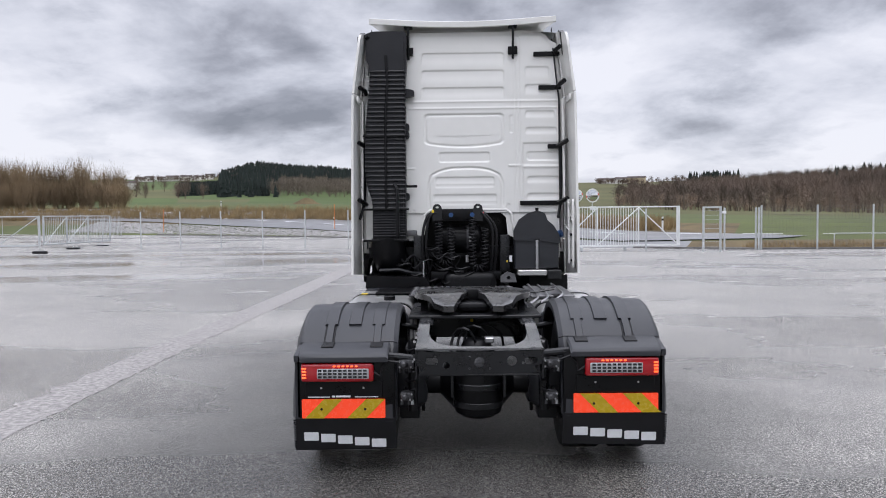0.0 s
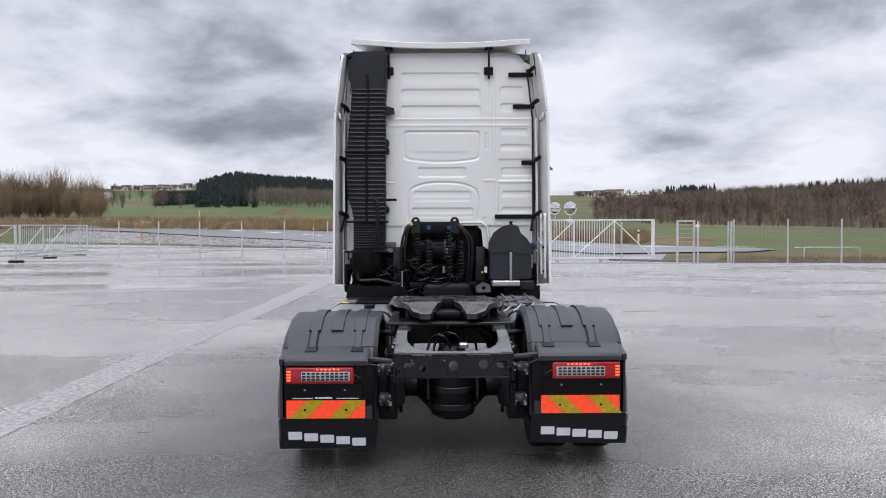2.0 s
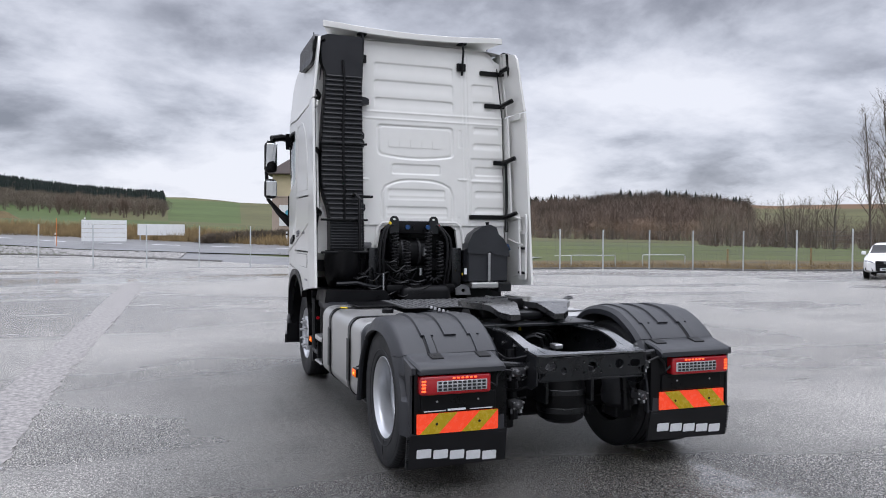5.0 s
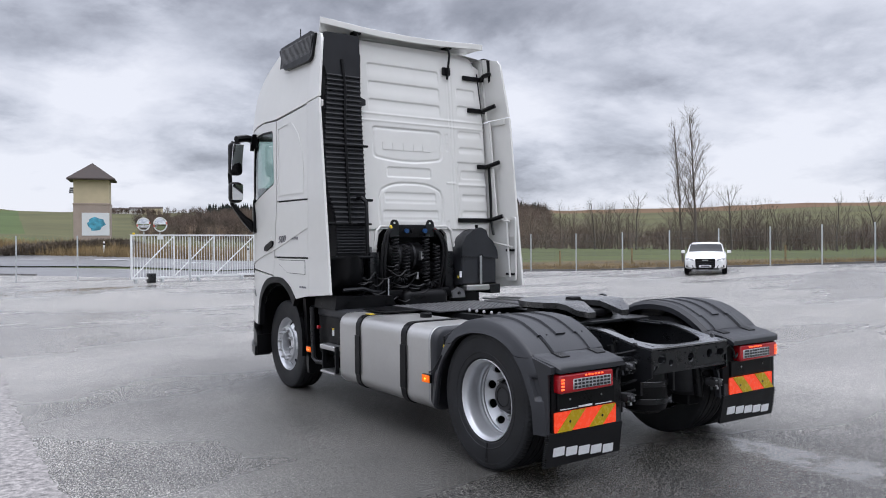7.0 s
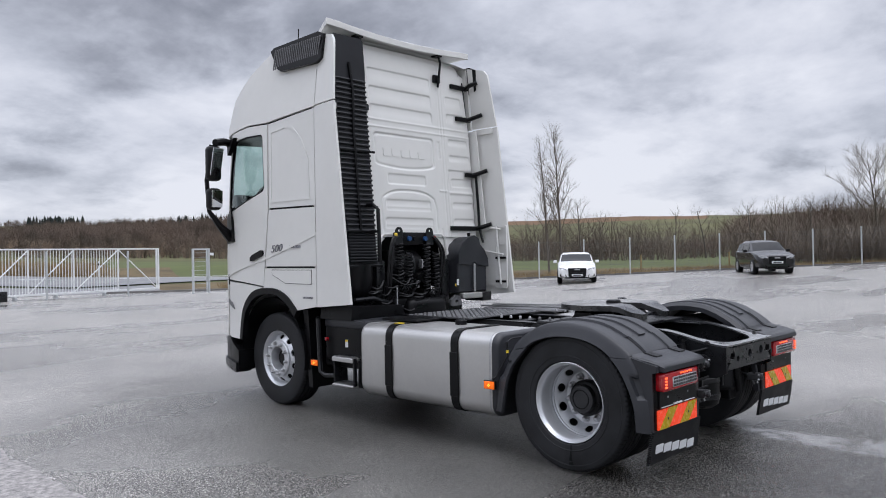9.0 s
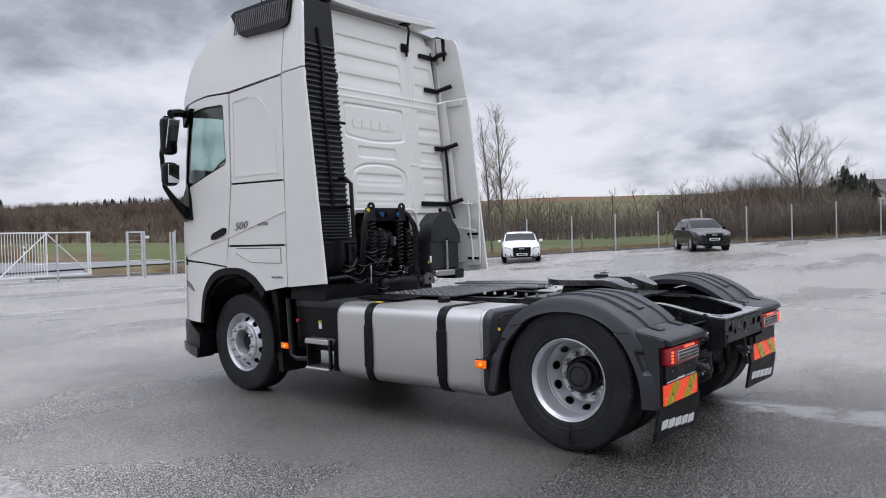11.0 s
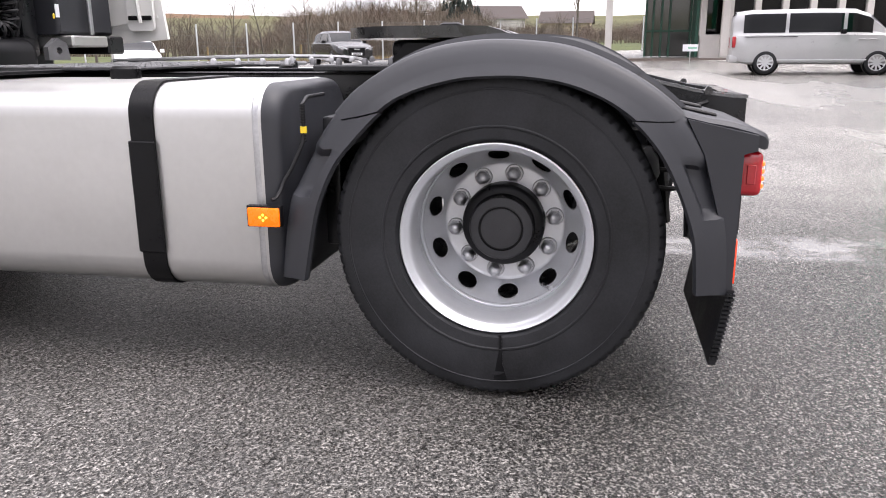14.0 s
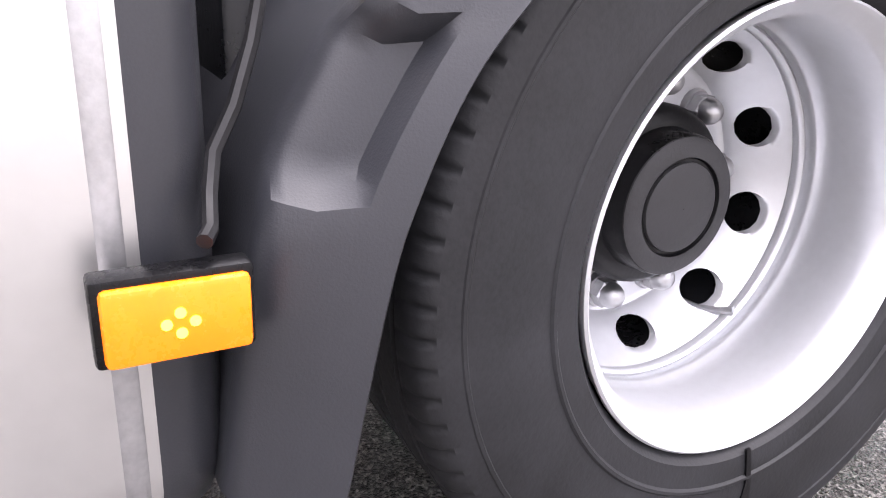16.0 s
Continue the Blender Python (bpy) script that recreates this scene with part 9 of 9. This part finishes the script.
def build_cars():
    est = ((0.0, 0.36, 0.90, 0.95, 0.80, 0.70), (0.02, 0.30, 0.93, 1.02, 0.90, 0.72), (0.10, 0.22, 0.96, 1.36, 0.97, 0.70), (0.25, 0.20, 0.95, 1.44, 1.0, 0.72), (0.45, 0.20, 0.94, 1.46, 1.0, 0.76), (0.56, 0.20, 0.93, 1.40, 1.0, 0.78), (0.68, 0.20, 0.92, 1.03, 1.0, 0.88), (0.74, 0.20, 0.90, 0.96, 1.0, 0.88), (0.90, 0.22, 0.80, 0.83, 0.98, 0.80), (0.97, 0.24, 0.72, 0.74, 0.90, 0.74), (1.0, 0.30, 0.62, 0.64, 0.78, 0.62))
    ex, ey = 25.65, 18.1
    head = lambda cx, cy, tx, ty: math.degrees(math.atan2(ty - cy, tx - cx))
    car("estate_car", "white estate car parked facing the yard", ex + 1.3, ey + 1.0, head(ex, ey, -8, -6), M_WHITE2, 4.95, 1.87, est, (0.17, 0.79), 0.34, {"side": ((0.12, 0.34), (0.36, 0.60)), "front": (0.57, 0.69), "rear": (0.03, 0.09)}, lambda t, l, h, a: front_face(t, l, h, a, (0.44, 0.28, 0.72), 0.66))
    suv = ((0.0, 0.42, 0.98, 1.05, 0.84, 0.70), (0.02, 0.34, 1.02, 1.15, 0.92, 0.72), (0.10, 0.26, 1.06, 1.52, 0.98, 0.70), (0.25, 0.24, 1.05, 1.61, 1.0, 0.72), (0.45, 0.24, 1.04, 1.62, 1.0, 0.73), (0.56, 0.24, 1.03, 1.56, 1.0, 0.77), (0.70, 0.24, 1.02, 1.12, 1.0, 0.87), (0.76, 0.24, 1.0, 1.05, 1.0, 0.88), (0.92, 0.26, 0.90, 0.93, 0.97, 0.8), (0.98, 0.28, 0.80, 0.82, 0.90, 0.74), (1.0, 0.34, 0.70, 0.72, 0.82, 0.66))
    car("family_suv", "dark grey compact crossover parked by the fence", 33.2, 12.0, head(33.2, 12.0, 12, -4.2), M_CARGREY, 4.45, 1.84, suv, (0.19, 0.79), 0.35, {"side": ((0.13, 0.34), (0.36, 0.60)), "front": (0.57, 0.71), "rear": (0.03, 0.09)}, lambda t, l, h, a: front_face(t, l, h, a, (0.40, 0.46, 0.84), 0.80))
    van = ((0.0, 0.45, 1.15, 1.75, 0.90, 0.78), (0.015, 0.36, 1.18, 1.90, 0.97, 0.82), (0.10, 0.30, 1.19, 1.96, 1.0, 0.85), (0.50, 0.30, 1.19, 1.97, 1.0, 0.86), (0.68, 0.30, 1.19, 1.95, 1.0, 0.86), (0.76, 0.30, 1.18, 1.80, 1.0, 0.84), (0.87, 0.30, 1.15, 1.28, 1.0, 0.86), (0.91, 0.30, 1.12, 1.17, 0.99, 0.88), (0.97, 0.32, 1.0, 1.03, 0.95, 0.84), (1.0, 0.40, 0.80, 0.83, 0.86, 0.72))
    car("people_carrier", "silver van with dark windows parked by the office", 23.6, -7.1, -96, M_SILVER, 5.1, 1.9, van, (0.20, 0.82), 0.36, {"side": ((0.06, 0.30), (0.32, 0.62), (0.64, 0.78)), "front": (0.77, 0.87), "rear": (0.003, 0.014)}, van_face, "van")


build_cars()
# manhole cover in the yard
mh = part("manhole_cover", lathe_z((0, 0, 0), [(0.001, 0.004), (0.28, 0.004), (0.29, 0.002), (0.33, 0.006), (0.34, 0.0)]), M_CASTING, None, "round iron manhole cover flush in the asphalt")
mh.matrix_basis = pose(14.1, 0.2, yard_z(14.1, 0.2) + 0.002)
tagged(mh, "", "manhole")
